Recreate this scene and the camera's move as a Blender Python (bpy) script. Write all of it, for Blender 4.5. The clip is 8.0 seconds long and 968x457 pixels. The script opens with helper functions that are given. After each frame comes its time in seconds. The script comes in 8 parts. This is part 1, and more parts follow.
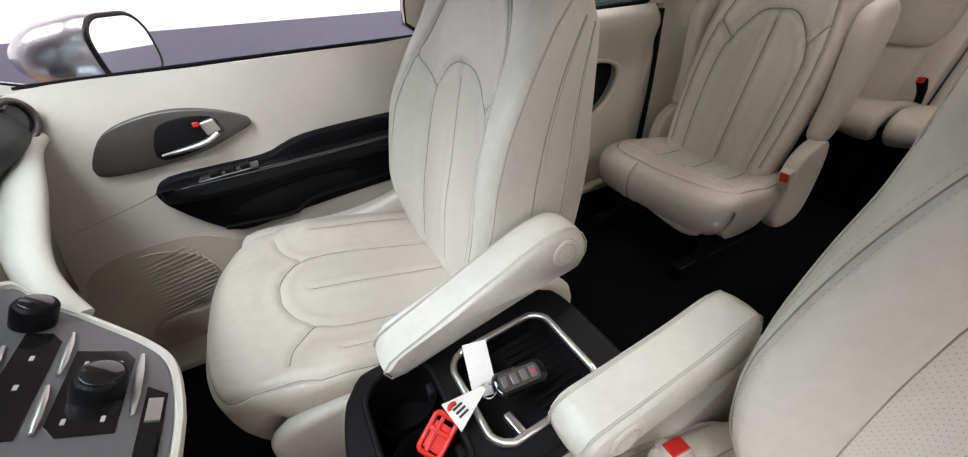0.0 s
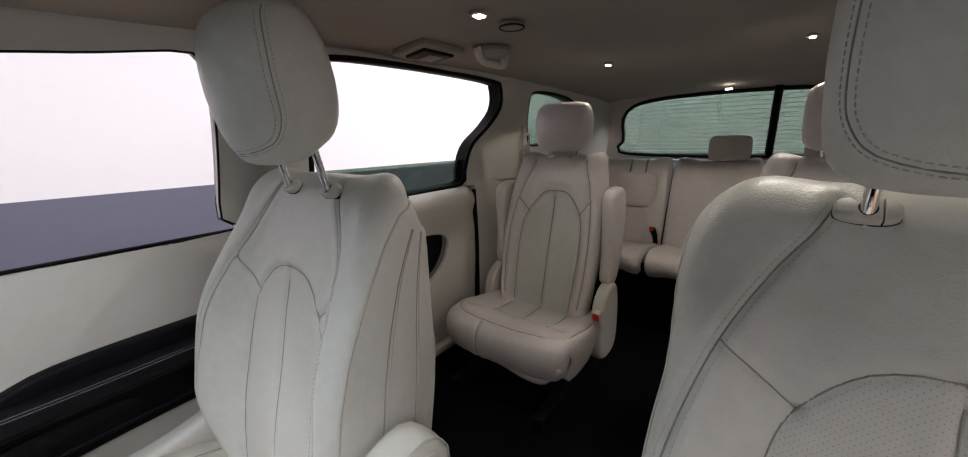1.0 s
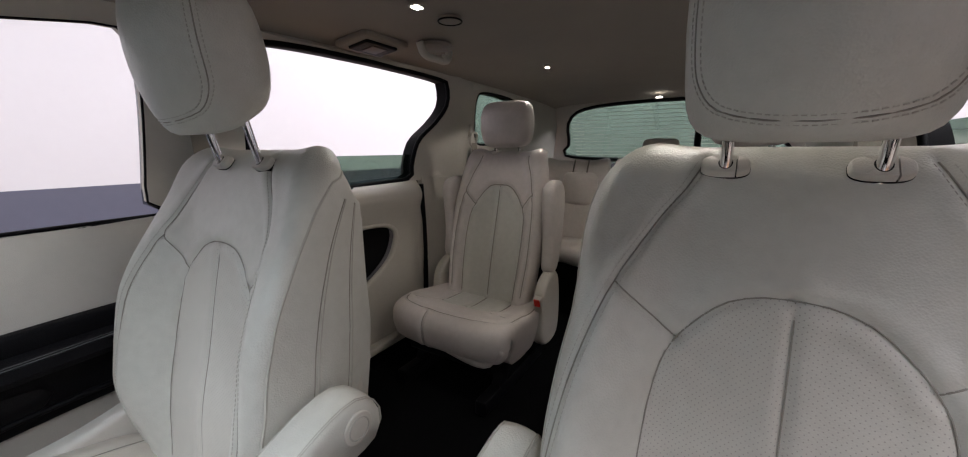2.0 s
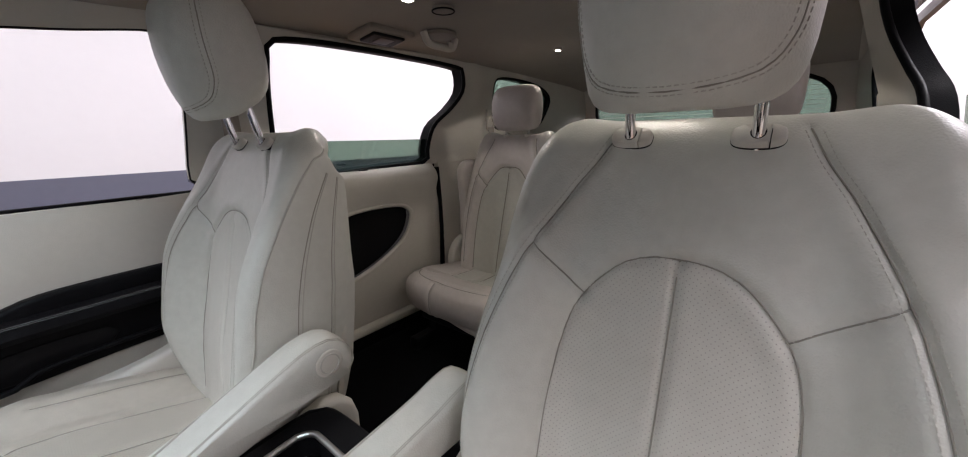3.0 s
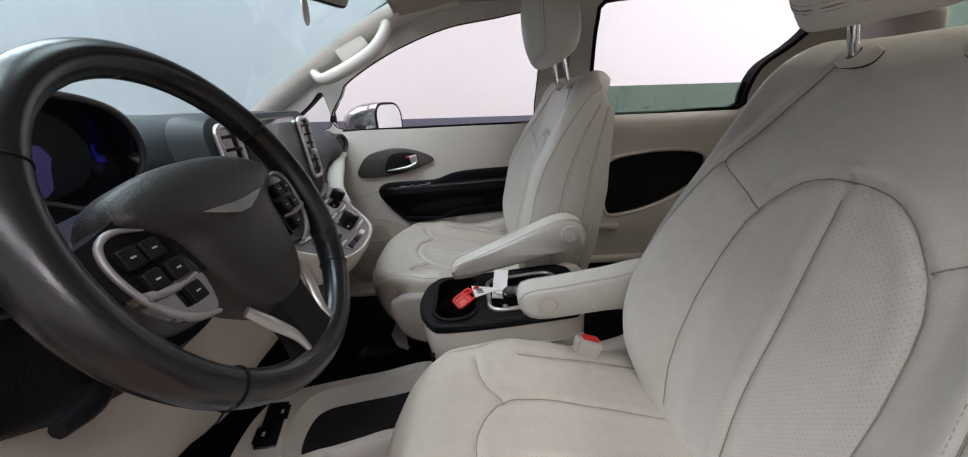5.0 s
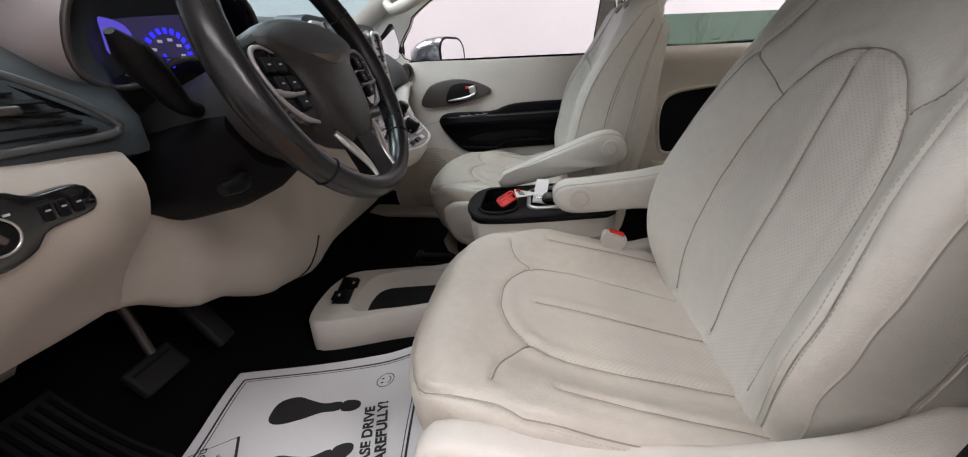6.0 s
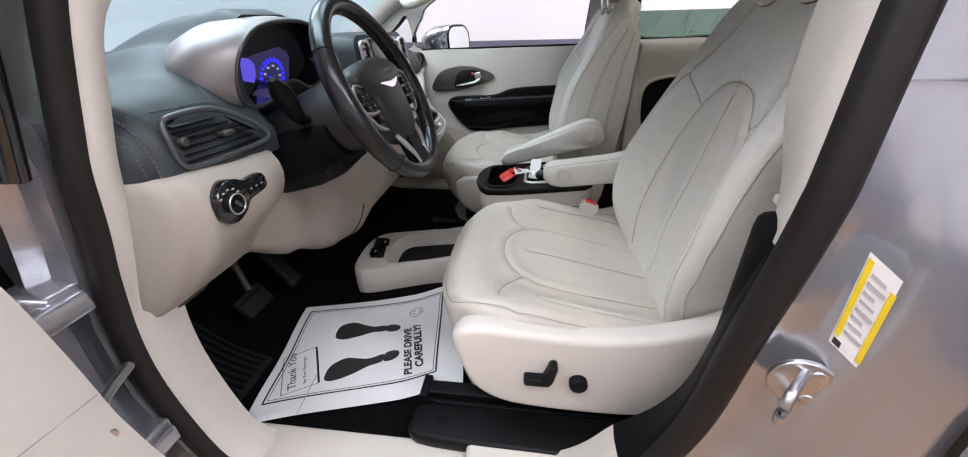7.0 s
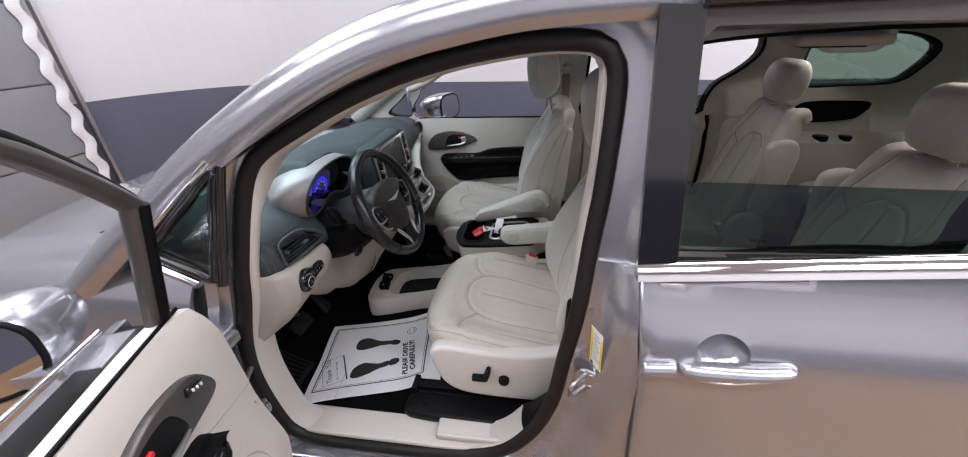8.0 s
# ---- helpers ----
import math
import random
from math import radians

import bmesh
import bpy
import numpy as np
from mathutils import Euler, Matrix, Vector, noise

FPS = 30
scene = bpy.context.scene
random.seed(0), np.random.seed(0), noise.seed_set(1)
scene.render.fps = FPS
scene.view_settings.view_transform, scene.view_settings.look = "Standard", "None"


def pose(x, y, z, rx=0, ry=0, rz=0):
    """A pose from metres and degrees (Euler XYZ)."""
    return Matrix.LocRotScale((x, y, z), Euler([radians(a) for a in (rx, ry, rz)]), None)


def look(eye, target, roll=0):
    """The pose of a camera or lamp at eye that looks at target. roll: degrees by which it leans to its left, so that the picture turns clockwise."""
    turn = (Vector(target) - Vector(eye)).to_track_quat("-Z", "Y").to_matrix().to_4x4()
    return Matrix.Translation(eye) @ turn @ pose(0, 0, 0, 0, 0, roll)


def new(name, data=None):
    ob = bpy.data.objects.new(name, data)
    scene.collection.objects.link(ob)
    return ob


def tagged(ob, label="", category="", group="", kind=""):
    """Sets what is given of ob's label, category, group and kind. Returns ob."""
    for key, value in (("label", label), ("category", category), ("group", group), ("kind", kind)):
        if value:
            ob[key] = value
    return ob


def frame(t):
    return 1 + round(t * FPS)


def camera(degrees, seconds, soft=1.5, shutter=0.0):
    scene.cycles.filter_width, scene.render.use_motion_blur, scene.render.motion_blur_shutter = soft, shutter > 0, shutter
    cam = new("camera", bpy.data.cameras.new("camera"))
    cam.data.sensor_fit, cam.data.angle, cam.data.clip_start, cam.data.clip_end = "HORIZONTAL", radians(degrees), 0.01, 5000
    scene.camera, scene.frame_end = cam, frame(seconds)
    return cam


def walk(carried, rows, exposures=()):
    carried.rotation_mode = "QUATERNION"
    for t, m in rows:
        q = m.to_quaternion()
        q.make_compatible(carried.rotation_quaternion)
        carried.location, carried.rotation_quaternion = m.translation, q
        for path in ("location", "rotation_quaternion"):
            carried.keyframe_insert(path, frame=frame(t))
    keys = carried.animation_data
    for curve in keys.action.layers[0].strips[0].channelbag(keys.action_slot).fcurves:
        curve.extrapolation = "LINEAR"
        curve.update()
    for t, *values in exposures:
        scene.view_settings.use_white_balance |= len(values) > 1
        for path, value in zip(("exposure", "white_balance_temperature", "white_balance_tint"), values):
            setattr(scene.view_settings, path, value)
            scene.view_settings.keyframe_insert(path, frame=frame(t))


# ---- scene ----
cam = camera(103.9, 8.0, soft=1.1)
PATH = [
    (0, (-0.247, -0.296, 1.277), (0.504, 1.193, 0.171), -3.1),
    (0.2, (-0.226, -0.287, 1.312), (0.691, 1.094, 0.198), -2.5),
    (0.5, (-0.218, -0.263, 1.349), (0.982, 1.044, 0.426), -0.9),
    (0.7, (-0.222, -0.265, 1.367), (1.16, 1.014, 0.692), -0.7),
    (1, (-0.215, -0.271, 1.36), (1.317, 0.931, 0.904), -1.3),
    (1.2, (-0.214, -0.283, 1.349), (1.37, 0.857, 0.908), -1.2),
    (1.5, (-0.224, -0.29, 1.331), (1.424, 0.76, 0.905), -0.6),
    (1.7, (-0.237, -0.302, 1.318), (1.434, 0.715, 0.899), -0.3),
    (2.8, (-0.205, -0.482, 1.288), (1.376, 0.676, 0.88), -0.6),
    (3, (-0.204, -0.514, 1.286), (1.304, 0.713, 0.818), -1.1),
    (3.2, (-0.198, -0.547, 1.282), (1.194, 0.785, 0.748), -1.7),
    (3.5, (-0.193, -0.605, 1.278), (0.909, 0.952, 0.678), -1.6),
    (3.7, (-0.178, -0.636, 1.295), (0.688, 1.043, 0.64), -2.7),
    (4, (-0.163, -0.688, 1.319), (0.425, 1.096, 0.631), -2.8),
    (4.2, (-0.151, -0.72, 1.321), (0.313, 1.1, 0.635), -3.3),
    (5.3, (-0.176, -0.878, 1.202), (-0.25, 1.016, 0.565), -1.2),
    (5.5, (-0.165, -0.902, 1.179), (-0.324, 0.973, 0.502), -1.4),
    (6, (-0.13, -0.994, 1.139), (-0.377, 0.817, 0.326), -1.6),
    (6.5, (-0.127, -1.141, 1.161), (-0.374, 0.616, 0.24), -1.9),
    (7, (-0.118, -1.247, 1.252), (-0.355, 0.495, 0.298), -1.5),
    (7.5, (-0.055, -1.389, 1.511), (-0.299, 0.351, 0.557), -1.7),
    (8, (0.06, -1.577, 1.656), (-0.199, 0.164, 0.707), -1.6),
]
walk(cam, [(t, look(eye, target, roll)) for t, eye, target, roll in PATH], [(0, 0.53, 6700, 11), (0.5, 0.47, 6550, 11), (0.8, 0.19, 6500, 11), (1.1, -0.1, 6450, 12), (1.5, -0.22, 6400, 12), (3, -0.1, 6450, 12), (3.5, -0.36, 6450, 12), (4, -0.26, 6450, 11), (5.5, -0.2, 6550, 11), (6, -0.15, 6650, 11), (6.5, 0.21, 6450, 10), (7, 0.11, 6250, 10), (7.5, -0.02, 6150, 11), (8, -0.4, 6250, 11)])

# ---- light ----
world = bpy.data.worlds.new("booth_dark")
scene.world = world
world.use_nodes = True
world.node_tree.nodes["Background"].inputs[0].default_value = (0.9, 0.95, 1.0, 1)
world.node_tree.nodes["Background"].inputs[1].default_value = 0.02


# ---- materials ----
def material(name, colour, rough=0.5, metal=0.0, vary=0.08, scale=6.0, grain=0.0, grain_scale=300.0, dirt=0.0,
             spec=0.5, coat=0.0, sheen=0.0, dots=False, weave=False, crease=0.0):
    """A principled material: colour varied at two scales, grain as bump, patches of dirt."""
    m = bpy.data.materials.new(name)
    m.use_nodes = True
    nt = m.node_tree
    b = nt.nodes["Principled BSDF"]
    link = nt.links.new
    tc = nt.nodes.new("ShaderNodeTexCoord")
    big = nt.nodes.new("ShaderNodeTexNoise")
    big.inputs["Scale"].default_value, big.inputs["Detail"].default_value = scale, 4
    fine = nt.nodes.new("ShaderNodeTexNoise")
    fine.inputs["Scale"].default_value, fine.inputs["Detail"].default_value = scale * 14, 3
    for n in (big, fine):
        link(tc.outputs["Object"], n.inputs["Vector"])
    add = nt.nodes.new("ShaderNodeMath")
    add.operation = "ADD"
    link(big.outputs[0], add.inputs[0])
    half = nt.nodes.new("ShaderNodeMath")
    half.operation = "MULTIPLY"
    half.inputs[1].default_value = 0.5
    link(fine.outputs[0], half.inputs[0])
    link(half.outputs[0], add.inputs[1])
    ramp = nt.nodes.new("ShaderNodeValToRGB")
    lo, hi = [c * (1 - vary - dirt) for c in colour], [min(1.0, c * (1 + vary)) for c in colour]
    ramp.color_ramp.elements[0].position, ramp.color_ramp.elements[1].position = 0.45, 1.0
    ramp.color_ramp.elements[0].color, ramp.color_ramp.elements[1].color = (*lo, 1), (*hi, 1)
    link(add.outputs[0], ramp.inputs[0])
    out = ramp.outputs[0]
    height = None
    if grain:
        g = nt.nodes.new("ShaderNodeTexVoronoi")
        g.inputs["Scale"].default_value = grain_scale
        link(tc.outputs["Object"], g.inputs["Vector"])
        height = g.outputs["Distance"]
    if weave:
        g = nt.nodes.new("ShaderNodeTexNoise")
        g.inputs["Scale"].default_value, g.inputs["Detail"].default_value = grain_scale, 5
        link(tc.outputs["Object"], g.inputs["Vector"])
        height = g.outputs[0]
    if dots:
        sep = nt.nodes.new("ShaderNodeSeparateXYZ")
        link(tc.outputs["Object"], sep.inputs[0])
        com = nt.nodes.new("ShaderNodeCombineXYZ")
        link(sep.outputs["Y"], com.inputs[0])
        link(sep.outputs["Z" if dots == "back" else "X"], com.inputs[1])
        rot = nt.nodes.new("ShaderNodeMapping")
        rot.inputs["Rotation"].default_value = (0, 0, radians(45))
        link(com.outputs[0], rot.inputs[0])
        v = nt.nodes.new("ShaderNodeTexVoronoi")
        v.voronoi_dimensions = "2D"
        v.inputs["Scale"].default_value, v.inputs["Randomness"].default_value = 190, 0.04
        link(rot.outputs[0], v.inputs["Vector"])
        hole = nt.nodes.new("ShaderNodeMapRange")
        hole.inputs["From Min"].default_value, hole.inputs["From Max"].default_value = 0.09, 0.16
        link(v.outputs["Distance"], hole.inputs["Value"])
        mix = nt.nodes.new("ShaderNodeMix")
        mix.data_type = "RGBA"
        link(hole.outputs[0], mix.inputs[0])
        mix.inputs[6].default_value = (*[c * 0.62 for c in colour], 1)
        link(out, mix.inputs[7])
        out = mix.outputs[2]
    link(out, b.inputs["Base Color"])
    rr = nt.nodes.new("ShaderNodeMapRange")
    rr.inputs["To Min"].default_value, rr.inputs["To Max"].default_value = max(0.02, rough * 0.85), min(1, rough * 1.15)
    link(big.outputs[0], rr.inputs["Value"])
    link(rr.outputs[0], b.inputs["Roughness"])
    if height is not None:
        bump = nt.nodes.new("ShaderNodeBump")
        bump.inputs["Strength"].default_value, bump.inputs["Distance"].default_value = grain, 0.001
        link(height, bump.inputs["Height"])
        link(bump.outputs[0], b.inputs["Normal"])
        if crease:
            cr = nt.nodes.new("ShaderNodeTexNoise")
            cr.inputs["Scale"].default_value, cr.inputs["Detail"].default_value, cr.inputs["Distortion"].default_value = 16, 4, 0.8
            link(tc.outputs["Object"], cr.inputs["Vector"])
            soft = nt.nodes.new("ShaderNodeBump")
            soft.inputs["Strength"].default_value, soft.inputs["Distance"].default_value = crease, 0.006
            link(cr.outputs[0], soft.inputs["Height"])
            link(soft.outputs[0], bump.inputs["Normal"])
    b.inputs["Metallic"].default_value = metal
    b.inputs["Specular IOR Level"].default_value = spec
    b.inputs["Coat Weight"].default_value = coat
    b.inputs["Coat Roughness"].default_value = 0.06
    b.inputs["Sheen Weight"].default_value = sheen
    return m


def glass(name, tint, gloss=0.03):
    """A thin pane: tinted see-through with a clear reflection on top."""
    m = bpy.data.materials.new(name)
    m.use_nodes = True
    nt = m.node_tree
    nt.nodes.clear()
    out = nt.nodes.new("ShaderNodeOutputMaterial")
    mix = nt.nodes.new("ShaderNodeMixShader")
    tr = nt.nodes.new("ShaderNodeBsdfTransparent")
    tr.inputs[0].default_value = (*tint, 1)
    gl = nt.nodes.new("ShaderNodeBsdfGlossy")
    gl.inputs["Roughness"].default_value = 0.02
    fr = nt.nodes.new("ShaderNodeLayerWeight")
    po = nt.nodes.new("ShaderNodeMath")
    po.operation, po.inputs[1].default_value = "POWER", 5
    ma = nt.nodes.new("ShaderNodeMath")
    ma.operation, ma.inputs[1].default_value, ma.inputs[2].default_value = "MULTIPLY_ADD", 0.6, gloss
    fr.inputs[0].default_value = 0.5
    nt.links.new(fr.outputs["Facing"], po.inputs[0])
    nt.links.new(po.outputs[0], ma.inputs[0])
    nt.links.new(ma.outputs[0], mix.inputs[0])
    nt.links.new(tr.outputs[0], mix.inputs[1])
    nt.links.new(gl.outputs[0], mix.inputs[2])
    nt.links.new(mix.outputs[0], out.inputs[0])
    return m


def glow(name, colour, strength):
    m = bpy.data.materials.new(name)
    m.use_nodes = True
    b = m.node_tree.nodes["Principled BSDF"]
    b.inputs["Base Color"].default_value = (0.02, 0.02, 0.02, 1)
    b.inputs["Emission Color"].default_value = (*colour, 1)
    b.inputs["Emission Strength"].default_value = strength
    return m


LEATHER = material("cream_leather", (0.553, 0.543, 0.497), 0.37, vary=0.06, scale=4, grain=0.32, grain_scale=420, dirt=0.06, crease=0.19)
LEATHER_WARM = material("warm_cream_leather", (0.59, 0.54, 0.51), 0.35, vary=0.06, scale=4, grain=0.32, grain_scale=420, dirt=0.06, crease=0.19)
# the seat cushion leathers carry the tan floor's warm bounce light in their colour
LEATHER_SEAT = material("bounce_warm_leather", (0.535, 0.492, 0.43), 0.36, vary=0.06, scale=4, grain=0.32, grain_scale=420, dirt=0.08, crease=0.2)
PERF_BACK = material("perforated_leather", (0.54, 0.52, 0.475), 0.5, vary=0.05, scale=4, grain=0.2, grain_scale=420, dirt=0.05, dots="back")
PERF_SEAT = material("perforated_leather_seat", (0.53, 0.49, 0.43), 0.5, vary=0.05, scale=4, grain=0.2, grain_scale=420, dirt=0.05, dots="seat")
SEAM = material("seam_shadow_thread", (0.28, 0.263, 0.23), 0.8, vary=0.1)
PAD_SKIN = material("airbag_skin", (0.02, 0.0185, 0.0175), 0.4, spec=0.35, vary=0.12, grain=0.35, grain_scale=500)
THREAD = material("grey_thread", (0.44, 0.425, 0.38), 0.8, vary=0.1)
CREAM = material("cream_plastic", (0.55, 0.52, 0.47), 0.5, vary=0.03, scale=5, grain=0.25, grain_scale=700, dirt=0.03)
CREAM_GLOSS = material("pale_hard_plastic", (0.60, 0.565, 0.515), 0.42, vary=0.03, scale=5, grain=0.2, grain_scale=700)
FABRIC = material("headliner_cloth", (0.29, 0.255, 0.215), 0.95, vary=0.06, scale=9, grain=0.5, grain_scale=900, weave=True, sheen=0.2)
BLACK = material("black_plastic", (0.006, 0.006, 0.007), 0.42, vary=0.15, spec=0.13, grain=0.25, grain_scale=600)
BLACK_SOFT = material("black_soft_trim", (0.0045, 0.0045, 0.0055), 0.5, vary=0.2, spec=0.08, grain=0.4, grain_scale=420)
PIANO = material("piano_black", (0.008, 0.008, 0.009), 0.1, vary=0.05, coat=0.6)
DASH_THREAD = material("slate_thread", (0.095, 0.1, 0.102), 0.8, vary=0.1)
VENT_TRIM = material("slate_silver_trim", (0.06, 0.065, 0.068), 0.3, vary=0.08)
DASH = material("slate_dash_skin", (0.033, 0.041, 0.045), 0.5, spec=0.3, vary=0.12, scale=5, grain=0.14, grain_scale=420)
GUNMETAL = material("dark_satin_trim", (0.085, 0.078, 0.073), 0.34, metal=0.5, vary=0.06)
PEWTER_DARK = material("dark_pewter", (0.155, 0.15, 0.158), 0.36, metal=0.45, vary=0.06)
SHROUD = material("charcoal_shroud_plastic", (0.034, 0.034, 0.036), 0.45, spec=0.3, vary=0.12, grain=0.25, grain_scale=600)
# cream plastic darkened to beige: the shade below the dashboard is in the colour
KNEE = material("shaded_knee_plastic", (0.36, 0.328, 0.284), 0.5, vary=0.03, scale=5, grain=0.25, grain_scale=700, dirt=0.03)
# tan also paints the shade that falls on cream plastic low on the doors
TAN = material("tan_shaded_plastic", (0.44, 0.385, 0.32), 0.5, vary=0.04, scale=5, grain=0.25, grain_scale=700, dirt=0.05)
SATIN = material("satin_silver", (0.62, 0.61, 0.59), 0.3, metal=0.9, vary=0.04)
MAUVE = material("satin_pewter", (0.30, 0.28, 0.278), 0.42, metal=0.55, vary=0.04)
CHROME = material("chrome", (0.86, 0.86, 0.87), 0.07, metal=1.0, vary=0.01)
STEEL = material("zinc_steel", (0.55, 0.55, 0.56), 0.32, metal=1.0, vary=0.08, scale=30)
CARPET = material("black_carpet", (0.0035, 0.0035, 0.004), 0.98, spec=0.05, vary=0.4, scale=20, grain=1.0, grain_scale=900, weave=True)
RUBBER = material("black_rubber", (0.008, 0.008, 0.009), 0.7, spec=0.25, vary=0.2, scale=12)
SEAL = material("brown_black_seal", (0.012, 0.010, 0.010), 0.5, spec=0.3, vary=0.2, scale=9)
SILVER = material("silver_paint", (0.4, 0.405, 0.435), 0.25, metal=0.75, vary=0.03, scale=3, coat=0.9)
WHEEL_LEATHER = material("worn_black_leather", (0.011, 0.011, 0.012), 0.26, spec=0.48, vary=0.12, scale=12, grain=0.08, grain_scale=600)
PAPER = material("white_paper", (0.72, 0.72, 0.73), 0.6, vary=0.03, scale=10)
INK = material("black_ink", (0.02, 0.02, 0.02), 0.6, vary=0.1)
RED = material("red_plastic", (0.62, 0.02, 0.015), 0.35, vary=0.08, scale=30)
YELLOW = material("yellow_label", (0.75, 0.55, 0.02), 0.5, vary=0.05)
WHITE = material("white_label", (0.75, 0.74, 0.73), 0.5, vary=0.05)
GREYBAR = material("grey_print", (0.42, 0.40, 0.41), 0.6, vary=0.1)
WALL_WHITE = material("white_wall_paint", (0.51, 0.50, 0.512), 0.5, vary=0.02, scale=1.5)
WALL_DARK = material("slate_wall_paint", (0.078, 0.081, 0.112), 0.45, vary=0.06, scale=1.5)
FLOOR_TAN = material("tan_sealed_floor", (0.25, 0.148, 0.076), 0.35, vary=0.12, scale=1.2, dirt=0.1)
CURTAIN = material("grey_vinyl", (0.19, 0.19, 0.2), 0.55, vary=0.06, scale=3)
CURTAIN_EDGE = material("pale_vinyl_edge", (0.55, 0.54, 0.54), 0.5, vary=0.06, scale=6)
CLEAR = glass("clear_glass", (0.93, 0.95, 0.95))
SCREENGLASS = glass("windscreen_glass", (0.80, 0.92, 0.94))
PRIVACY = glass("green_privacy_glass", (0.44, 0.54, 0.48), 0.13)
MIRROR = material("mirror_glass", (0.8, 0.82, 0.83), 0.02, metal=1.0, vary=0.0)
LAMP = glow("lamp_glow", (1.0, 0.93, 0.8), 14)
PANEL_GLOW = glow("ceiling_panel_glow", (1.0, 0.99, 1.0), 6)
BLUE = glow("blue_display", (0.02, 0.02, 1.0), 2.2)
VIOLET = glow("violet_display", (0.09, 0.07, 0.55), 1.15)
# display backlight, with the violet haze reflected on its glass added as glow
DIM_GLOW = glow("violet_haze_glow", (0.16, 0.13, 0.42), 0.17)
PALE_GLOW = glow("pale_display", (0.55, 0.55, 0.75), 0.6)


# ---- shape helpers ----
def thing(name, label, category, at=(0, 0, 0), group="", kind=""):
    ob = new(name)
    ob.empty_display_size = 0.05
    ob.location = at
    return tagged(ob, label, category, group, kind)


def part(name, shape, mat, parent=None, label="", smooth=True):
    """One mesh object from (verts, faces) or a bmesh, in world places, under its thing."""
    me = bpy.data.meshes.new(name)
    if isinstance(shape, tuple):
        me.from_pydata([tuple(v) for v in shape[0]], [], shape[1])
        if len(shape) > 2:
            me.polygons.foreach_set("material_index", shape[2])
    else:
        shape.to_mesh(me)
        shape.free()
    for m in mat if isinstance(mat, (list, tuple)) else (mat,):
        me.materials.append(m)
    if smooth:
        me.polygons.foreach_set("use_smooth", [True] * len(me.polygons))
        me.set_sharp_from_angle(angle=radians(52))
    me.update()
    ob = new(name, me)
    if parent is not None:
        ob.parent = parent
        ob.matrix_parent_inverse = parent_matrix(parent).inverted()
    if label:
        ob["label"] = label
    return ob


def parent_matrix(ob):
    m = ob.matrix_basis.copy()
    if ob.parent is not None:
        m = parent_matrix(ob.parent) @ ob.matrix_parent_inverse @ m
    return m


def clean(bm):
    bmesh.ops.recalc_face_normals(bm, faces=bm.faces)
    return bm


def box(size, at, bevel=0.004, seg=3, turn=(0, 0, 0)):
    bm = bmesh.new()
    bmesh.ops.create_cube(bm, size=1)
    bmesh.ops.scale(bm, vec=size, verts=bm.verts)
    if bevel:
        bmesh.ops.bevel(bm, geom=bm.edges[:], offset=min(bevel, min(size) * 0.49), segments=seg, profile=0.6, affect="EDGES")
    bm.transform(pose(*at, *turn))
    return bm


def join(*bms):
    out = bmesh.new()
    for b in bms:
        me = bpy.data.meshes.new("tmp")
        b.to_mesh(me)
        out.from_mesh(me)
        b.free()
        bpy.data.meshes.remove(me)
    return out


def smooth_line(points, n, closed=False):
    """n points evenly along a Catmull-Rom curve through the points."""
    p = np.array(points, float)
    k = len(p)
    if closed:
        q = np.vstack([p[-1:], p, p[:2]])
        spans = k
    else:
        q = np.vstack([2 * p[:1] - p[1:2], p, 2 * p[-1:] - p[-2:-1]])
        spans = k - 1
    out = []
    for i in range(spans):
        a, b, c, d = q[i], q[i + 1], q[i + 2], q[i + 3]
        for t in np.linspace(0, 1, 24, endpoint=False):
            out.append(0.5 * (2 * b + (c - a) * t + (2 * a - 5 * b + 4 * c - d) * t * t + (3 * b - a - 3 * c + d) * t ** 3))
    out.append(p[0] if closed else p[-1])
    out = np.array(out)
    s = np.r_[0, np.cumsum(np.linalg.norm(np.diff(out, axis=0), axis=1))]
    want = np.linspace(0, s[-1], n + 1)[:-1] if closed else np.linspace(0, s[-1], n)
    return np.stack([np.interp(want, s, out[:, j]) for j in range(p.shape[1])], 1)


def loft(rings, closed=True, caps=True):
    """Faces between rings of equal length."""
    rings = [np.asarray(r, float) for r in rings]
    n = len(rings[0])
    verts = np.vstack(rings)
    faces = []
    for j in range(len(rings) - 1):
        for i in range(n if closed else n - 1):
            k = (i + 1) % n
            faces.append((j * n + i, j * n + k, (j + 1) * n + k, (j + 1) * n + i))
    if caps:
        faces.append(tuple(range(n))[::-1])
        faces.append(tuple(range((len(rings) - 1) * n, len(rings) * n)))
    bm = bmesh.new()
    vs = [bm.verts.new(v) for v in verts]
    for f in faces:
        bm.faces.new([vs[i] for i in f])
    return clean(bm)


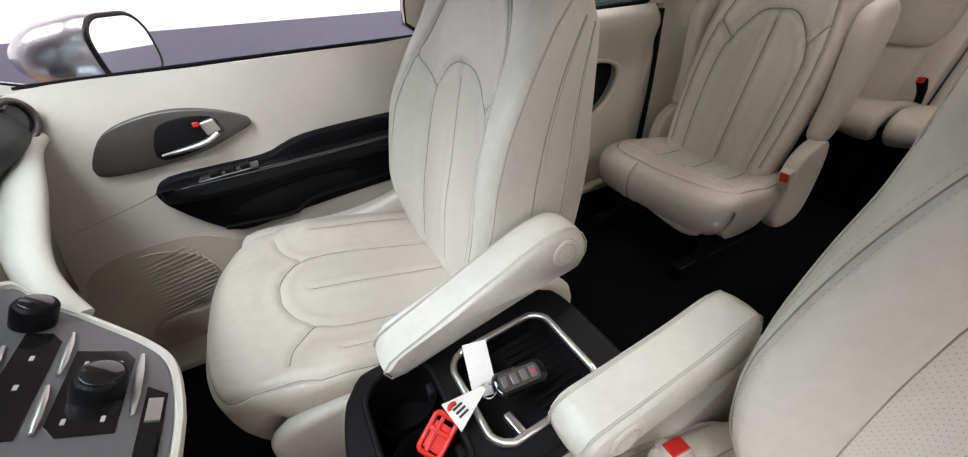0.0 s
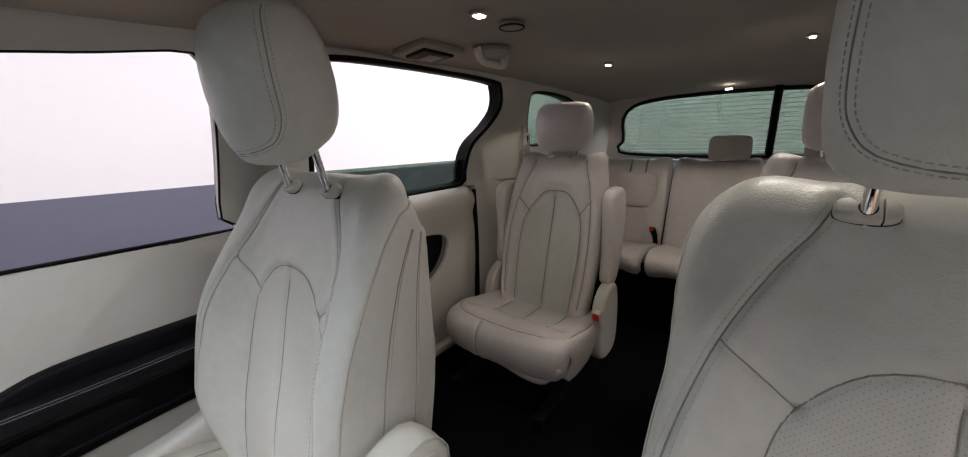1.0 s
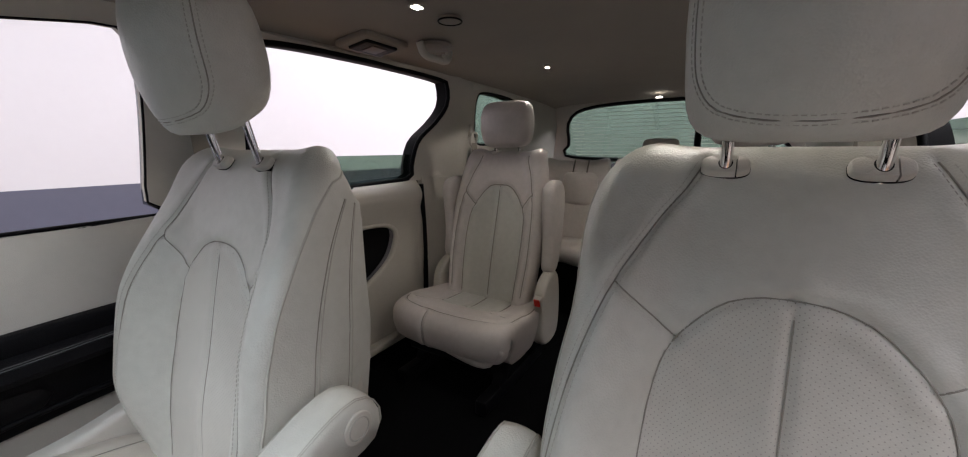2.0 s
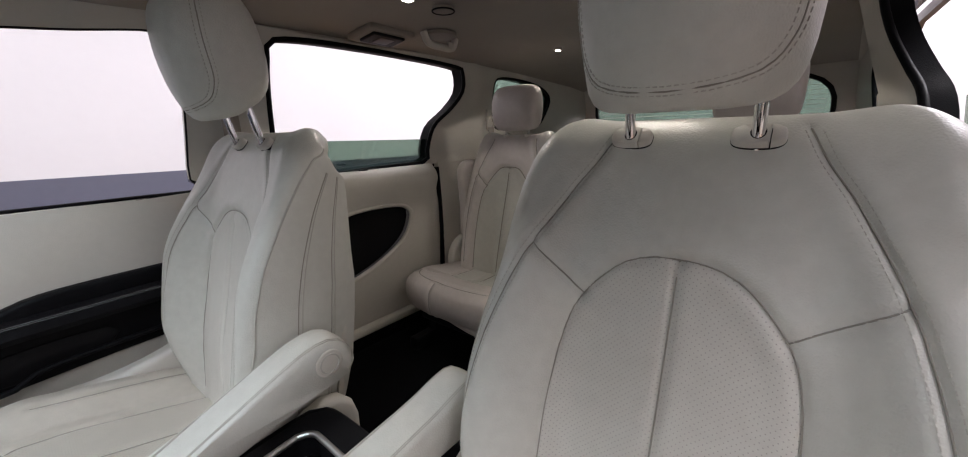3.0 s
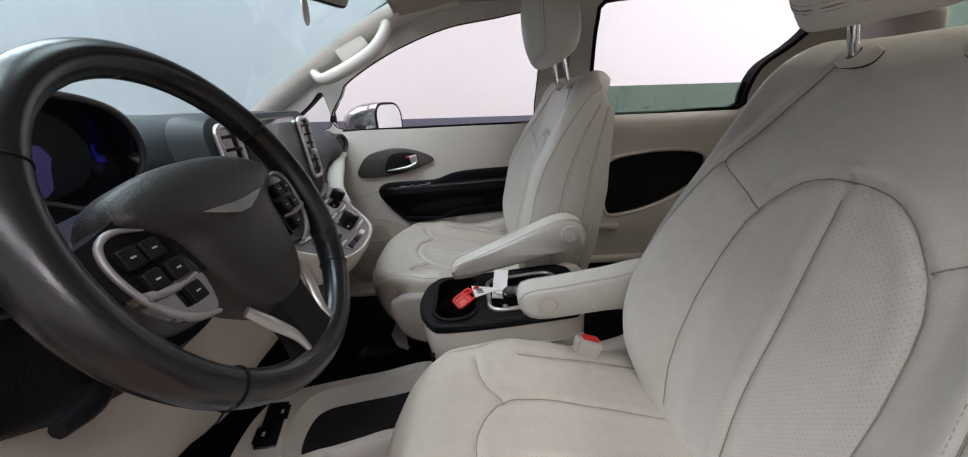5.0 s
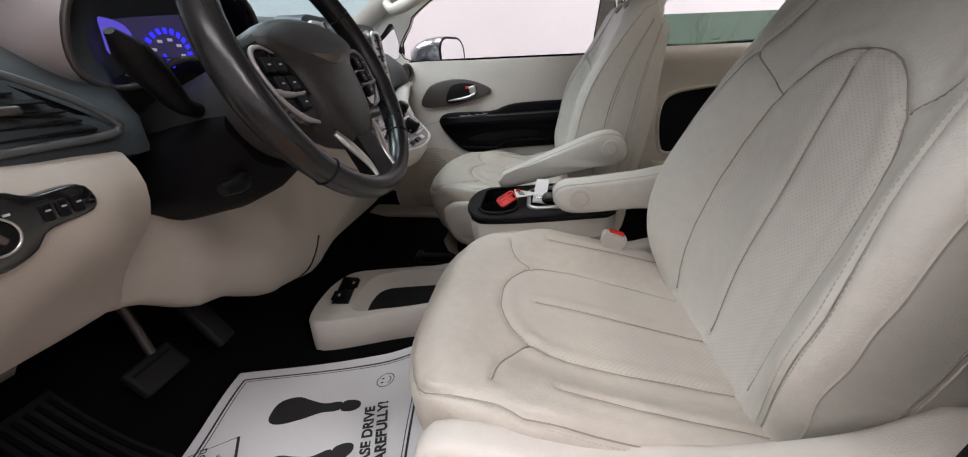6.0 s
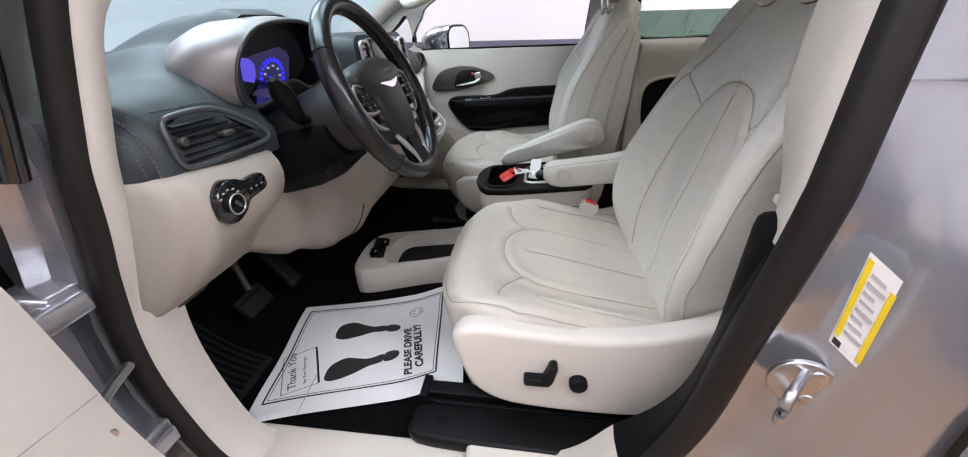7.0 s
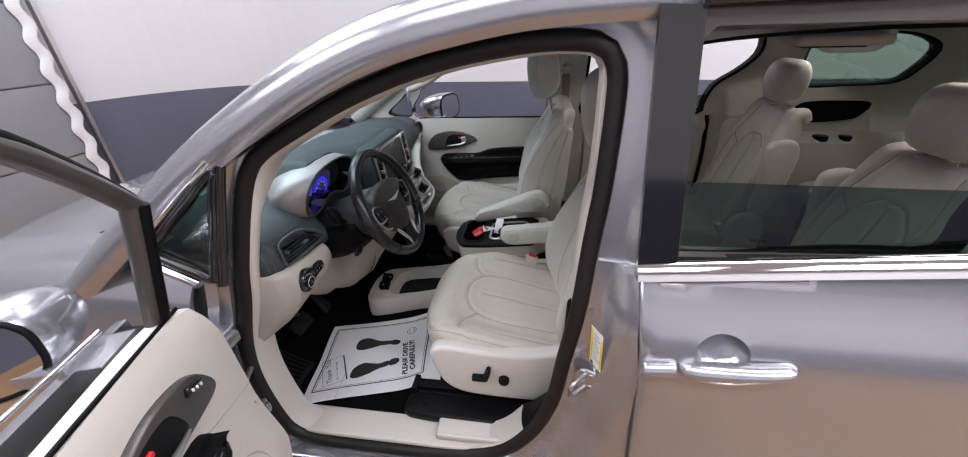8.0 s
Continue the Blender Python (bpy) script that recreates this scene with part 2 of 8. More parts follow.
def tube(points, radius, n=40, sides=10, closed=False, flat=1.0, smooth=True, up=(0, 0, 1)):
    """A round (or flattened) bar along a curve; radius may be a list along it."""
    p = smooth_line(points, n, closed) if smooth else np.array(points, float)
    n = len(p)
    t = np.gradient(p, axis=0) if not closed else np.roll(p, -1, 0) - np.roll(p, 1, 0)
    t /= np.linalg.norm(t, axis=1)[:, None] + 1e-12
    up = np.array(up, float)
    r = np.interp(np.linspace(0, 1, n), np.linspace(0, 1, len(np.atleast_1d(radius))), np.atleast_1d(radius))
    rings = []
    for i in range(n):
        a = np.cross(t[i], up)
        a /= np.linalg.norm(a) + 1e-9
        b = np.cross(a, t[i])
        ang = np.linspace(0, 2 * np.pi, sides, endpoint=False)
        rings.append(p[i] + r[i] * (np.outer(np.cos(ang), a) + flat * np.outer(np.sin(ang), b)))
    if closed:
        rings.append(rings[0])
    bm = loft(rings, caps=not closed)
    if closed:
        bmesh.ops.remove_doubles(bm, verts=bm.verts, dist=1e-6)
    return bm


def prism(outline, axis, lo, hi, bevel=0.004, seg=2):
    """A flat outline pushed through from lo to hi along x, y or z; the outline holds the two other coordinates."""
    put = {"x": lambda a, b, c: (c, a, b), "y": lambda a, b, c: (a, c, b), "z": lambda a, b, c: (a, b, c)}[axis]
    bm = bmesh.new()
    f = bm.faces.new([bm.verts.new(put(a, b, lo)) for a, b in outline])
    ext = bmesh.ops.extrude_face_region(bm, geom=[f])
    d = {"x": (hi - lo, 0, 0), "y": (0, hi - lo, 0), "z": (0, 0, hi - lo)}[axis]
    bmesh.ops.translate(bm, vec=d, verts=[g for g in ext["geom"] if isinstance(g, bmesh.types.BMVert)])
    clean(bm)
    if bevel:
        rim = [e for e in bm.edges if len(e.link_faces) == 2 and e.calc_face_angle(0) > 0.6]
        bmesh.ops.bevel(bm, geom=rim, offset=bevel, segments=seg, profile=0.5, affect="EDGES", clamp_overlap=True)
    return bm


def inside(p, poly):
    x, y = p
    c = False
    j = len(poly) - 1
    for i in range(len(poly)):
        xi, yi, xj, yj = *poly[i], *poly[j]
        if (yi > y) != (yj > y) and x < (xj - xi) * (y - yi) / (yj - yi) + xi:
            c = not c
        j = i
    return c


def sheet(outline, holes, place, step=0.05, thick=0.0):
    """A curved panel with openings: a flat outline with holes, triangulated, and put in space by place(a, b, depth)."""
    from mathutils.geometry import delaunay_2d_cdt
    loops = [[tuple(map(float, q)) for q in lp] for lp in [outline, *holes]]
    pts, edges = [], []
    for lp in loops:
        base = len(pts)
        pts += lp
        edges += [(base + i, base + (i + 1) % len(lp)) for i in range(len(lp))]
    xs, ys = [q[0] for q in loops[0]], [q[1] for q in loops[0]]
    arr = np.array(pts)
    for a in np.arange(min(xs) + step / 2, max(xs), step):
        for b in np.arange(min(ys) + step / 2, max(ys), step):
            if inside((a, b), loops[0]) and not any(inside((a, b), h) for h in loops[1:]):
                if np.min(np.hypot(arr[:, 0] - a, arr[:, 1] - b)) > step * 0.35:
                    pts.append((a, b))
    v, _, f, *_ = delaunay_2d_cdt([Vector(q) for q in pts], edges, [], 0, 1e-6)
    keep = []
    for t in f:
        c = ((v[t[0]].x + v[t[1]].x + v[t[2]].x) / 3, (v[t[0]].y + v[t[1]].y + v[t[2]].y) / 3)
        if inside(c, loops[0]) and not any(inside(c, h) for h in loops[1:]):
            keep.append(t)
    bm = bmesh.new()
    top = [bm.verts.new(place(q.x, q.y, 0.0)) for q in v]
    for t in keep:
        bm.faces.new([top[i] for i in t])
    bm.normal_update()
    if thick:
        low = [bm.verts.new(place(q.x, q.y, thick)) for q in v]
        rim = {}
        for t in keep:
            bm.faces.new([low[i] for i in reversed(t)])
            for i in range(3):
                a, b = t[i], t[(i + 1) % 3]
                if (b, a) in rim:
                    del rim[(b, a)]
                else:
                    rim[(a, b)] = True
        for a, b in rim:
            bm.faces.new([top[b], top[a], low[a], low[b]])
    bmesh.ops.delete(bm, geom=[q for q in bm.verts if not q.link_faces], context="VERTS")
    return clean(bm)


def patch(fn, us, vs, thick=None):
    """A grid surface fn(u, v) -> place; thick: a vector that gives it a back."""
    rows = [[np.array(fn(u, v), float) for u in us] for v in vs]
    if thick is None:
        return loft(rows, closed=False, caps=False)
    t = np.array(thick, float)
    rings = [r + [q + t for q in reversed(r)] for r in rows]
    return loft(rings)


def disc(centre, normal, radius, depth, n=28, bevel=0.002):
    """A short round bar: centre of its face, the way it faces, radius and depth behind the face."""
    nrm = Vector(normal).normalized()
    m = Matrix.Translation(centre) @ nrm.to_track_quat("Z", "Y").to_matrix().to_4x4()
    rings = []
    for r, z in ((radius, -depth), (radius, -bevel), (radius - bevel * 0.3, -bevel * 0.3), (radius - bevel, 0.0)):
        rings.append([m @ Vector((r * math.cos(a), r * math.sin(a), z)) for a in np.linspace(0, 2 * math.pi, n, endpoint=False)])
    return loft(rings)


def ring(centre, normal, radius, wire, n=48, sides=10):
    nrm = Vector(normal).normalized()
    m = Matrix.Translation(centre) @ nrm.to_track_quat("Z", "Y").to_matrix().to_4x4()
    pts = [tuple(m @ Vector((radius * math.cos(a), radius * math.sin(a), 0))) for a in np.linspace(0, 2 * math.pi, n, endpoint=False)]
    return tube(pts, wire, n=n, sides=sides, closed=True, smooth=False, up=tuple(nrm + Vector((0.001, 0.002, 0.003))))


def mirrored(bm, y0=0.0):
    bmesh.ops.transform(bm, matrix=Matrix.Translation((0, y0, 0)) @ Matrix.Diagonal((1, -1, 1, 1)) @ Matrix.Translation((0, -y0, 0)), verts=bm.verts)
    bmesh.ops.reverse_faces(bm, faces=bm.faces)
    return bm


def ease(x, a, b):
    t = np.clip((x - a) / (b - a), 0, 1)
    return t * t * (3 - 2 * t)


def rounded(x0, x1, y0, y1, r, n=6):
    """A rectangle with round corners, as an outline."""
    out = []
    for cx, cy, a in ((x1 - r, y1 - r, 0), (x0 + r, y1 - r, 90), (x0 + r, y0 + r, 180), (x1 - r, y0 + r, 270)):
        out += [(cx + r * math.cos(radians(a + 90 * i / n)), cy + r * math.sin(radians(a + 90 * i / n))) for i in range(n + 1)]
    return out


# ---- the booth round the car ----
def booth():
    floor = part("floor", box((11.5, 7.4, 0.1), (0.6, -0.35, -0.05), 0), FLOOR_TAN, smooth=False)
    tagged(floor, "tan sealed concrete floor of a photo booth", "floor", kind="structure")
    roof = part("booth_ceiling", box((11.5, 7.4, 0.1), (0.6, -0.35, 3.45), 0), WALL_WHITE, smooth=False)
    tagged(roof, "white painted booth ceiling with light panels", "ceiling", kind="structure")
    # right wall with a round corner into the front wall
    line = [(6.2, 2.9), (2.0, 2.9), (-2.6, 2.9)] + [(-2.6 - 1.7 * math.sin(a), 1.2 + 1.7 * math.cos(a)) for a in np.linspace(0.1, math.pi / 2, 14)] + [(-4.3, 0.2), (-4.3, -3.9)]
    def strip(z0, z1, off):
        pts = np.array(line)
        t = np.gradient(pts, axis=0)
        t /= np.linalg.norm(t, axis=1)[:, None]
        n = np.stack([t[:, 1], -t[:, 0]], 1) * -1
        a, b = pts - n * off, pts + n * 0.08
        return loft([[(*p, z0), (*p, z1), (*q, z1), (*q, z0)] for p, q in zip(a, b)])
    w = part("wall_right", strip(1.1, 3.4, 0.0), WALL_WHITE, smooth=False)
    tagged(w, "white painted booth wall above a dark dado", "wall", kind="structure")
    w = part("dado_right", strip(0.0, 1.1, 0.012), WALL_DARK, smooth=False)
    tagged(w, "dark slate-blue painted lower wall band", "wall", kind="structure")
    for nm, size, at, m in (("wall_left", (11.5, 0.1, 2.3), (0.6, -3.95, 2.25), WALL_WHITE), ("dado_left", (11.5, 0.12, 1.1), (0.6, -3.94, 0.55), WALL_DARK),
                            ("wall_back", (0.1, 7.4, 2.3), (6.2, -0.35, 2.25), WALL_WHITE), ("dado_back", (0.12, 7.4, 1.1), (6.19, -0.35, 0.55), WALL_DARK)):
        w = part(nm, box(size, at, 0), m, smooth=False)
        tagged(w, "white painted booth wall" if m is WALL_WHITE else "dark slate-blue lower wall band", "wall", kind="structure")
    # vinyl curtain door
    c = thing("roller_curtain", "grey vinyl roll-up curtain door with pale wavy edge", "curtain door", (-4.1, -0.6, 0))
    for k in range(6):
        z0 = 0.1 + (k - 1) * 0.6
        lo = max(0.005, z0)
        part("panel", box((0.03, 4.2, z0 + 0.592 - lo), (-4.1, -0.75, (lo + z0 + 0.592) / 2), 0.008), CURTAIN, c)
        part("rib", box((0.034, 4.2, 0.008), (-4.1, -0.75, z0 + 0.596), 0.003), GUNMETAL, c)
    pts = [(-4.07, 1.41 + 0.022 * math.sin(z * 26), z) for z in np.linspace(0, 3.38, 120)]
    part("edge", loft([[(x, y - 0.09, z), (x + 0.02, y - 0.05, z), (x + 0.02, y - 0.005, z), (x, y, z)] for x, y, z in pts]), CURTAIN_EDGE, c, "pale wavy vinyl edging")
    part("guide_rail", box((0.05, 0.035, 3.38), (-4.08, 1.485, 1.69), 0.004), SATIN, c)
    # the two rearmost panels are added fill, to brighten the back wall
    for i, (x, y) in enumerate([(-2.6, -2.3), (0.1, -2.3), (2.8, -2.3), (-2.6, 1.05), (0.1, 1.05), (2.8, 1.05), (-1.4, -0.5), (1.8, -0.5), (4.7, 1.1), (4.7, -1.9)]):
        lt = thing("ceiling_light", "flush white ceiling light panel", "ceiling light", (x, y, 3.4), "booth ceiling lights")
        part("frame", loft([[(x + a * sx, y + b * sy, z) for a, b in ((-1, -1), (1, -1), (1, 1), (-1, 1))] for sx, sy, z in ((1.12, 0.57, 3.4), (1.12, 0.57, 3.36), (1.06, 0.51, 3.36), (1.06, 0.51, 3.385))], caps=False), SATIN, lt, smooth=False)
        part("diffuser", box((2.12, 1.02, 0.01), (x, y, 3.38), 0), PANEL_GLOW, lt, smooth=False)
        la = bpy.data.lights.new("booth_lamp", "AREA")
        la.shape, la.size, la.size_y, la.energy, la.color = "RECTANGLE", 2.1, 1.0, LAMP_WATTS * (1.9 if x > 2 else 1.35 if x < -2 and y > 0 else 1.4 if x < -2 else 1.25 if x < -1 else 0.65 if y < -2.1 else 0.22 if y > 1 else 1.2), (1.0, 0.945, 1.02)
        ob = new("booth_lamp", la)
        ob.location = (x, y, 3.36)


LAMP_WATTS = 42
booth()


# ---- the car's shell ----
def y_open(z):
    return 0.865 - 0.13 * max(0.0, z - 1.1)


DOOR_LOOP = [(-0.734, 0.524), (-0.76, 0.696), (-0.745, 0.848), (-0.69, 1.014), (-0.656, 1.146), (-0.623, 1.263), (-0.59, 1.354), (-0.544, 1.404),
             (-0.428, 1.468), (-0.337, 1.513), (-0.226, 1.556), (-0.124, 1.585), (-0.028, 1.603), (0.064, 1.614), (0.141, 1.613), (0.171, 1.603),
             (0.187, 1.575), (0.19, 1.516), (0.184, 1.361), (0.171, 1.224), (0.157, 1.045), (0.138, 0.9), (0.116, 0.73), (0.06, 0.583),
             (-0.034, 0.478), (-0.2, 0.437), (-0.45, 0.43), (-0.62, 0.435), (-0.70, 0.462)]
LOOP = smooth_line(DOOR_LOOP, 150, closed=True)
_t = np.roll(LOOP, -1, 0) - np.roll(LOOP, 1, 0)
_t /= np.linalg.norm(_t, axis=1)[:, None]
LOOP_OUT = np.stack([-_t[:, 1], _t[:, 0]], 1)


def loop_ring(off, dy, side=-1):
    """The door opening's line, widened by off and set outwards by dy."""
    p = LOOP + LOOP_OUT * off
    return [(x, side * (y_open(z) + dy), z) for x, z in p]


def widen(i):
    """How far the painted flange reaches out from the seal, along the loop."""
    x, z = LOOP[i]
    top = ease(z, 1.1, 1.4)
    front = ease(-x, 0.45, 0.6)
    rear = ease(x, 0.0, 0.12)
    low = 1 - ease(z, 0.45, 0.6)
    return 0.055 + 0.05 * rear * (1 - 0.45 * top) + 0.02 * low - 0.02 * front * top


def shell():
    f = np.array([widen(i) for i in range(len(LOOP))])[:, None]
    def wide(k, dy):
        p = LOOP + LOOP_OUT * (0.028 + f * k)
        return [(x, -(y_open(z) + dy), z) for x, z in p]
    body = thing("minivan", "silver metallic minivan body around the open front doorway", "minivan", (0, 0, 0.3))
    part("door_frame", loft([loop_ring(0.018, -0.004), wide(0.0, 0.0), wide(0.3, 0.004), wide(0.62, 0.012), wide(0.85, 0.03), wide(1.0, 0.045), wide(1.04, 0.03)], caps=False), SILVER, body)
    part("door_seal", loft([loop_ring(-0.004, -0.012), loop_ring(-0.006, 0.004), loop_ring(0.004, 0.016), loop_ring(0.018, 0.018), loop_ring(0.03, 0.01), loop_ring(0.032, -0.002)], caps=False), SEAL, body, "brown-black rubber door seal")
    # pillar skin between the doorway and the sliding door
    px = [(0.19, 1.20), (0.175, 1.02), (0.155, 0.88), (0.13, 0.72), (0.07, 0.57), (-0.02, 0.465), (-0.06, 0.40), (-0.06, 0.36), (0.352, 0.345), (0.332, 0.6), (0.307, 0.93), (0.284, 1.205)]
    def pillar_y(a, b):
        e = float(np.interp(b, [0.4, 0.465, 0.57, 0.72, 0.88, 1.02, 1.2], [0.0, 0.03, 0.11, 0.165, 0.19, 0.21, 0.225]))
        r = max(0.0, a - e)
        amp = float(np.interp(b, [0.95, 1.06, 1.14, 1.2], [1.0, 0.92, 0.62, 0.42]))
        return -(0.872 + amp * (0.055 * ease(r, 0.0, 0.05) + 0.035 * ease(r, 0.05, 0.11)) - 0.12 * max(0, b - 1.1))
    part("pillar_skin", sheet(px, [], lambda a, b, d: (a, pillar_y(a, b) + d, b), 0.018, 0.01), SILVER, body)
    # roof rail and windscreen pillar
    rail = [(-1.2, -0.9, 1.02), (-1.02, -0.895, 1.16), (-0.83, -0.875, 1.305), (-0.66, -0.862, 1.425), (-0.44, -0.845, 1.553), (-0.27, -0.832, 1.628), (-0.1, -0.82, 1.672), (0.1, -0.812, 1.70), (0.5, -0.81, 1.712), (0.9, -0.806, 1.722), (1.2, -0.79, 1.76), (2.0, -0.76, 1.755), (2.5, -0.72, 1.70)]
    def side_band(line):
        # a convex strip that turns from the doorway up to the roof's edge
        p = smooth_line(line, 70)
        t = np.gradient(p, axis=0)
        t /= np.linalg.norm(t, axis=1)[:, None]
        rings = []
        for q, d in zip(p, t):
            up = np.array((-d[2], 0, d[0]))
            out = np.array((0, -1.0, 0))
            rings.append([q + up * a + out * b for a, b in ((-0.05, -0.01), (-0.05, 0.026), (-0.035, 0.036), (-0.012, 0.038), (0.012, 0.03), (0.03, 0.014), (0.042, -0.012), (0.046, -0.05), (0.02, -0.06))])
        return loft(rings)
    part("roof_side", side_band(rail), SILVER, body)
    part("roof_side", mirrored(side_band(rail)), SILVER, body)
    roofx = np.linspace(-0.42, 2.5, 26)
    def roof(u, v):
        z = np.interp(u, [-0.42, -0.1, 0.4, 1.2, 2.0, 2.5], [1.60, 1.70, 1.745, 1.755, 1.74, 1.70])
        return (u, v * np.interp(u, [-0.4, 0.2, 2.5], [0.76, 0.8, 0.72]), z - 0.05 * v * v)
    part("roof", patch(roof, roofx, np.linspace(-1, 1, 13), (0, 0, -0.012)), SILVER, body)
    def hood(u, v):
        y = v * np.interp(u, [-2.35, -1.2], [0.62, 0.78])
        return (u, y, np.interp(u, [-2.35, -2.0, -1.6, -1.2, -1.05], [0.86, 1.0, 1.09, 1.145, 1.13]) - 0.06 * abs(v) ** 3)
    part("hood", patch(hood, np.linspace(-2.35, -1.1, 20), np.linspace(-1, 1, 21), (0, 0, -0.015)), SILVER, body)
    part("cowl", box((0.3, 1.5, 0.03), (-1.16, 0, 1.09), 0.01), BLACK, body)
    for s in (-1, 1):
        def fender(u, v):
            # v runs from the hood's edge over the shoulder down the side
            y = np.interp(v, [0, 0.12, 0.25, 0.5, 1], [0.775, 0.86, 0.925, 0.965, 0.96]) - 0.10 * ease(-u, 1.5, 2.4)
            z = np.interp(v, [0, 0.12, 0.25, 0.5, 1], [1.1, 1.085, 1.02, 0.85, 0.4]) + np.interp(u, [-2.35, -2.0, -1.6, -1.2, -0.8], [-0.2, -0.07, 0.0, 0.045, 0.05]) * (1 - v)
            return (u, s * y, z)
        part("fender", patch(fender, np.linspace(-2.35, -0.80, 22), np.linspace(0, 1, 24), (0, -s * 0.01, 0)), SILVER, body)
    # hinge pillar face between fender and doorway
    part("hinge_pillar", sheet([(-0.86, 0.36), (-0.80, 0.36), (-0.74, 0.5), (-0.79, 0.70), (-0.775, 0.85), (-0.73, 1.0), (-0.70, 1.11), (-0.70, 1.16), (-0.86, 1.16)], [], lambda a, b, d: (a, -0.888 + d, b), 0.05, 0.02), SILVER, body)
    for z in (0.62, 0.92):
        part("door_hinge", join(box((0.09, 0.05, 0.05), (-0.79, -0.91, z), 0.008), box((0.03, 0.075, 0.034), (-0.745, -0.93, z), 0.006), disc((-0.80, -0.94, z + 0.03), (0, 0, 1), 0.012, 0.06)), SILVER, body)
    part("door_check", tube([(-0.75, -0.89, 0.78), (-0.72, -0.96, 0.78), (-0.66, -1.0, 0.78)], 0.008, n=12), STEEL, body)
    # small fixed window ahead of the door
    tri = [(-0.628, 1.40), (-0.70, 1.125), (-0.88, 1.19)]
    ty = lambda z: -(0.925 - 0.14 * max(0, z - 1.1))
    q3 = [(-0.63, 1.395), (-0.645, 1.33), (-0.685, 1.18), (-0.702, 1.128), (-0.73, 1.135), (-0.80, 1.162), (-0.855, 1.185), (-0.86, 1.195), (-0.80, 1.248), (-0.72, 1.318)]
    part("quarter_frame", tube([(x, ty(z), z) for x, z in q3], 0.013, n=60, closed=True, smooth=True), PIANO, body)
    part("quarter_post", tube([(-0.612, ty(1.42) + 0.004, 1.425), (-0.65, ty(1.28) + 0.004, 1.28), (-0.69, ty(1.12) + 0.004, 1.11)], 0.014, n=14), PIANO, body)
    part("quarter_glass", sheet(tri, [], lambda a, b, d: (a, ty(b) + 0.008 + d, b), 0.06, 0.004), PRIVACY, body)
    part("quarter_chrome", tube([(-0.63, ty(1.41) - 0.004, 1.415), (-0.75, ty(1.32) - 0.004, 1.318), (-0.885, ty(1.2) - 0.004, 1.205), (-0.90, ty(1.17) - 0.005, 1.185), (-0.86, ty(1.16) - 0.006, 1.165), (-0.74, ty(1.12) - 0.006, 1.115)], 0.015, n=50, flat=0.7), CHROME, body)
    # sliding door on the left
    sd = thing("sliding_door", "silver sliding side door with half-lowered dark window", "car door", (0.8, -0.95, 0.4))
    def skin_y(z):
        return -np.interp(z, [0.3, 0.5, 0.75, 0.95, 1.04, 1.09, 1.14, 1.2, 1.26], [0.955, 0.978, 0.99, 0.992, 0.988, 0.975, 0.95, 0.928, 0.915])
    cup = lambda k: [(0.44 + 0.052 * k * math.cos(a), 1.066 + 0.044 * k * math.sin(a)) for a in np.linspace(0, 2 * math.pi, 30, endpoint=False)]
    part("skin", sheet([(0.277, 1.205), (0.29, 1.05), (0.30, 0.93), (0.325, 0.6), (0.345, 0.34), (1.6, 0.34), (1.6, 1.285), (0.9, 1.25)], [cup(1.0)], lambda a, b, d: (a, skin_y(b) + d + 0.02 * (1 - ease(a, 0.27, 0.31)), b), 0.03, 0.012), SILVER, sd)
    part("chrome_strip", loft([[(x, -0.908, z - 0.017), (x, -0.936, z - 0.015), (x, -0.933, z - 0.006), (x, -0.921, z + 0.011), (x, -0.902, z + 0.016)] for x, z in ((0.268, 1.216), (0.28, 1.217), (0.6, 1.245), (0.9, 1.272), (1.6, 1.31))]), CHROME, sd)
    part("pillar_cover", sheet([(0.268, 1.23), (0.34, 1.238), (0.312, 1.675), (0.243, 1.678)], [], lambda a, b, d: (a, -(0.916 - 0.13 * (b - 1.23)) + d, b), 0.05, 0.015), PIANO, sd)
    wl = [(0.345, 1.245), (0.318, 1.625), (0.335, 1.645), (0.85, 1.645), (1.05, 1.70), (2.2, 1.70), (2.32, 1.66), (2.36, 1.5), (2.38, 1.31)]
    wy = lambda z: -(0.905 - 0.12 * (z - 1.23))
    part("window_frame", sheet([(0.33, 1.232), (0.303, 1.64), (0.31, 1.68), (0.85, 1.68), (1.0, 1.735), (2.45, 1.735), (2.45, 1.30)], [wl], lambda a, b, d: (a, wy(b) + d, b), 0.05, 0.02), GUNMETAL, sd)
    part("drip_rail", tube([(0.31, -0.862, 1.684), (0.6, -0.86, 1.688), (0.95, -0.85, 1.70)], 0.014, n=20), PIANO, sd)
    pane = part("window_pane", sheet([(0.33, 1.22), (0.315, 1.385), (1.5, 1.375), (1.5, 1.25)], [], lambda a, b, d: (a, wy(b) + 0.022 + d, b), 0.1, 0.004), PRIVACY, sd, "half-lowered green privacy glass")
    pane.visible_shadow = False
    part("belt_seal", box((1.15, 0.02, 0.014), (0.9, -0.897, 1.262), 0.003, turn=(0, -2.6, 0)), BLACK, sd)
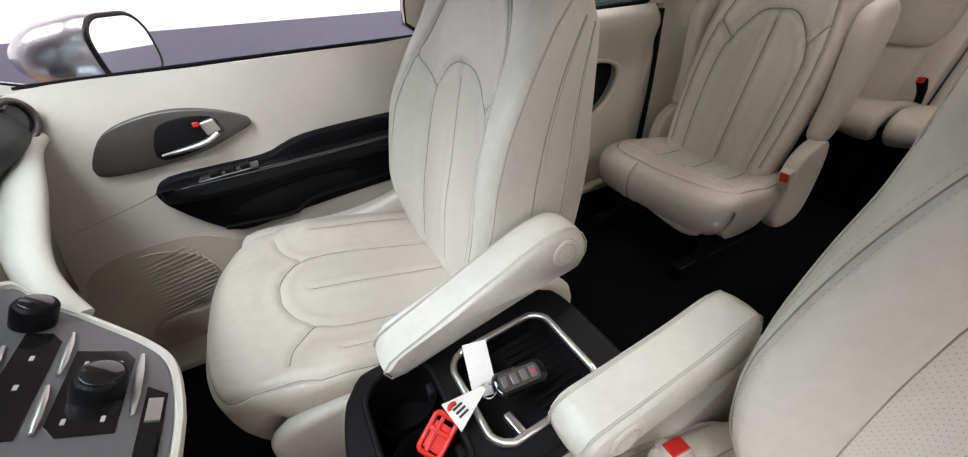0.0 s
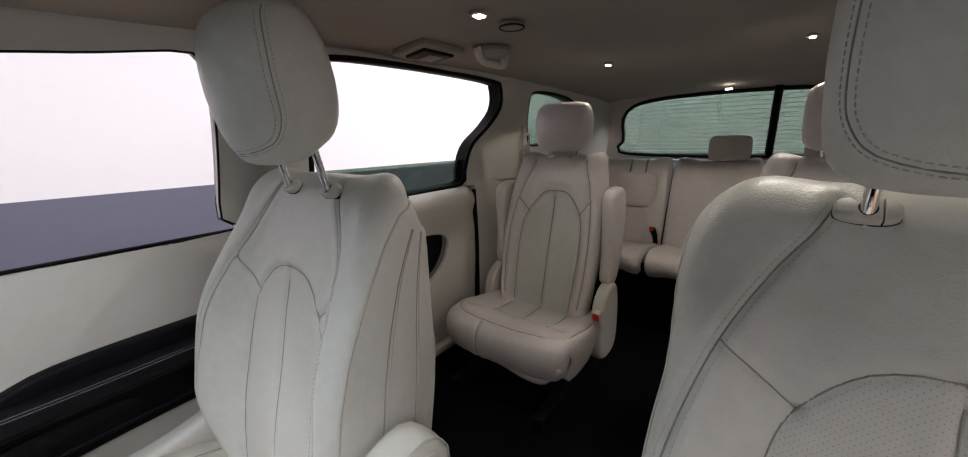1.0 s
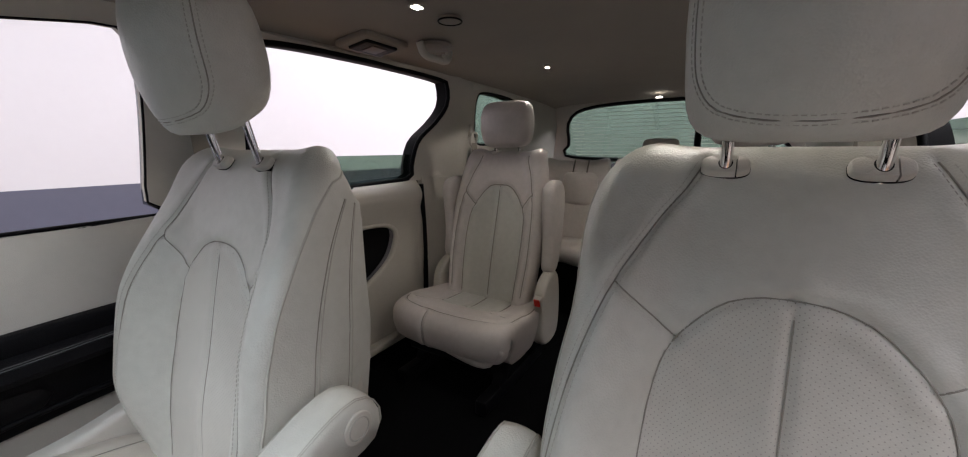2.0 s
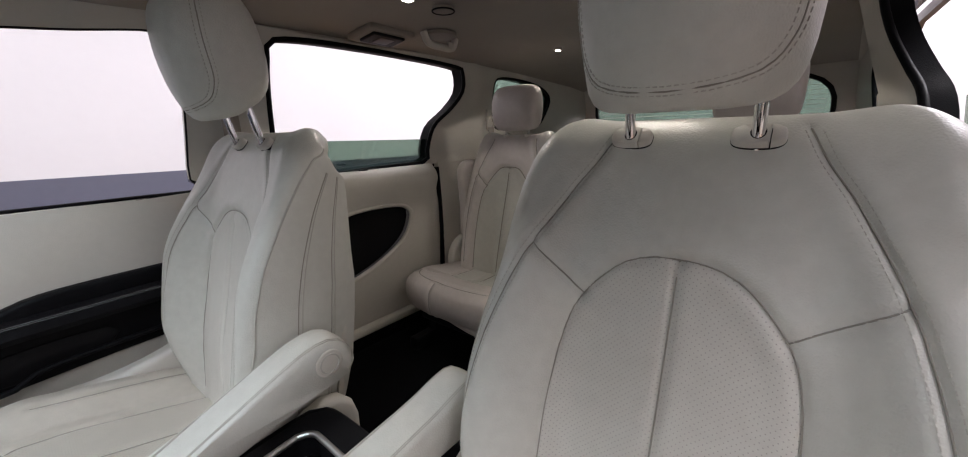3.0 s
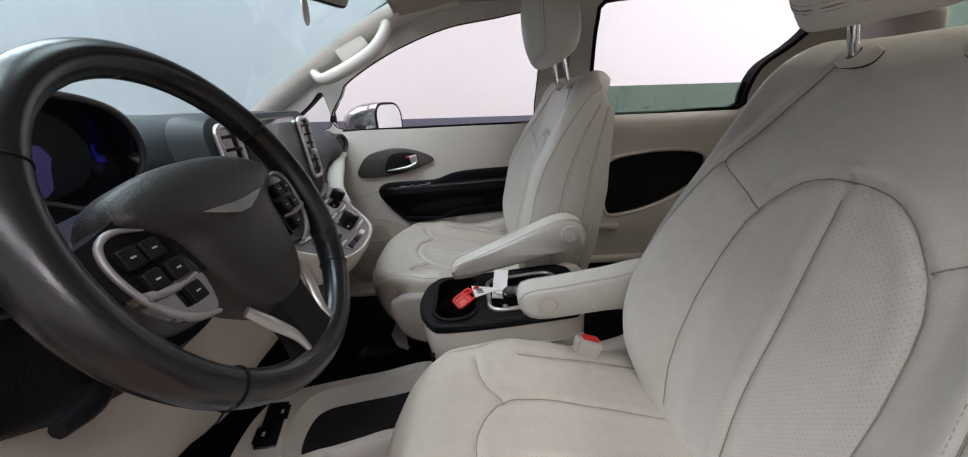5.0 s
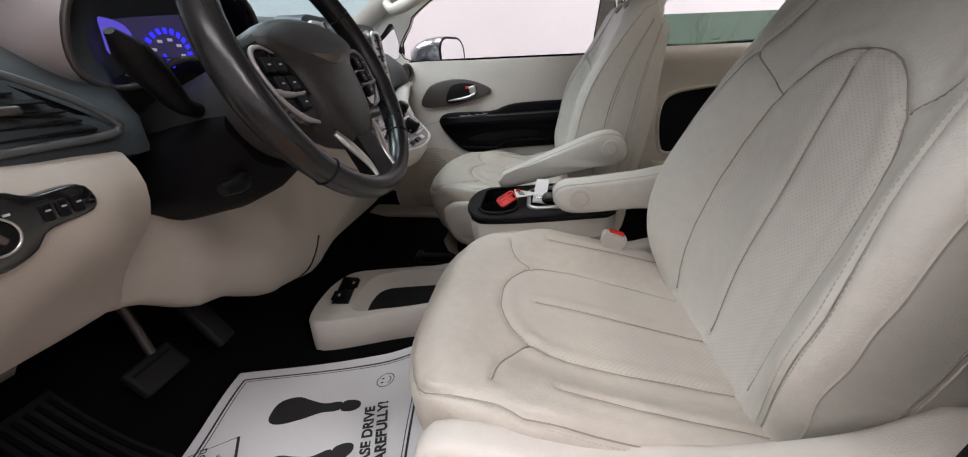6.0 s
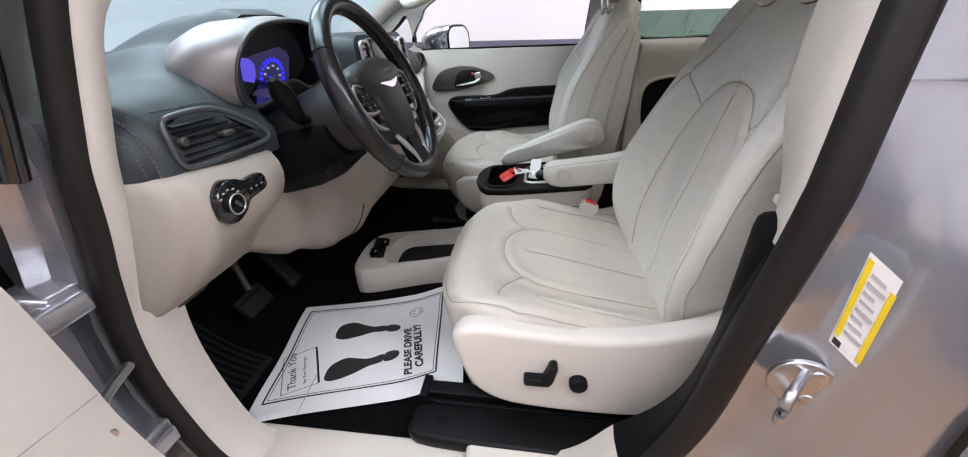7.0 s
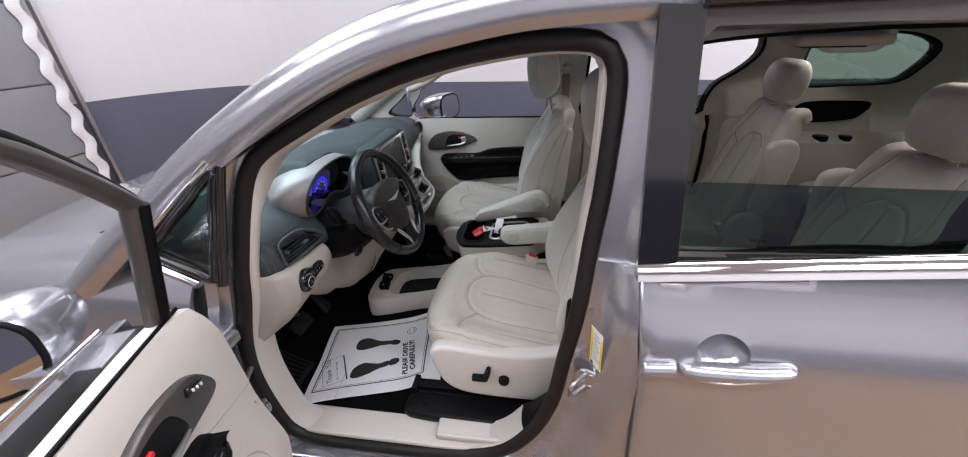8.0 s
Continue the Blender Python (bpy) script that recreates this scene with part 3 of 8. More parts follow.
    def grip(q0, q1, lift):
        rings = []
        for q in q0 + (q1 - q0) * (0.5 - 0.5 * np.cos(np.linspace(0, math.pi, 26))):
            e = (q - q0) / (q1 - q0)
            end = max(0.03, 1 - abs(2 * e - 1) ** 10) ** 0.5
            hz = (0.0195 - 0.006 * ease(q, 0.25, 1.0)) * end
            x, z, o = 0.29 + 0.285 * q, 1.028 + 0.028 * q, lift * math.sin(math.pi * min(1.0, max(0.0, e))) ** 0.6
            rings.append([(x, -0.984 - 0.028 * end * max(0.0, math.cos(t)) ** 0.8 - o, z + hz * math.sin(t)) for t in np.linspace(-1.5, 1.5, 9)] + [(x, -0.978 - o, z + hz * 0.8), (x, -0.978 - o, z - hz * 0.8)])
        return loft(rings)
    part("handle", grip(0.245, 1.0, 0.01), SILVER, sd)
    part("handle_base", grip(-0.01, 0.24, 0.0), SILVER, sd)
    part("handle_cup", loft([[(x, skin_y(z) + 0.002 + dy, z) for x, z in cup(k)] for k, dy in ((1.03, 0.0), (0.98, 0.01), (0.86, 0.024), (0.6, 0.034), (0.25, 0.038), (0.02, 0.038))], caps=False), SILVER, sd, "scooped handle recess")
    part("handle_chrome", tube([(0.385, -1.004, 1.022), (0.45, -1.016, 1.03), (0.545, -1.006, 1.04)], 0.0035, n=16), CHROME, sd)
    # outer skin on the far side, to close the car
    part("far_side_skin", sheet([(-0.86, 0.34), (2.5, 0.34), (2.5, 1.13), (-0.86, 1.06)], [], lambda a, b, d: (a, 0.96 - 0.06 * ease(b, 1.0, 1.13) - d, b), 0.2, 0.012), SILVER, body)
    part("rear_quarter_skin", sheet([(1.55, 0.34), (2.55, 0.34), (2.55, 1.30), (1.55, 1.28)], [], lambda a, b, d: (a, -0.95 + 0.05 * ease(b, 1.0, 1.3) + d, b), 0.2, 0.012), SILVER, body)
    part("tail_skin", box((0.03, 1.8, 0.85), (2.62, 0, 0.78), 0.01), SILVER, body)
    part("sill_skin", box((1.2, 0.06, 0.12), (-0.25, -0.9, 0.355), 0.02), SILVER, body)
    part("underbody", box((3.6, 1.8, 0.03), (0.85, 0, 0.33), 0), BLACK, body)
    part("firewall", box((0.03, 1.7, 0.75), (-1.3, 0, 0.72), 0), BLACK, body)
    for x in (-1.52, 1.57):
        for sgn in (-1, 1):
            w = part("wheel", loft([[(x + r * math.cos(a), sgn * y, 0.345 + r * math.sin(a)) for a in np.linspace(0, 2 * math.pi, 40, endpoint=False)] for r, y in ((0.24, 0.72), (0.325, 0.72), (0.345, 0.735), (0.345, 0.90), (0.325, 0.915), (0.24, 0.915))], caps=False), RUBBER, body, "black rubber tyre")
            part("rim", loft([[(x + r * math.cos(a), sgn * y, 0.345 + r * math.sin(a)) for a in np.linspace(0, 2 * math.pi, 40, endpoint=False)] for r, y in ((0.24, 0.75), (0.24, 0.905), (0.22, 0.91), (0.20, 0.88), (0.06, 0.89), (0.05, 0.90))]), SATIN, w, "silver alloy wheel rim")
    # striker and label on the pillar
    st = thing("door_striker", "zinc-plated steel door striker loop on the pillar", "door striker", (0.205, -0.9, 0.87))
    part("plate", disc((0.205, -0.904, 0.872), (-0.35, -1, 0), 0.034, 0.006), STEEL, st)
    part("loop", tube([(0.205, -0.9, 0.892), (0.17, -0.935, 0.892), (0.165, -0.94, 0.871), (0.17, -0.935, 0.85), (0.205, -0.9, 0.85)], 0.0055, n=30), STEEL, st)
    for dz in (0.018, -0.02):
        part("bolt", disc((0.214, -0.909, 0.872 + dz), (-0.35, -1, 0), 0.008, 0.006, n=12), STEEL, st)
    lb = thing("tyre_label", "white and yellow tyre pressure label on pillar", "label", (0.2, -0.9, 0.99))
    def lab(a0, a1, b0, b1, lift):
        return patch(lambda u, v: (0.205 + 0.026 * u - 0.006 * v, -(0.902 + lift) - 0.014 * u, 0.944 + 0.112 * v - 0.022 * u), np.linspace(a0, a1, 4), np.linspace(b0, b1, 6), (0, 0.001, 0))
    part("sheet", lab(0, 1, 0, 1, 0.004), WHITE, lb)
    part("band", lab(0, 0.16, 0.12, 0.95, 0.0055), YELLOW, lb)
    part("band", lab(0.84, 1, 0.05, 0.85, 0.0055), YELLOW, lb)
    for k in range(8):
        part("print", lab(0.24, 0.78 - 0.1 * (k % 3), 0.2 + k * 0.09, 0.235 + k * 0.09, 0.0055), GREYBAR, lb)
    part("print", lab(0.05, 0.3, 0.02, 0.09, 0.0055), INK, lb)


shell()


# ---- inside lining ----
def lining():
    # trim rim of the driver's doorway
    def trim_ring(off, dy):
        # flares away from the seat at the rear, stays shallow beside the dashboard
        row = []
        for i, (x, z) in enumerate(LOOP):
            rear = ease(x, 0.05, 0.12) * (1 - 0.9 * ease(z, 1.0, 1.2))
            front = ease(-x, 0.52, 0.6) * ease(z, 0.86, 0.98) * (1 - ease(z, 1.25, 1.38))
            p = LOOP[i] + LOOP_OUT[i] * (off + rear * 0.05 * -dy / 0.09)
            row.append((p[0], -(y_open(z) + dy * (1 - 0.65 * front)), p[1]))
        return row
    rings = [trim_ring(0.0, -0.006), trim_ring(-0.008, -0.012), trim_ring(-0.014, -0.03), trim_ring(-0.016, -0.06), trim_ring(-0.012, -0.09)]
    low = [i for i in range(len(LOOP)) if LOOP[i][0] > 0.05 and 0.56 < LOOP[i][1] < 1.03]
    k = (low[-1]) % len(LOOP)
    order = [(k + i) % len(LOOP) for i in range(len(LOOP) - len(low) + 2)]
    t = part("doorway_trim", loft([[r[i] for i in order] for r in rings], closed=False, caps=False), CREAM)
    tagged(t, "cream plastic trim round the driver's doorway", "trim", kind="structure")
    t = part("doorway_trim_low", loft([[r[i] for i in low] for r in rings], closed=False, caps=False), BLACK_SOFT)
    tagged(t, "black lower doorway trim beside the driver seat", "trim", kind="structure")
    sill = part("sill_plate", join(box((0.62, 0.1, 0.02), (-0.42, -0.81, 0.447), 0.008), box((0.32, 0.085, 0.03), (-0.07, -0.80, 0.47), 0.012), box((0.3, 0.012, 0.02), (-0.07, -0.845, 0.49), 0.005)), CREAM_GLOSS)
    tagged(sill, "pale plastic scuff plate along the door sill", "trim", kind="structure")
    # pillar cover behind the driver's doorway, cut off low
    pc = part("pillar_trim_driver", loft([[(0.172, -0.832 + d, z), (0.176, -0.86 + d, z), (0.20, -0.85 + d, z), (0.26, -0.80 + d, z), (0.33, -0.775 + d, z), (0.33, -0.76 + d, z), (0.24, -0.77 + d, z)] for z, d in ((0.995, 0.0), (1.2, 0.01), (1.4, 0.035), (1.6, 0.06))]), CREAM)
    tagged(pc, "cream upper pillar trim beside the driver seat", "trim", kind="structure")
    part("belt_button", join(box((0.022, 0.02, 0.04), (0.19, -0.80, 1.085), 0.007), box((0.012, 0.012, 0.012), (0.176, -0.797, 1.06), 0.004)), CREAM, pc, "cream belt height button")
    lc = part("pillar_trim_low", box((0.2, 0.05, 0.62), (0.25, -0.82, 0.74), 0.02), BLACK_SOFT)
    tagged(lc, "black lower pillar trim beside driver seat", "trim", kind="structure")
    up = [(-1.05, 1.13), (-0.70, 1.13), (0.1, 1.14), (0.34, 1.155), (1.0, 1.175), (2.5, 1.175), (2.5, 1.60), (1.2, 1.62), (-0.22, 1.62), (-0.44, 1.565), (-0.66, 1.45), (-0.83, 1.335)]
    front = smooth_line([(-0.675, 1.14), (-0.667, 1.29), (-0.61, 1.345), (-0.44, 1.435), (-0.24, 1.506), (-0.06, 1.535), (0.07, 1.557), (0.108, 1.55), (0.12, 1.52), (0.122, 1.40), (0.105, 1.2), (0.09, 1.15)], 60, True)
    slide = smooth_line([(0.335, 1.175), (0.32, 1.3), (0.325, 1.52), (0.37, 1.578), (0.693, 1.595), (1.1, 1.592), (1.16, 1.57), (1.165, 1.49), (1.1, 1.415), (1.0, 1.34), (0.965, 1.25), (0.955, 1.19), (0.8, 1.18)], 70, True)
    quart = smooth_line([(1.43, 1.333), (1.385, 1.42), (1.385, 1.53), (1.43, 1.572), (1.6, 1.582), (1.80, 1.57), (1.925, 1.535), (1.962, 1.49), (1.92, 1.41), (1.84, 1.347), (1.6, 1.333)], 50, True)
    slide_high = smooth_line([(x, z + 0.04 * float(ease(z, 1.4, 1.57))) for x, z in slide], 70, True)
    tri = smooth_line([(-0.89, 1.165), (-0.735, 1.155), (-0.745, 1.29), (-0.80, 1.25)], 30, True)
    def wall_y(x, z, s=1):
        y = 0.80 - 0.11 * max(0, z - 1.14) - ((0.032 + 0.2 * max(0, z - 1.38)) * ease(x, 0.45, 0.75) * (1 - ease(x, 1.35, 1.7)) if s < 0 else 0.0)
        y -= 0.045 * ease(x, 0.12, 0.34) + 0.01 * ease(x, 1.2, 1.6)
        y -= 0.03 * math.exp(-((x - 1.28) / 0.1) ** 2) + 0.015 * math.exp(-((x - 0.2) / 0.07) ** 2)
        return y
    for s, nm in ((1, "wall_inner_right"), (-1, "wall_inner_left")):
        o = up if s > 0 else [(0.30, 1.155), (1.0, 1.175), (2.5, 1.175), (2.5, 1.60), (1.2, 1.655), (0.30, 1.655)]
        hl = [front, slide, quart, tri] if s > 0 else [slide_high, quart]
        w = part(nm, sheet(o, hl, lambda a, b, d: (a, s * (wall_y(a, b, s) + d), b), 0.035, 0.03), CREAM)
        tagged(w, "cream moulded trim between the car's side windows", "wall trim", kind="structure")
        span = slide if s > 0 else slide_high
        for loop, nm2, m, tint, r in ((front, "window_front", CLEAR, 0, 0.004), (span, "window_side", PRIVACY, 1, 0.009), (quart, "window_quarter", PRIVACY, 1, 0.007), (tri, "window_corner", CLEAR, 0, 0.0035)):
            if loop is front or loop is tri:
                if s < 0:
                    continue
            win = thing(nm2, "black-edged car side window" + (", open" if loop is front else ", lowered" if loop is span else ", green tinted" if tint else ""), "car window", (float(loop[0][0]), s * 0.8, 1.2), kind="structure")
            part("seal", tube([(x, s * (wall_y(x, z, s) + 0.004), z) for x, z in loop], r, n=len(loop), sides=8, closed=True, smooth=False, up=(0, 1, 0.01)), BLACK_SOFT, win)
            mid = np.mean(loop, axis=0)
            if loop is front:
                continue
            part("reveal", loft([[(x, s * (wall_y(x, z, s) + d), z) for x, z in mid + (np.array(loop) - mid) * 0.993] for d in ((0.003, 0.064) if s > 0 else (0.003, 0.05))], caps=False), BLACK_SOFT, win)
            if loop is quart or loop is tri:
                p = part("pane", sheet(loop, [], lambda a, b, d: (a, s * (wall_y(a, b, s) + 0.016 + d), b), 0.2, 0.004), m, win)
                p.visible_shadow = False
            if loop is span and s > 0:
                low = [(0.30, 1.15), (0.30, 1.283), (1.03, 1.283), (0.98, 1.15)]
                p = part("pane", sheet(low, [], lambda a, b, d: (a, s * (wall_y(a, b) + 0.022 + d), b), 0.2, 0.004), m, win, "lowered green privacy glass")
                p.visible_shadow = False
    # black outer frame between the far windows
    o = part("outer_frame", sheet([(-1.0, 1.14), (2.5, 1.13), (2.5, 1.66), (-0.22, 1.66), (-0.46, 1.60), (-0.7, 1.47)], [front.mean(0) + (front - front.mean(0)) * (1.02, 1.09), slide, quart, tri], lambda a, b, d: (a, wall_y(a, b) + 0.035 + d, b), 0.08, 0.03), PIANO)
    tagged(o, "gloss black outer window surround on the passenger side", "window surround", kind="structure")
    # headliner
    def liner(u, v):
        edge = np.interp(u, [-0.45, 0.0, 2.5], [0.70, 0.745, 0.70])
        mid = np.interp(u, [-0.40, -0.2, 0.1, 0.6, 1.6, 2.2, 2.41], [1.565, 1.605, 1.625, 1.636, 1.632, 1.62, 1.605])
        return (u, v * edge, mid - (0.018 * abs(v) ** 4 + 0.008 * ease(abs(v), 0.9, 1.0)) * (1 if v > 0 else 0.1) + 0.006 * ease(-v, 0.6, 1.0))
    h = part("ceiling", patch(liner, np.linspace(-0.40, 2.41, 60), np.linspace(-1, 1, 41), (0, 0, 0.012)), FABRIC)
    tagged(h, "beige woven cloth car headliner", "ceiling", kind="structure")
    # kick panel and sill ahead of the passenger's door
    kp = part("kick_panel", sheet([(-1.2, 0.46), (-0.812, 0.46), (-0.812, 0.72), (-0.83, 0.98), (-1.2, 0.98)], [], lambda a, b, d: (a, 0.768 - 0.03 * ease(-a, 0.85, 1.1) + d, b), 0.05, 0.02), TAN)
    tagged(kp, "tan plastic kick panel ahead of the passenger door", "kick panel", kind="structure")
    far_sill = part("sill_plate_passenger", box((1.1, 0.14, 0.04), (-0.37, 0.71, 0.455), 0.012), TAN)
    tagged(far_sill, "tan plastic sill trim below the passenger door", "sill trim", kind="structure")
    # floor carpet
    fl = part("carpet", sheet([(-1.28, -0.80), (-0.74, -0.80), (2.55, -0.76), (2.55, 0.76), (-1.28, 0.80)], [], lambda a, b, d: (a, b, 0.455 + 0.25 * ease(-a, 0.85, 1.3) - d), 0.1, 0.03), CARPET)
    tagged(fl, "black carpet floor inside the minivan", "carpet", kind="structure")
    # lower side trims behind the front doors
    def slab(nm, pts, y0, label, cat, m=CREAM, s=1):
        q = part(nm, sheet(pts, [], lambda a, b, d: (a, s * (y0(a, b) + d), b), 0.04, 0.025), m)
        return tagged(q, label, cat, kind="structure")
    for s in (1, -1):
        if s > 0:
            slab("pillar_trim_mid", [(0.18, 0.47), (0.345, 0.47), (0.345, 1.165), (0.16, 1.16)], lambda a, b: 0.79 - 0.03 * ease(b, 0.5, 1.1) , "cream pillar trim between the side doors", "pillar trim", s=s)
        slab("quarter_trim", [(1.02, 0.47), (2.5, 0.47), (2.5, 1.19), (1.02, 1.19)], lambda a, b: 0.745 - 0.10 * ease(1.09 - b, 0.0, 0.03) * ease(a, 1.38, 1.46) - 0.02 * math.exp(-((a - 1.28) / 0.12) ** 2), "cream rear quarter trim panel", "quarter trim", s=s)
        pk = part("quarter_pocket", prism(smooth_line([(1.45, 1.243), (1.70, 1.256), (1.785, 1.243), (1.765, 1.195), (1.70, 1.157), (1.45, 1.148)], 30, True), "y", s * 0.727, s * 0.745, 0), BLACK_SOFT)
        tagged(pk, "black recessed panel in rear quarter trim", "trim panel", kind="structure")
        for x, r in ((1.58, 0.036), (1.70, 0.03)):
            ch = part("quarter_cup_holder", disc((x, s * 0.692, 1.081), (0, 0, 1), r, 0.03, n=28, bevel=0.004), BLACK)
            tagged(ch, "dark cup recess in the rear quarter ledge", "cup holder", kind="structure")
        d = thing("slide_door_trim", "cream sliding door panel with black recess", "door panel", (0.66, s * 0.73, 0.5), kind="structure")
        def sy(a, b):
            return 0.735 - 0.03 * ease(b, 1.0, 1.14) + 0.03 * ease(b, 1.14, 1.18) + 0.02 * ease(a, 0.93, 1.01)
        rec = smooth_line([(0.40, 0.97), (0.562, 1.022), (0.75, 1.025), (0.83, 1.0), (0.843, 0.955), (0.795, 0.872), (0.66, 0.795), (0.489, 0.748), (0.41, 0.77)], 50, True)
        part("panel", sheet([(0.34, 0.56), (1.01, 0.56), (1.01, 1.10), (0.985, 1.178), (0.34, 1.17)], [rec], lambda a, b, dd: (a, s * (sy(a, b) + dd), b), 0.03, 0.02), CREAM, d)
        part("recess", sheet(rec, [], lambda a, b, dd: (a, s * (0.775 + dd), b), 0.1, 0.006), BLACK, d)
        part("recess_rim", tube([(x, s * (sy(x, z) + 0.006), z) for x, z in rec], 0.01, n=50, sides=8, closed=True, smooth=False, up=(0, 1, 0.01)), CREAM, d)
        part("latch", box((0.035, 0.008, 0.006), (0.6, s * 0.70, 1.178), 0.002), BLACK, d)
        part("lower_ledge", box((0.66, 0.05, 0.03), (0.675, s * 0.735, 0.545), 0.01), CREAM_GLOSS, d)
        part("cup_pull", box((0.09, 0.03, 0.03), (0.43, s * 0.725, 0.70), 0.012), CREAM, d)
        part("door_gap", tube([(1.015, s * 0.745, 0.5), (1.02, s * 0.742, 0.9), (1.0, s * 0.735, 1.16)], 0.012, n=20), BLACK_SOFT, d)
    # tailgate with its window
    rw = [(x, z) for x, z in smooth_line([(-0.60, 1.24), (0.60, 1.24), (0.635, 1.35), (0.61, 1.50), (0.45, 1.575), (0, 1.595), (-0.45, 1.575), (-0.61, 1.50), (-0.635, 1.35)], 60, True)]
    gx = lambda z: 2.66 - 0.28 * ease(z, 1.1, 1.75)
    t = thing("tailgate", "tailgate lining with tinted heated rear window", "tailgate", (2.6, 0, 0.5), kind="structure")
    part("lining", sheet([(-0.78, 0.46), (0.78, 0.46), (0.78, 1.3), (0.72, 1.62), (-0.72, 1.62), (-0.78, 1.3)], [rw], lambda a, b, d: (gx(b) + d, a, b), 0.06, 0.02), CREAM, t)
    p = part("pane", sheet(rw, [], lambda a, b, d: (gx(b) + 0.012 + d, a, b), 0.2, 0.004), PRIVACY, t, "green tinted rear glass")
    p.visible_shadow = False
    for k in range(14):
        z = 1.26 + k * 0.0235
        w = 0.6 - 0.1 * ease(z, 1.5, 1.6)
        part("heater_line", tube([(gx(z) + 0.009, -w, z), (gx(z) + 0.009, w, z)], 0.0012, n=3, sides=4, smooth=False), SEAM, t)
    part("seal", tube([(gx(z) + 0.002, y, z) for y, z in rw], 0.012, n=60, sides=8, closed=True, smooth=False, up=(1, 0, 0.01)), BLACK_SOFT, t)
    part("centre_post", tube([(gx(1.24) - 0.03, -0.2, 1.24), (gx(1.59) - 0.03, -0.21, 1.6)], 0.02, n=6), BLACK_SOFT, t)
    # windscreen
    ws = thing("windscreen", "raked green-tinted windscreen", "windscreen", (-0.8, 0, 1.2), kind="structure")
    def screen(u, v):
        x = np.interp(v, [0, 0.25, 0.5, 0.75, 1], [-1.16, -0.93, -0.73, -0.53, -0.33])
        z = np.interp(v, [0, 0.25, 0.5, 0.75, 1], [1.115, 1.275, 1.405, 1.52, 1.61])
        w = np.interp(v, [0, 1], [0.80, 0.70])
        return (x - 0.10 * (1 - u * u) * (1 - 0.3 * v), u * w, z + 0.03 * (1 - u * u))
    p = part("pane", patch(screen, np.linspace(-1, 1, 25), np.linspace(0, 1, 13), (-0.004, 0, 0.003)), SCREENGLASS, ws)
    p.visible_shadow = False
    part("frit", tube([screen(1, v) for v in np.linspace(0, 1, 9)] + [screen(u, 1) for u in np.linspace(0.9, -0.9, 9)] + [screen(-1, v) for v in np.linspace(1, 0, 9)], 0.009, n=80, sides=8), BLACK, ws)
    # windscreen pillar linings
    for s in (1, -1):
        a = part("pillar_trim_front", loft([[(x + 0.015, s * (y - 0.02), z - 0.028), (x, s * (y - 0.052), z + 0.004), (x - 0.02, s * (y - 0.05), z + 0.028), (x - 0.03, s * (y + 0.02), z + 0.03), (x + 0.02, s * (y + 0.03), z - 0.03)] for x, y, z in
            smooth_line([(-1.10, 0.79, 1.13), (-0.93, 0.785, 1.255), (-0.74, 0.772, 1.38), (-0.55, 0.757, 1.488), (-0.36, 0.742, 1.57), (-0.2, 0.735, 1.605)], 24)]), CREAM)
        tagged(a, "cream windscreen pillar trim", "pillar trim", kind="structure")
    g = thing("grab_handle", "cream moulded grab handle on the windscreen pillar", "grab handle", (-0.6, 0.72, 1.45))
    part("bar", tube([(-0.745, 0.735, 1.36), (-0.70, 0.70, 1.335), (-0.60, 0.685, 1.37), (-0.50, 0.69, 1.43), (-0.455, 0.71, 1.50), (-0.47, 0.735, 1.54)], [0.016, 0.024, 0.024, 0.024, 0.019], n=40, sides=14), CREAM, g)
    part("cover", box((0.12, 0.02, 0.06), (-0.59, 0.725, 1.44), 0.01, turn=(0, -32, 0)), CREAM, g)


lining()


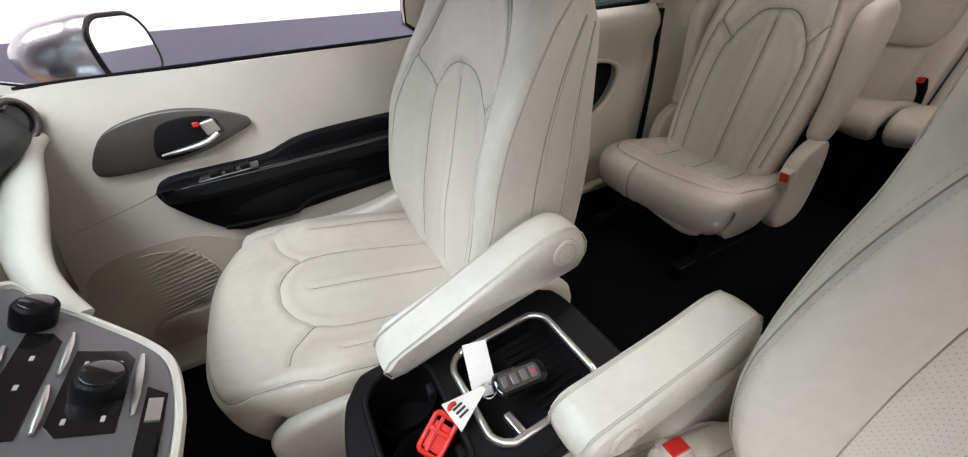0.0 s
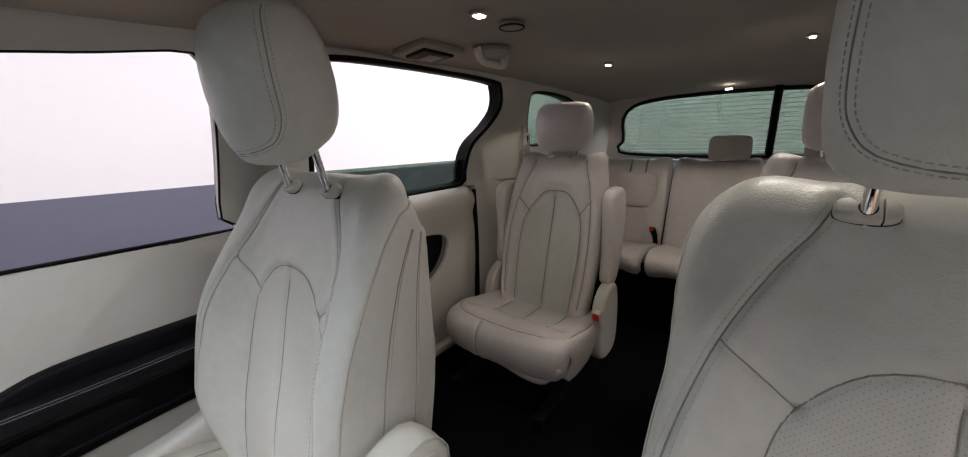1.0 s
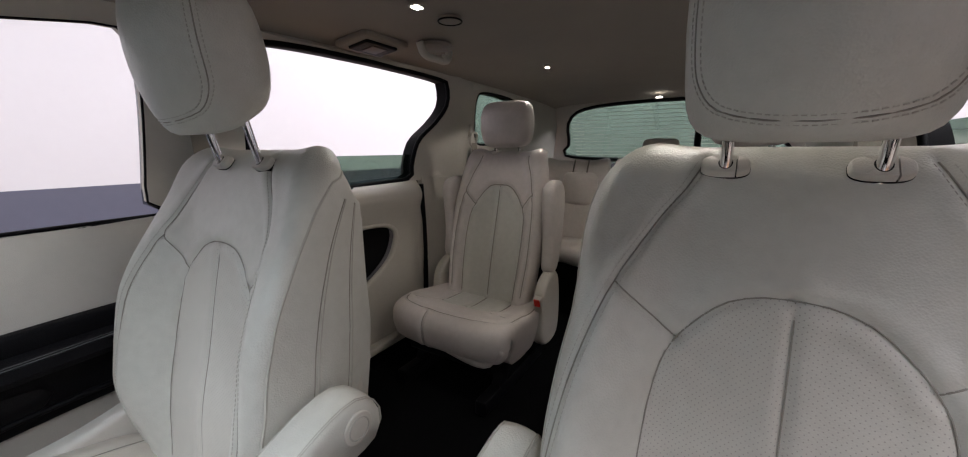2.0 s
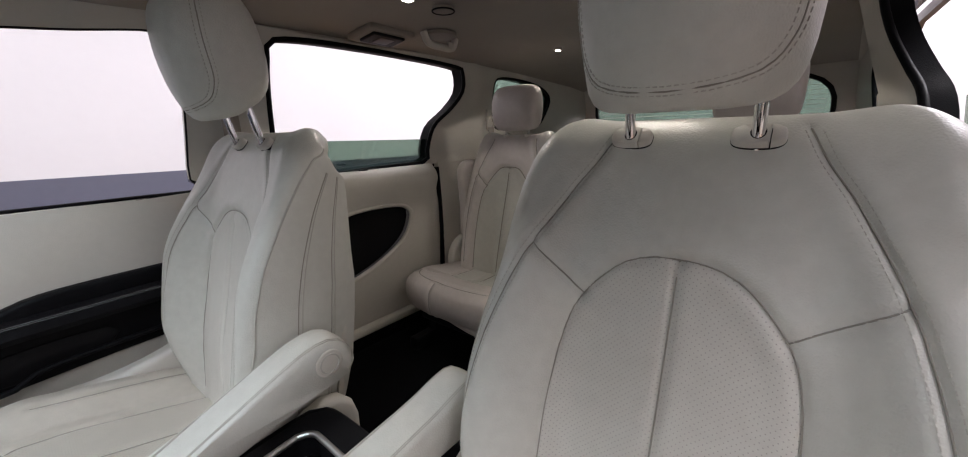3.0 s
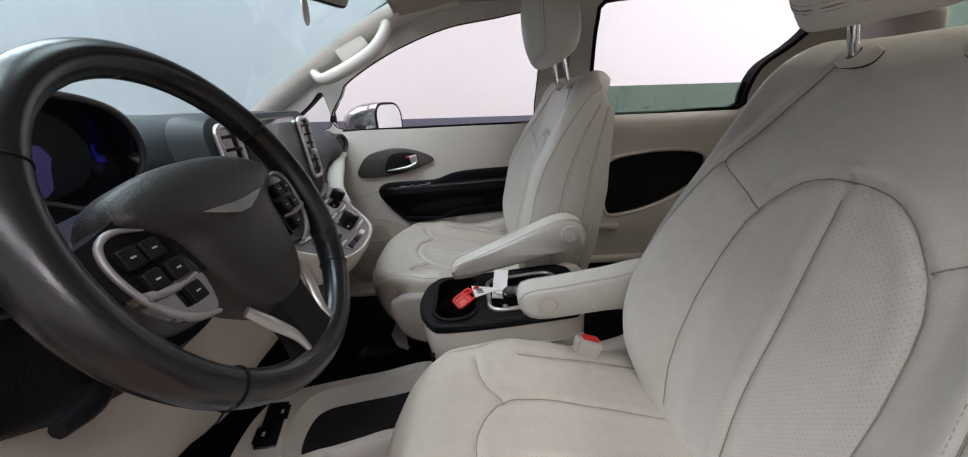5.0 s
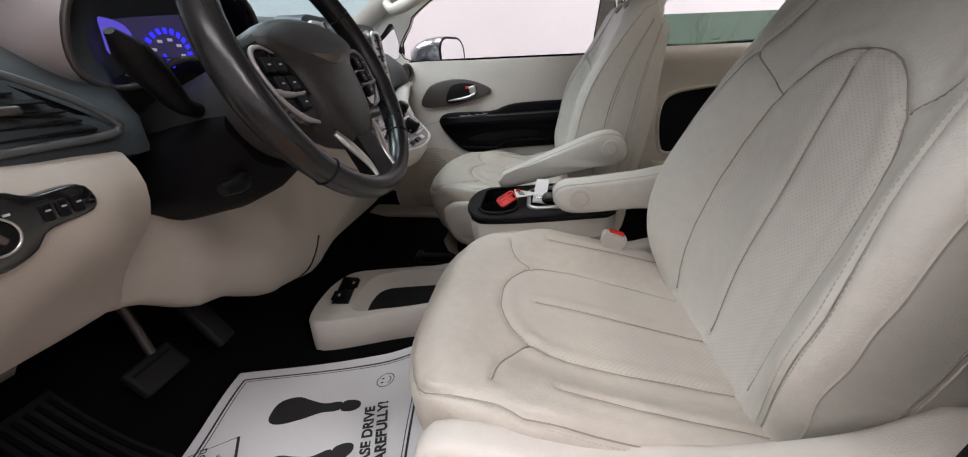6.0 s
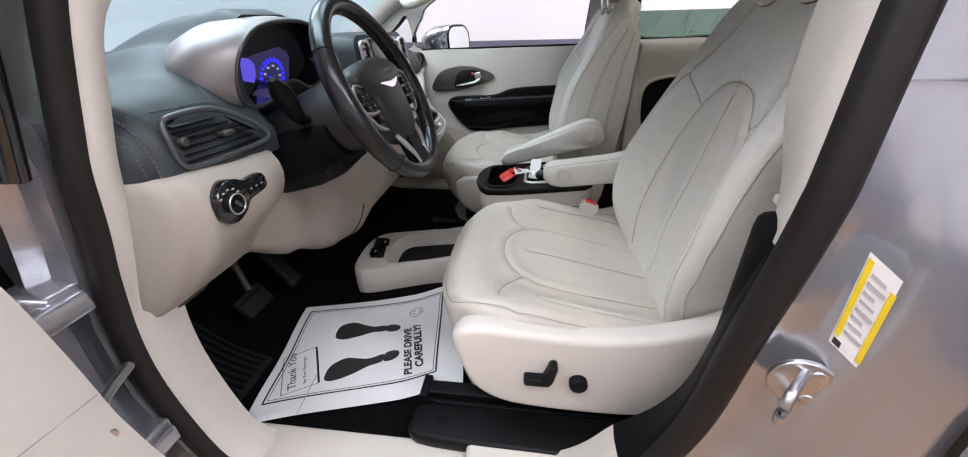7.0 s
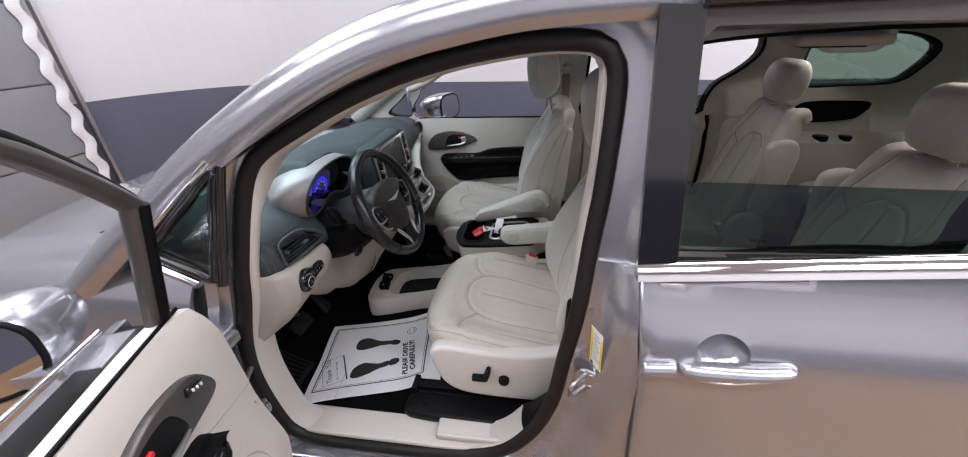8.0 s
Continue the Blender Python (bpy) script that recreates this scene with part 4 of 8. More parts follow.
# ---- front doors ----
def front_door(where, far):
    """A front door in the far doorway's places; where(bm) sets it in its final place. far: the closed one, of which only the lining is seen."""
    d = thing("front_door", ("closed" if far else "wide open") + " front car door with cream and black lining", "car door", (-0.3, 0.8, 0.5) if far else (-0.62, -1.15, 0.5))
    def py(a, b):
        y = float(np.interp(b, [0.45, 0.6, 0.72, 0.8, 0.95, 1.03, 1.10, 1.14], [0.745, 0.74, 0.765, 0.775, 0.778, 0.778, 0.785, 0.80]))
        return y - 0.012 * ease(-a, 0.55, 0.75)
    out = smooth_line([(-0.71, 1.10), (-0.66, 1.137), (-0.3, 1.14), (0.13, 1.147), (0.165, 1.13), (0.165, 0.6), (0.10, 0.5), (-0.3, 0.475), (-0.66, 0.475), (-0.74, 0.56), (-0.745, 0.8), (-0.735, 1.0)] if not far else [(-0.73, 1.10), (-0.66, 1.137), (-0.3, 1.14), (0.13, 1.147), (0.165, 1.13), (0.165, 0.6), (0.10, 0.48), (-0.3, 0.44), (-0.70, 0.43), (-0.79, 0.49), (-0.795, 0.62), (-0.782, 0.8), (-0.755, 1.0)], 90, True)
    put = lambda nm, bm, m, parent=d, label="": part(nm, where(bm), m, parent, label)
    put("panel", sheet(out, [], lambda a, b, t: (a, py(a, b) + t, b), 0.035, 0.04), CREAM)
    put("belt_seal", tube([(-0.69, 0.803, 1.139), (-0.3, 0.806, 1.146), (0.14, 0.806, 1.152)], 0.0045, n=20), BLACK_SOFT)
    bz = smooth_line([(-0.64, 0.955), (-0.62, 1.01), (-0.575, 1.048), (-0.48, 1.066), (-0.39, 1.053), (-0.318, 1.018), (-0.36, 0.992), (-0.45, 0.962), (-0.56, 0.948)], 44, True)
    put("bezel", prism(bz, "y", 0.792, 0.762, 0.004), GUNMETAL)
    put("handle_recess", prism(smooth_line([(-0.52, 0.965), (-0.505, 1.03), (-0.46, 1.048), (-0.40, 1.043), (-0.385, 1.02), (-0.42, 0.98)], 30, True), "y", 0.78, 0.7605, 0.002), BLACK)
    put("handle", join(tube([(-0.512, 0.754, 0.976), (-0.47, 0.746, 0.982), (-0.42, 0.743, 0.992), (-0.392, 0.75, 1.006)], [0.004, 0.008, 0.0095, 0.008], n=24, flat=0.7), box((0.03, 0.014, 0.03), (-0.402, 0.752, 1.022), 0.004, turn=(0, -14, 0))), SATIN, label="chrome door handle")
    put("lock_dot", box((0.012, 0.008, 0.01), (-0.428, 0.757, 1.03), 0.002), RED, label="red lock mark")
    if not far:
        put("lock_switch", box((0.05, 0.012, 0.02), (-0.575, 0.759, 1.022), 0.004, turn=(0, -20, 0)), PIANO)
        for k in (-1, 0, 1):
            put("switch_mark", box((0.004, 0.004, 0.006), (-0.575 + 0.012 * k, 0.752, 1.022 + 0.005 * k), 0), WHITE)
    arm = smooth_line([(-0.565, 0.885), (-0.535, 0.918), (-0.42, 0.925), (-0.315, 0.93), (-0.2, 0.962), (0.13, 0.975), (0.155, 0.95), (0.155, 0.82), (0.1, 0.79), (-0.1, 0.775), (-0.27, 0.76), (-0.42, 0.745), (-0.48, 0.775), (-0.54, 0.84)], 60, True)
    put("insert", prism(arm, "y", 0.80, 0.752, 0.01, 3), BLACK_SOFT, label="black armrest insert")
    put("armrest", loft([[(x, 0.76, z - 0.018), (x, y + 0.01, z - 0.022), (x, y, z - 0.008), (x, y + 0.006, z + 0.01), (x, 0.72, z + 0.014), (x, 0.765, z + 0.012)] for x, y, z in
        smooth_line([(-0.555, 0.752, 0.888), (-0.53, 0.715, 0.893), (-0.45, 0.69, 0.897), (-0.2, 0.682, 0.912), (0.05, 0.684, 0.925), (0.155, 0.69, 0.93)], 24)]), BLACK_SOFT, label="black padded armrest")
    for off in (0.0, 0.012):
        put("stitch_line", tube([(-0.50, 0.712 + off, 0.9075), (-0.2, 0.692 + off, 0.924), (0.15, 0.702 + off, 0.942)], 0.0011, n=16, sides=5), DASH_THREAD)
    put("switch_box", box((0.13, 0.05, 0.012), (-0.40, 0.735, 0.914), 0.004, turn=(0, -4, 0)), PIANO)
    for k in range(3):
        put("switch", box((0.022, 0.02, 0.01), (-0.43 + 0.032 * k, 0.732, 0.921 + 0.002 * k), 0.003), BLACK)
    put("pull_cup", prism(smooth_line([(-0.44, 0.80), (-0.3, 0.845), (-0.12, 0.85), (-0.14, 0.80), (-0.30, 0.775)], 26, True), "y", 0.775, 0.7495, 0.004), BLACK)
    put("pocket_lip", tube([(-0.46, 0.742, 0.772), (-0.3, 0.728, 0.772), (-0.24, 0.728, 0.80), (-0.05, 0.73, 0.815), (0.15, 0.74, 0.82)], 0.006, n=30), BLACK_SOFT)
    put("crease", tube([(-0.74, py(-0.74, 0.84) - 0.0004, 0.84), (-0.62, py(-0.62, 0.868) - 0.0004, 0.868), (-0.555, py(-0.555, 0.888) - 0.0004, 0.888)], 0.0009, n=12, sides=6), SEAM)
    # loudspeaker grille of thin ribs
    sx0 = -0.645 if far else -0.53
    for k in range(17):
        z = 0.555 + k * 0.0105
        w = 0.12 * math.sqrt(max(0.05, 1 - ((z - 0.64) / 0.11) ** 2))
        put("grille_rib", tube([(sx0 - w, py(sx0, z) - 0.006, z - 0.02), (sx0 + w, py(sx0, z) - 0.006, z + 0.02)], 0.0028, n=3, sides=6, smooth=False), TAN)
    put("speaker_rim", tube([(sx0 + 0.13 * math.cos(a), py(sx0, 0.64 + 0.105 * math.sin(a)) - 0.005, 0.64 + 0.105 * math.sin(a)) for a in np.linspace(0, 2 * math.pi, 30, endpoint=False)], 0.003, n=40, sides=6, closed=True, up=(0, 1, 0.01)), TAN)
    if far:
        # thin tan sheet laid over the cream panel in place of its shade
        low = smooth_line([(-0.78, 0.50), (-0.782, 0.69), (-0.72, 0.752), (-0.55, 0.762), (-0.43, 0.715), (-0.2, 0.66), (0.1, 0.62), (0.15, 0.56), (0.09, 0.497), (-0.3, 0.462), (-0.69, 0.452)], 80, True)
        put("lower_lining", sheet(low, [], lambda a, b, t: (a, py(a, b) - 0.005 + t, b), 0.035, 0.012), TAN, label="tan sheet standing in for shade on the lower door")
    put("lower_pocket", prism(smooth_line([(-0.70, 0.50), (-0.66, 0.57), (-0.4, 0.545), (-0.2, 0.53), (0.0, 0.52), (0.05, 0.495), (-0.3, 0.485)], 30, True), "y", 0.76, 0.722, 0.01), TAN)
    if far:
        return d
    # outside of the open door
    sk = [(-0.745, 0.42), (0.20, 0.40), (0.225, 0.7), (0.20, 1.16), (-0.70, 1.12)]
    put("skin", sheet(sk, [], lambda a, b, t: (a, float(np.interp(b, [0.4, 0.7, 0.95, 1.05, 1.13, 1.16], [0.93, 0.965, 0.965, 0.955, 0.925, 0.91])) - t, b), 0.05, 0.02), SILVER)
    put("edge_frame", loft([[(x, 0.775, z), (x, 0.93, z)] for x, z in ((-0.70, 1.10), (-0.735, 0.9), (-0.74, 0.5), (-0.3, 0.44), (0.15, 0.45), (0.19, 0.7), (0.18, 1.1))], closed=False, caps=False), SILVER)
    fr = [(-0.655, 1.13, 0.828), (-0.664, 1.26, 0.802), (-0.674, 1.385, 0.778)]
    put("window_post", tube([(x, y, z) for x, z, y in fr], 0.021, n=10, sides=10, flat=0.8), GUNMETAL)
    top = [(-0.682, 1.378), (-0.63, 1.432), (-0.56, 1.495), (-0.5, 1.54), (-0.4, 1.585), (-0.26, 1.63), (-0.12, 1.655), (0.05, 1.668), (0.16, 1.655), (0.20, 1.60), (0.21, 1.4), (0.20, 1.14)]
    ry = lambda z: float(np.interp(z, [1.14, 1.38, 1.66], [0.828, 0.778, 0.76]))
    put("window_rail", tube([(x, ry(z), z) for x, z in top], 0.021, n=60, sides=10, flat=0.8), GUNMETAL)
    put("rail_seal", tube([(x * 0.985 - 0.006, ry(z) - 0.004, z + 0.017) for x, z in top], 0.012, n=60, sides=8), BLACK_SOFT)
    put("post_seal", tube([(x - 0.004, y - 0.016, z) for x, z, y in fr], 0.012, n=10, sides=8), BLACK_SOFT)
    put("sill_chrome", tube([(-0.64, 0.915, 1.142), (-0.2, 0.92, 1.16), (0.19, 0.92, 1.175)], 0.005, n=20), CHROME)
    # outside mirror
    mir(where(bmesh.new(), True), d)
    return d


def mir(m, parent):
    """An outside mirror in the far door's places, moved by m."""
    def put(nm, bm, mat, par=parent, label=""):
        bm.transform(m)
        if m.determinant() < 0:
            bmesh.ops.reverse_faces(bm, faces=bm.faces)
        return part(nm, bm, mat, par, label)
    c = Vector((-0.612, 1.06, 1.163))
    rings = []
    for dx, k in ((0.06, 0.86), (0.062, 0.95), (0.05, 1.0), (0.02, 1.0), (-0.03, 0.93), (-0.07, 0.75), (-0.095, 0.5), (-0.105, 0.15)):
        pts = rounded(-0.105, 0.11, -0.082, 0.086, 0.07)
        rings.append([(c.x + dx + 0.04 * y / 0.11, c.y + y * k, c.z + z * k) for y, z in pts])
    hous = put("mirror_housing", loft(rings), SILVER)
    put("mirror_rim", tube([(c.x + 0.066 + 0.04 * y / 0.11 - 0.05 * z, c.y + y * 0.92, c.z + z * 0.92) for y, z in rounded(-0.105, 0.11, -0.082, 0.086, 0.066)], 0.006, n=28, sides=8, closed=True, smooth=False, up=(1, 0, 0.01)), BLACK, hous)
    put("mirror_glass", loft([[(c.x + 0.066 + 0.04 * y / 0.11 + o - 0.05 * z, c.y + y * 0.9, c.z + z * 0.9) for y, z in rounded(-0.105, 0.11, -0.082, 0.086, 0.066)] for o in (0, 0.003)]), MIRROR, hous)
    put("mirror_foot", loft([[(-0.60 + a * w, y, 1.10 + b * h) for a, b in ((-1, -1), (1, -1), (1, 1), (-1, 1))] for y, w, h in ((0.86, 0.05, 0.03), (0.93, 0.045, 0.025), (1.0, 0.04, 0.02), (1.06, 0.045, 0.03))]), SILVER, hous)


far_door = front_door(lambda bm, m=False: bm, True)
mirror_thing = thing("door_mirror", "silver outside mirror of the passenger side", "car mirror", (-0.6, 1.0, 1.1))
mir(Matrix.Identity(4), mirror_thing)
OPEN = Matrix.Translation((-0.84, -1.035, 0)) @ Matrix.Rotation(radians(-72), 4, "Z") @ Matrix.Translation((0.745, 0.945, 0)) @ Matrix.Diagonal((1, -1, 1, 1))


def swing(bm, matrix_only=False):
    if matrix_only:
        bm.free()
        return OPEN
    bm.transform(OPEN)
    bmesh.ops.reverse_faces(bm, faces=bm.faces)
    return bm


open_door = front_door(swing, False)


# ---- seats ----
def pad(profile, widths, bulge, thick, seams=(), nu=140, nv=160, r=0.03, groove=0.0042, wide=0.0042, panel=None, centre=0.0, side=0.0, plan=None, lean=None):
    """A padded cushion: a side-view line (x, z) swept across, with half-widths along it, raised side bolsters, round edges,
    a back of the given thickness and sewn grooves. Returns the mesh and a function from (across, along) to a place on it.
    seams: lines of (across, x or z along the line given as fraction)."""
    c = smooth_line(profile, nv)
    t = np.gradient(c, axis=0)
    t /= np.linalg.norm(t, axis=1)[:, None]
    nrm = np.stack([-t[:, 1], t[:, 0]], 1)
    f = np.linspace(0, 1, nv)
    length = np.linalg.norm(np.diff(c, axis=0), axis=1).sum()
    hw = np.interp(f, [w[0] for w in widths], [w[1] for w in widths])
    k = np.ones(9) / 9
    hw = np.convolve(np.pad(hw, 4, "edge"), k, "valid")
    near = 1 - lean(f) if lean else np.ones(nv)
    T = np.interp(f, [w[0] for w in thick], [w[1] for w in thick])
    sd = side * (1 - 0.85 * ease(f, 0.5, 0.76))
    u = np.linspace(-1, 1, nu)
    u = 0.55 * u + 0.45 * np.sin(u * np.pi / 2)
    Q = hw[:, None] * u[None, :] * np.where(u[None, :] > 0, near[:, None], 1.0)
    S = np.repeat((f * length)[:, None], nu, 1)
    h = bulge(u[None, :] * np.ones((nv, 1)), f[:, None] * np.ones((1, nu)))
    e = (1 - np.abs(u))[None, :] * hw[:, None]
    rr = r(f)[:, None] if callable(r) else r
    h = h - np.where(e < rr, rr - np.sqrt(np.maximum(0, rr * rr - (rr - e) ** 2)), 0)
    for line in seams:
        p = smooth_line([(q, s * length) for q, s in line], 40) if len(line) > 2 else np.linspace((line[0][0], line[0][1] * length), (line[1][0], line[1][1] * length), 24)
        d = np.full(Q.shape, 9.0)
        for a, b in zip(p[:-1], p[1:]):
            ab = b - a
            L = ab @ ab + 1e-12
            w = np.clip(((Q - a[0]) * ab[0] + (S - a[1]) * ab[1]) / L, 0, 1)
            d = np.minimum(d, np.hypot(Q - a[0] - w * ab[0], S - a[1] - w * ab[1]))
        h = h - groove * np.exp(-(d / wide) ** 2) + groove * 0.5 * np.exp(-((d - 0.016) / 0.011) ** 2)
    back = plan(np.abs(u)[None, :] * np.ones((nv, 1)), f[:, None] * np.ones((1, nu))) if plan else np.zeros((nv, nu))
    X = c[:, 0][:, None] + nrm[:, 0][:, None] * h + back
    Z = c[:, 1][:, None] + nrm[:, 1][:, None] * h
    rings = []
    ns = 9
    mats = []
    for j in range(nv):
        row = list(zip(X[j], Q[j] + centre, Z[j]))
        he = h[j, -1]
        hs = h[j, 0]
        for i in range(1, ns + 1):
            d = he + (-T[j] - he) * i / ns
            row.append((c[j, 0] + nrm[j, 0] * d + back[j, -1], centre + hw[j] * near[j] * (1 + sd[j] * math.sin(math.pi * min(1, 1.1 * i / ns) ** 1.4) - 0.10 * (i / ns) ** 2), c[j, 1] + nrm[j, 1] * d))
        for i in range(ns, 0, -1):
            d = hs + (-T[j] - hs) * i / ns
            row.append((c[j, 0] + nrm[j, 0] * d + back[j, -1], centre - hw[j] * (1 + sd[j] * math.sin(math.pi * min(1, 1.1 * i / ns) ** 1.4) - 0.10 * (i / ns) ** 2), c[j, 1] + nrm[j, 1] * d))
        rings.append(row)
    n = len(rings[0])
    verts = [v for row in rings for v in row]
    faces = []
    for j in range(nv - 1):
        for i in range(n):
            k2 = (i + 1) % n
            faces.append((j * n + i, j * n + k2, (j + 1) * n + k2, (j + 1) * n + i))
            inp = panel is not None and i < nu - 1 and inside(((Q[j, i] + Q[j, i + 1]) / 2, (f[j] + f[j + 1]) / 2), panel)
            mats.append(1 if inp else 0)
    faces += [tuple(range(n))[::-1], tuple(range((nv - 1) * n, nv * n))]
    mats += [0, 0]

    def at(q, s, lift=0.0):
        j = np.clip(s, 0, 1) * (nv - 1)
        j0 = int(min(j, nv - 2))
        w = j - j0
        uu = np.clip(q / (hw[j0] * (1 - w) + hw[j0 + 1] * w) / (near[j0] if q > 0 else 1.0), -1, 1)
        i = np.interp(uu, u, np.arange(nu))
        i0 = int(min(i, nu - 2))
        b = i - i0
        def g(A):
            return (A[j0, i0] * (1 - b) + A[j0, i0 + 1] * b) * (1 - w) + (A[j0 + 1, i0] * (1 - b) + A[j0 + 1, i0 + 1] * b) * w
        nn = nrm[j0]
        return np.array([g(X) + nn[0] * lift, q + centre, g(Z) + nn[1] * lift])

    def flank(sgn, k, s, lift=0.0):
        # a place on the side face, k from its front edge (0) to the back (1)
        j = int(round(np.clip(s, 0, 1) * (nv - 1)))
        h0 = h[j, -1 if sgn > 0 else 0]
        d = h0 + (-T[j] - h0) * k
        w = hw[j] * (near[j] if sgn > 0 else 1.0) * (1 + sd[j] * math.sin(math.pi * min(1, 1.1 * k) ** 1.4) - 0.10 * k ** 2)
        return np.array([c[j, 0] + nrm[j, 0] * d + back[j, -1], centre + sgn * (w + lift), c[j, 1] + nrm[j, 1] * d])
    at.flank = flank
    return (verts, faces, mats), at


def seam_mesh(at, lines, radius=0.001, lift=0.0005, n=70):
    """Thin sewn joints along the grooves."""
    bms = []
    for line in lines:
        p = smooth_line(line, n) if len(line) > 2 else np.linspace(line[0], line[1], 20)
        bms.append(tube([at(q, s, lift) for q, s in p], radius, n=len(p), sides=5, smooth=False, up=(0.3, 1, 0.2)))
    return join(*bms)


def stitches(at, lines, off, pitch=0.0065, size=(0.004, 0.0009)):
    """Rows of single stitches, set beside a seam by off across."""
    return dashes([np.array([at(q + off * np.sign(q if abs(q) > 0.01 else 1), s, 0.0004) for q, s in smooth_line(line, 60)]) for line in lines], pitch, size)


def dashes(rows, pitch=0.0065, size=(0.004, 0.0009)):
    """Short raised threads end to end along each row of places."""
    verts, faces = [], []
    for pts in rows:
        L = np.r_[0, np.cumsum(np.linalg.norm(np.diff(pts, axis=0), axis=1))]
        for s in np.arange(0.004, L[-1] - 0.004, pitch):
            a = np.array([np.interp(s, L, pts[:, k]) for k in range(3)])
            b = np.array([np.interp(s + size[0], L, pts[:, k]) for k in range(3)])
            d = b - a
            d /= np.linalg.norm(d) + 1e-9
            y = np.cross(d, (1, 0.0, 0.15))
            y = y / (np.linalg.norm(y) + 1e-9) * size[1] / 2
            z = np.cross(d, y)
            k = len(verts)
            for o in (a, b):
                verts += [o + y + z, o - y + z, o - y - z, o + y - z]
            faces += [(k, k + 1, k + 2, k + 3), (k + 7, k + 6, k + 5, k + 4)] + [(k + i, k + 4 + i, k + 4 + (i + 1) % 4, k + (i + 1) % 4) for i in range(4)]
    return (verts, faces)


def both(line):
    return [line, [(-q, s) for q, s in line]]


def headrest(width, prof, m, parent, seam=True, bow=0.045):
    """A head restraint from its side-view line, rounded towards both ends; a sewn joint sets off its front pad."""
    p = smooth_line(prof, 44, True)
    c = p.mean(0)
    w = width / 2
    ends = ((1.0, 0.30), (0.995, 0.5), (0.975, 0.68), (0.935, 0.80), (0.87, 0.885), (0.78, 0.94), (0.65, 0.975), (0.45, 0.995), (0.2, 1.0))
    ks = [(-k, q) for k, q in ends] + [(0, 1.0)] + list(ends[::-1])
    def skin(x, z, k):
        return (x + bow * k * k * max(0.0, min(1.0, (c[0] + 0.04 - x) / 0.08)), k * w * (1 - 0.45 * max(0, (c[1] - z))), z)
    bm = loft([[skin(c[0] + (x - c[0]) * sc, c[1] + (z - c[1]) * sc, k) for x, z in p] for k, sc in ks])
    bm.transform(m)
    ob = part("head_restraint", bm, LEATHER, parent)
    if seam:
        # the joint runs down the front pad's edges and across its foot; (step along the outline, place across)
        way = smooth_line([(16, 0.78), (13, 0.875), (9, 0.895), (5.2, 0.89), (3.4, 0.84), (2.2, 0.72), (1.6, 0.5), (1.3, 0.25), (1.2, 0.0)], 40)
        way = np.concatenate([way, (way * (1, -1))[-2::-1]])
        def on(i, k, grow=1.0):
            q = np.array([np.interp(i, np.arange(len(p)), p[:, a]) for a in (0, 1)])
            sc = float(np.interp(abs(k), [e[0] for e in ends[::-1]], [e[1] for e in ends[::-1]])) * grow
            return np.array(skin(c[0] + (q[0] - c[0]) * sc, c[1] + (q[1] - c[1]) * sc, k))
        loop = [on(i, k) for i, k in way]
        t = tube(loop, 0.001, n=len(loop), sides=6, smooth=False, up=(1, 0.1, 0.01))
        t.transform(m)
        part("seam", t, SEAM, ob)
        rows = [np.array([on(9 + (i - 9) * g, k * g, 1.004) for i, k in way]) for g in (0.95, 1.035)]
        v, f = dashes(rows, 0.0066, (0.0042, 0.0012))
        st = part("stitching", ([tuple(m @ Vector(q)) for q in v], f), THREAD, ob, "twin rows of pale stitching")
        st["kind"] = "stuff"
    return ob


ARCH = [(0.130, 0.70), (0.136, 0.84), (0.135, 0.95), (0.127, 1.03), (0.11, 1.077), (0.07, 1.122), (0.035, 1.138), (0.0, 1.141)]


def by_height(prof, n=300):
    """Fraction along a side-view line at a height, on its rising part."""
    c = smooth_line(prof, n)
    k = int(np.argmax(c[:, 1]))
    return lambda z: float(np.interp(z, c[:k + 1, 1], np.linspace(0, 1, n)[:k + 1]))


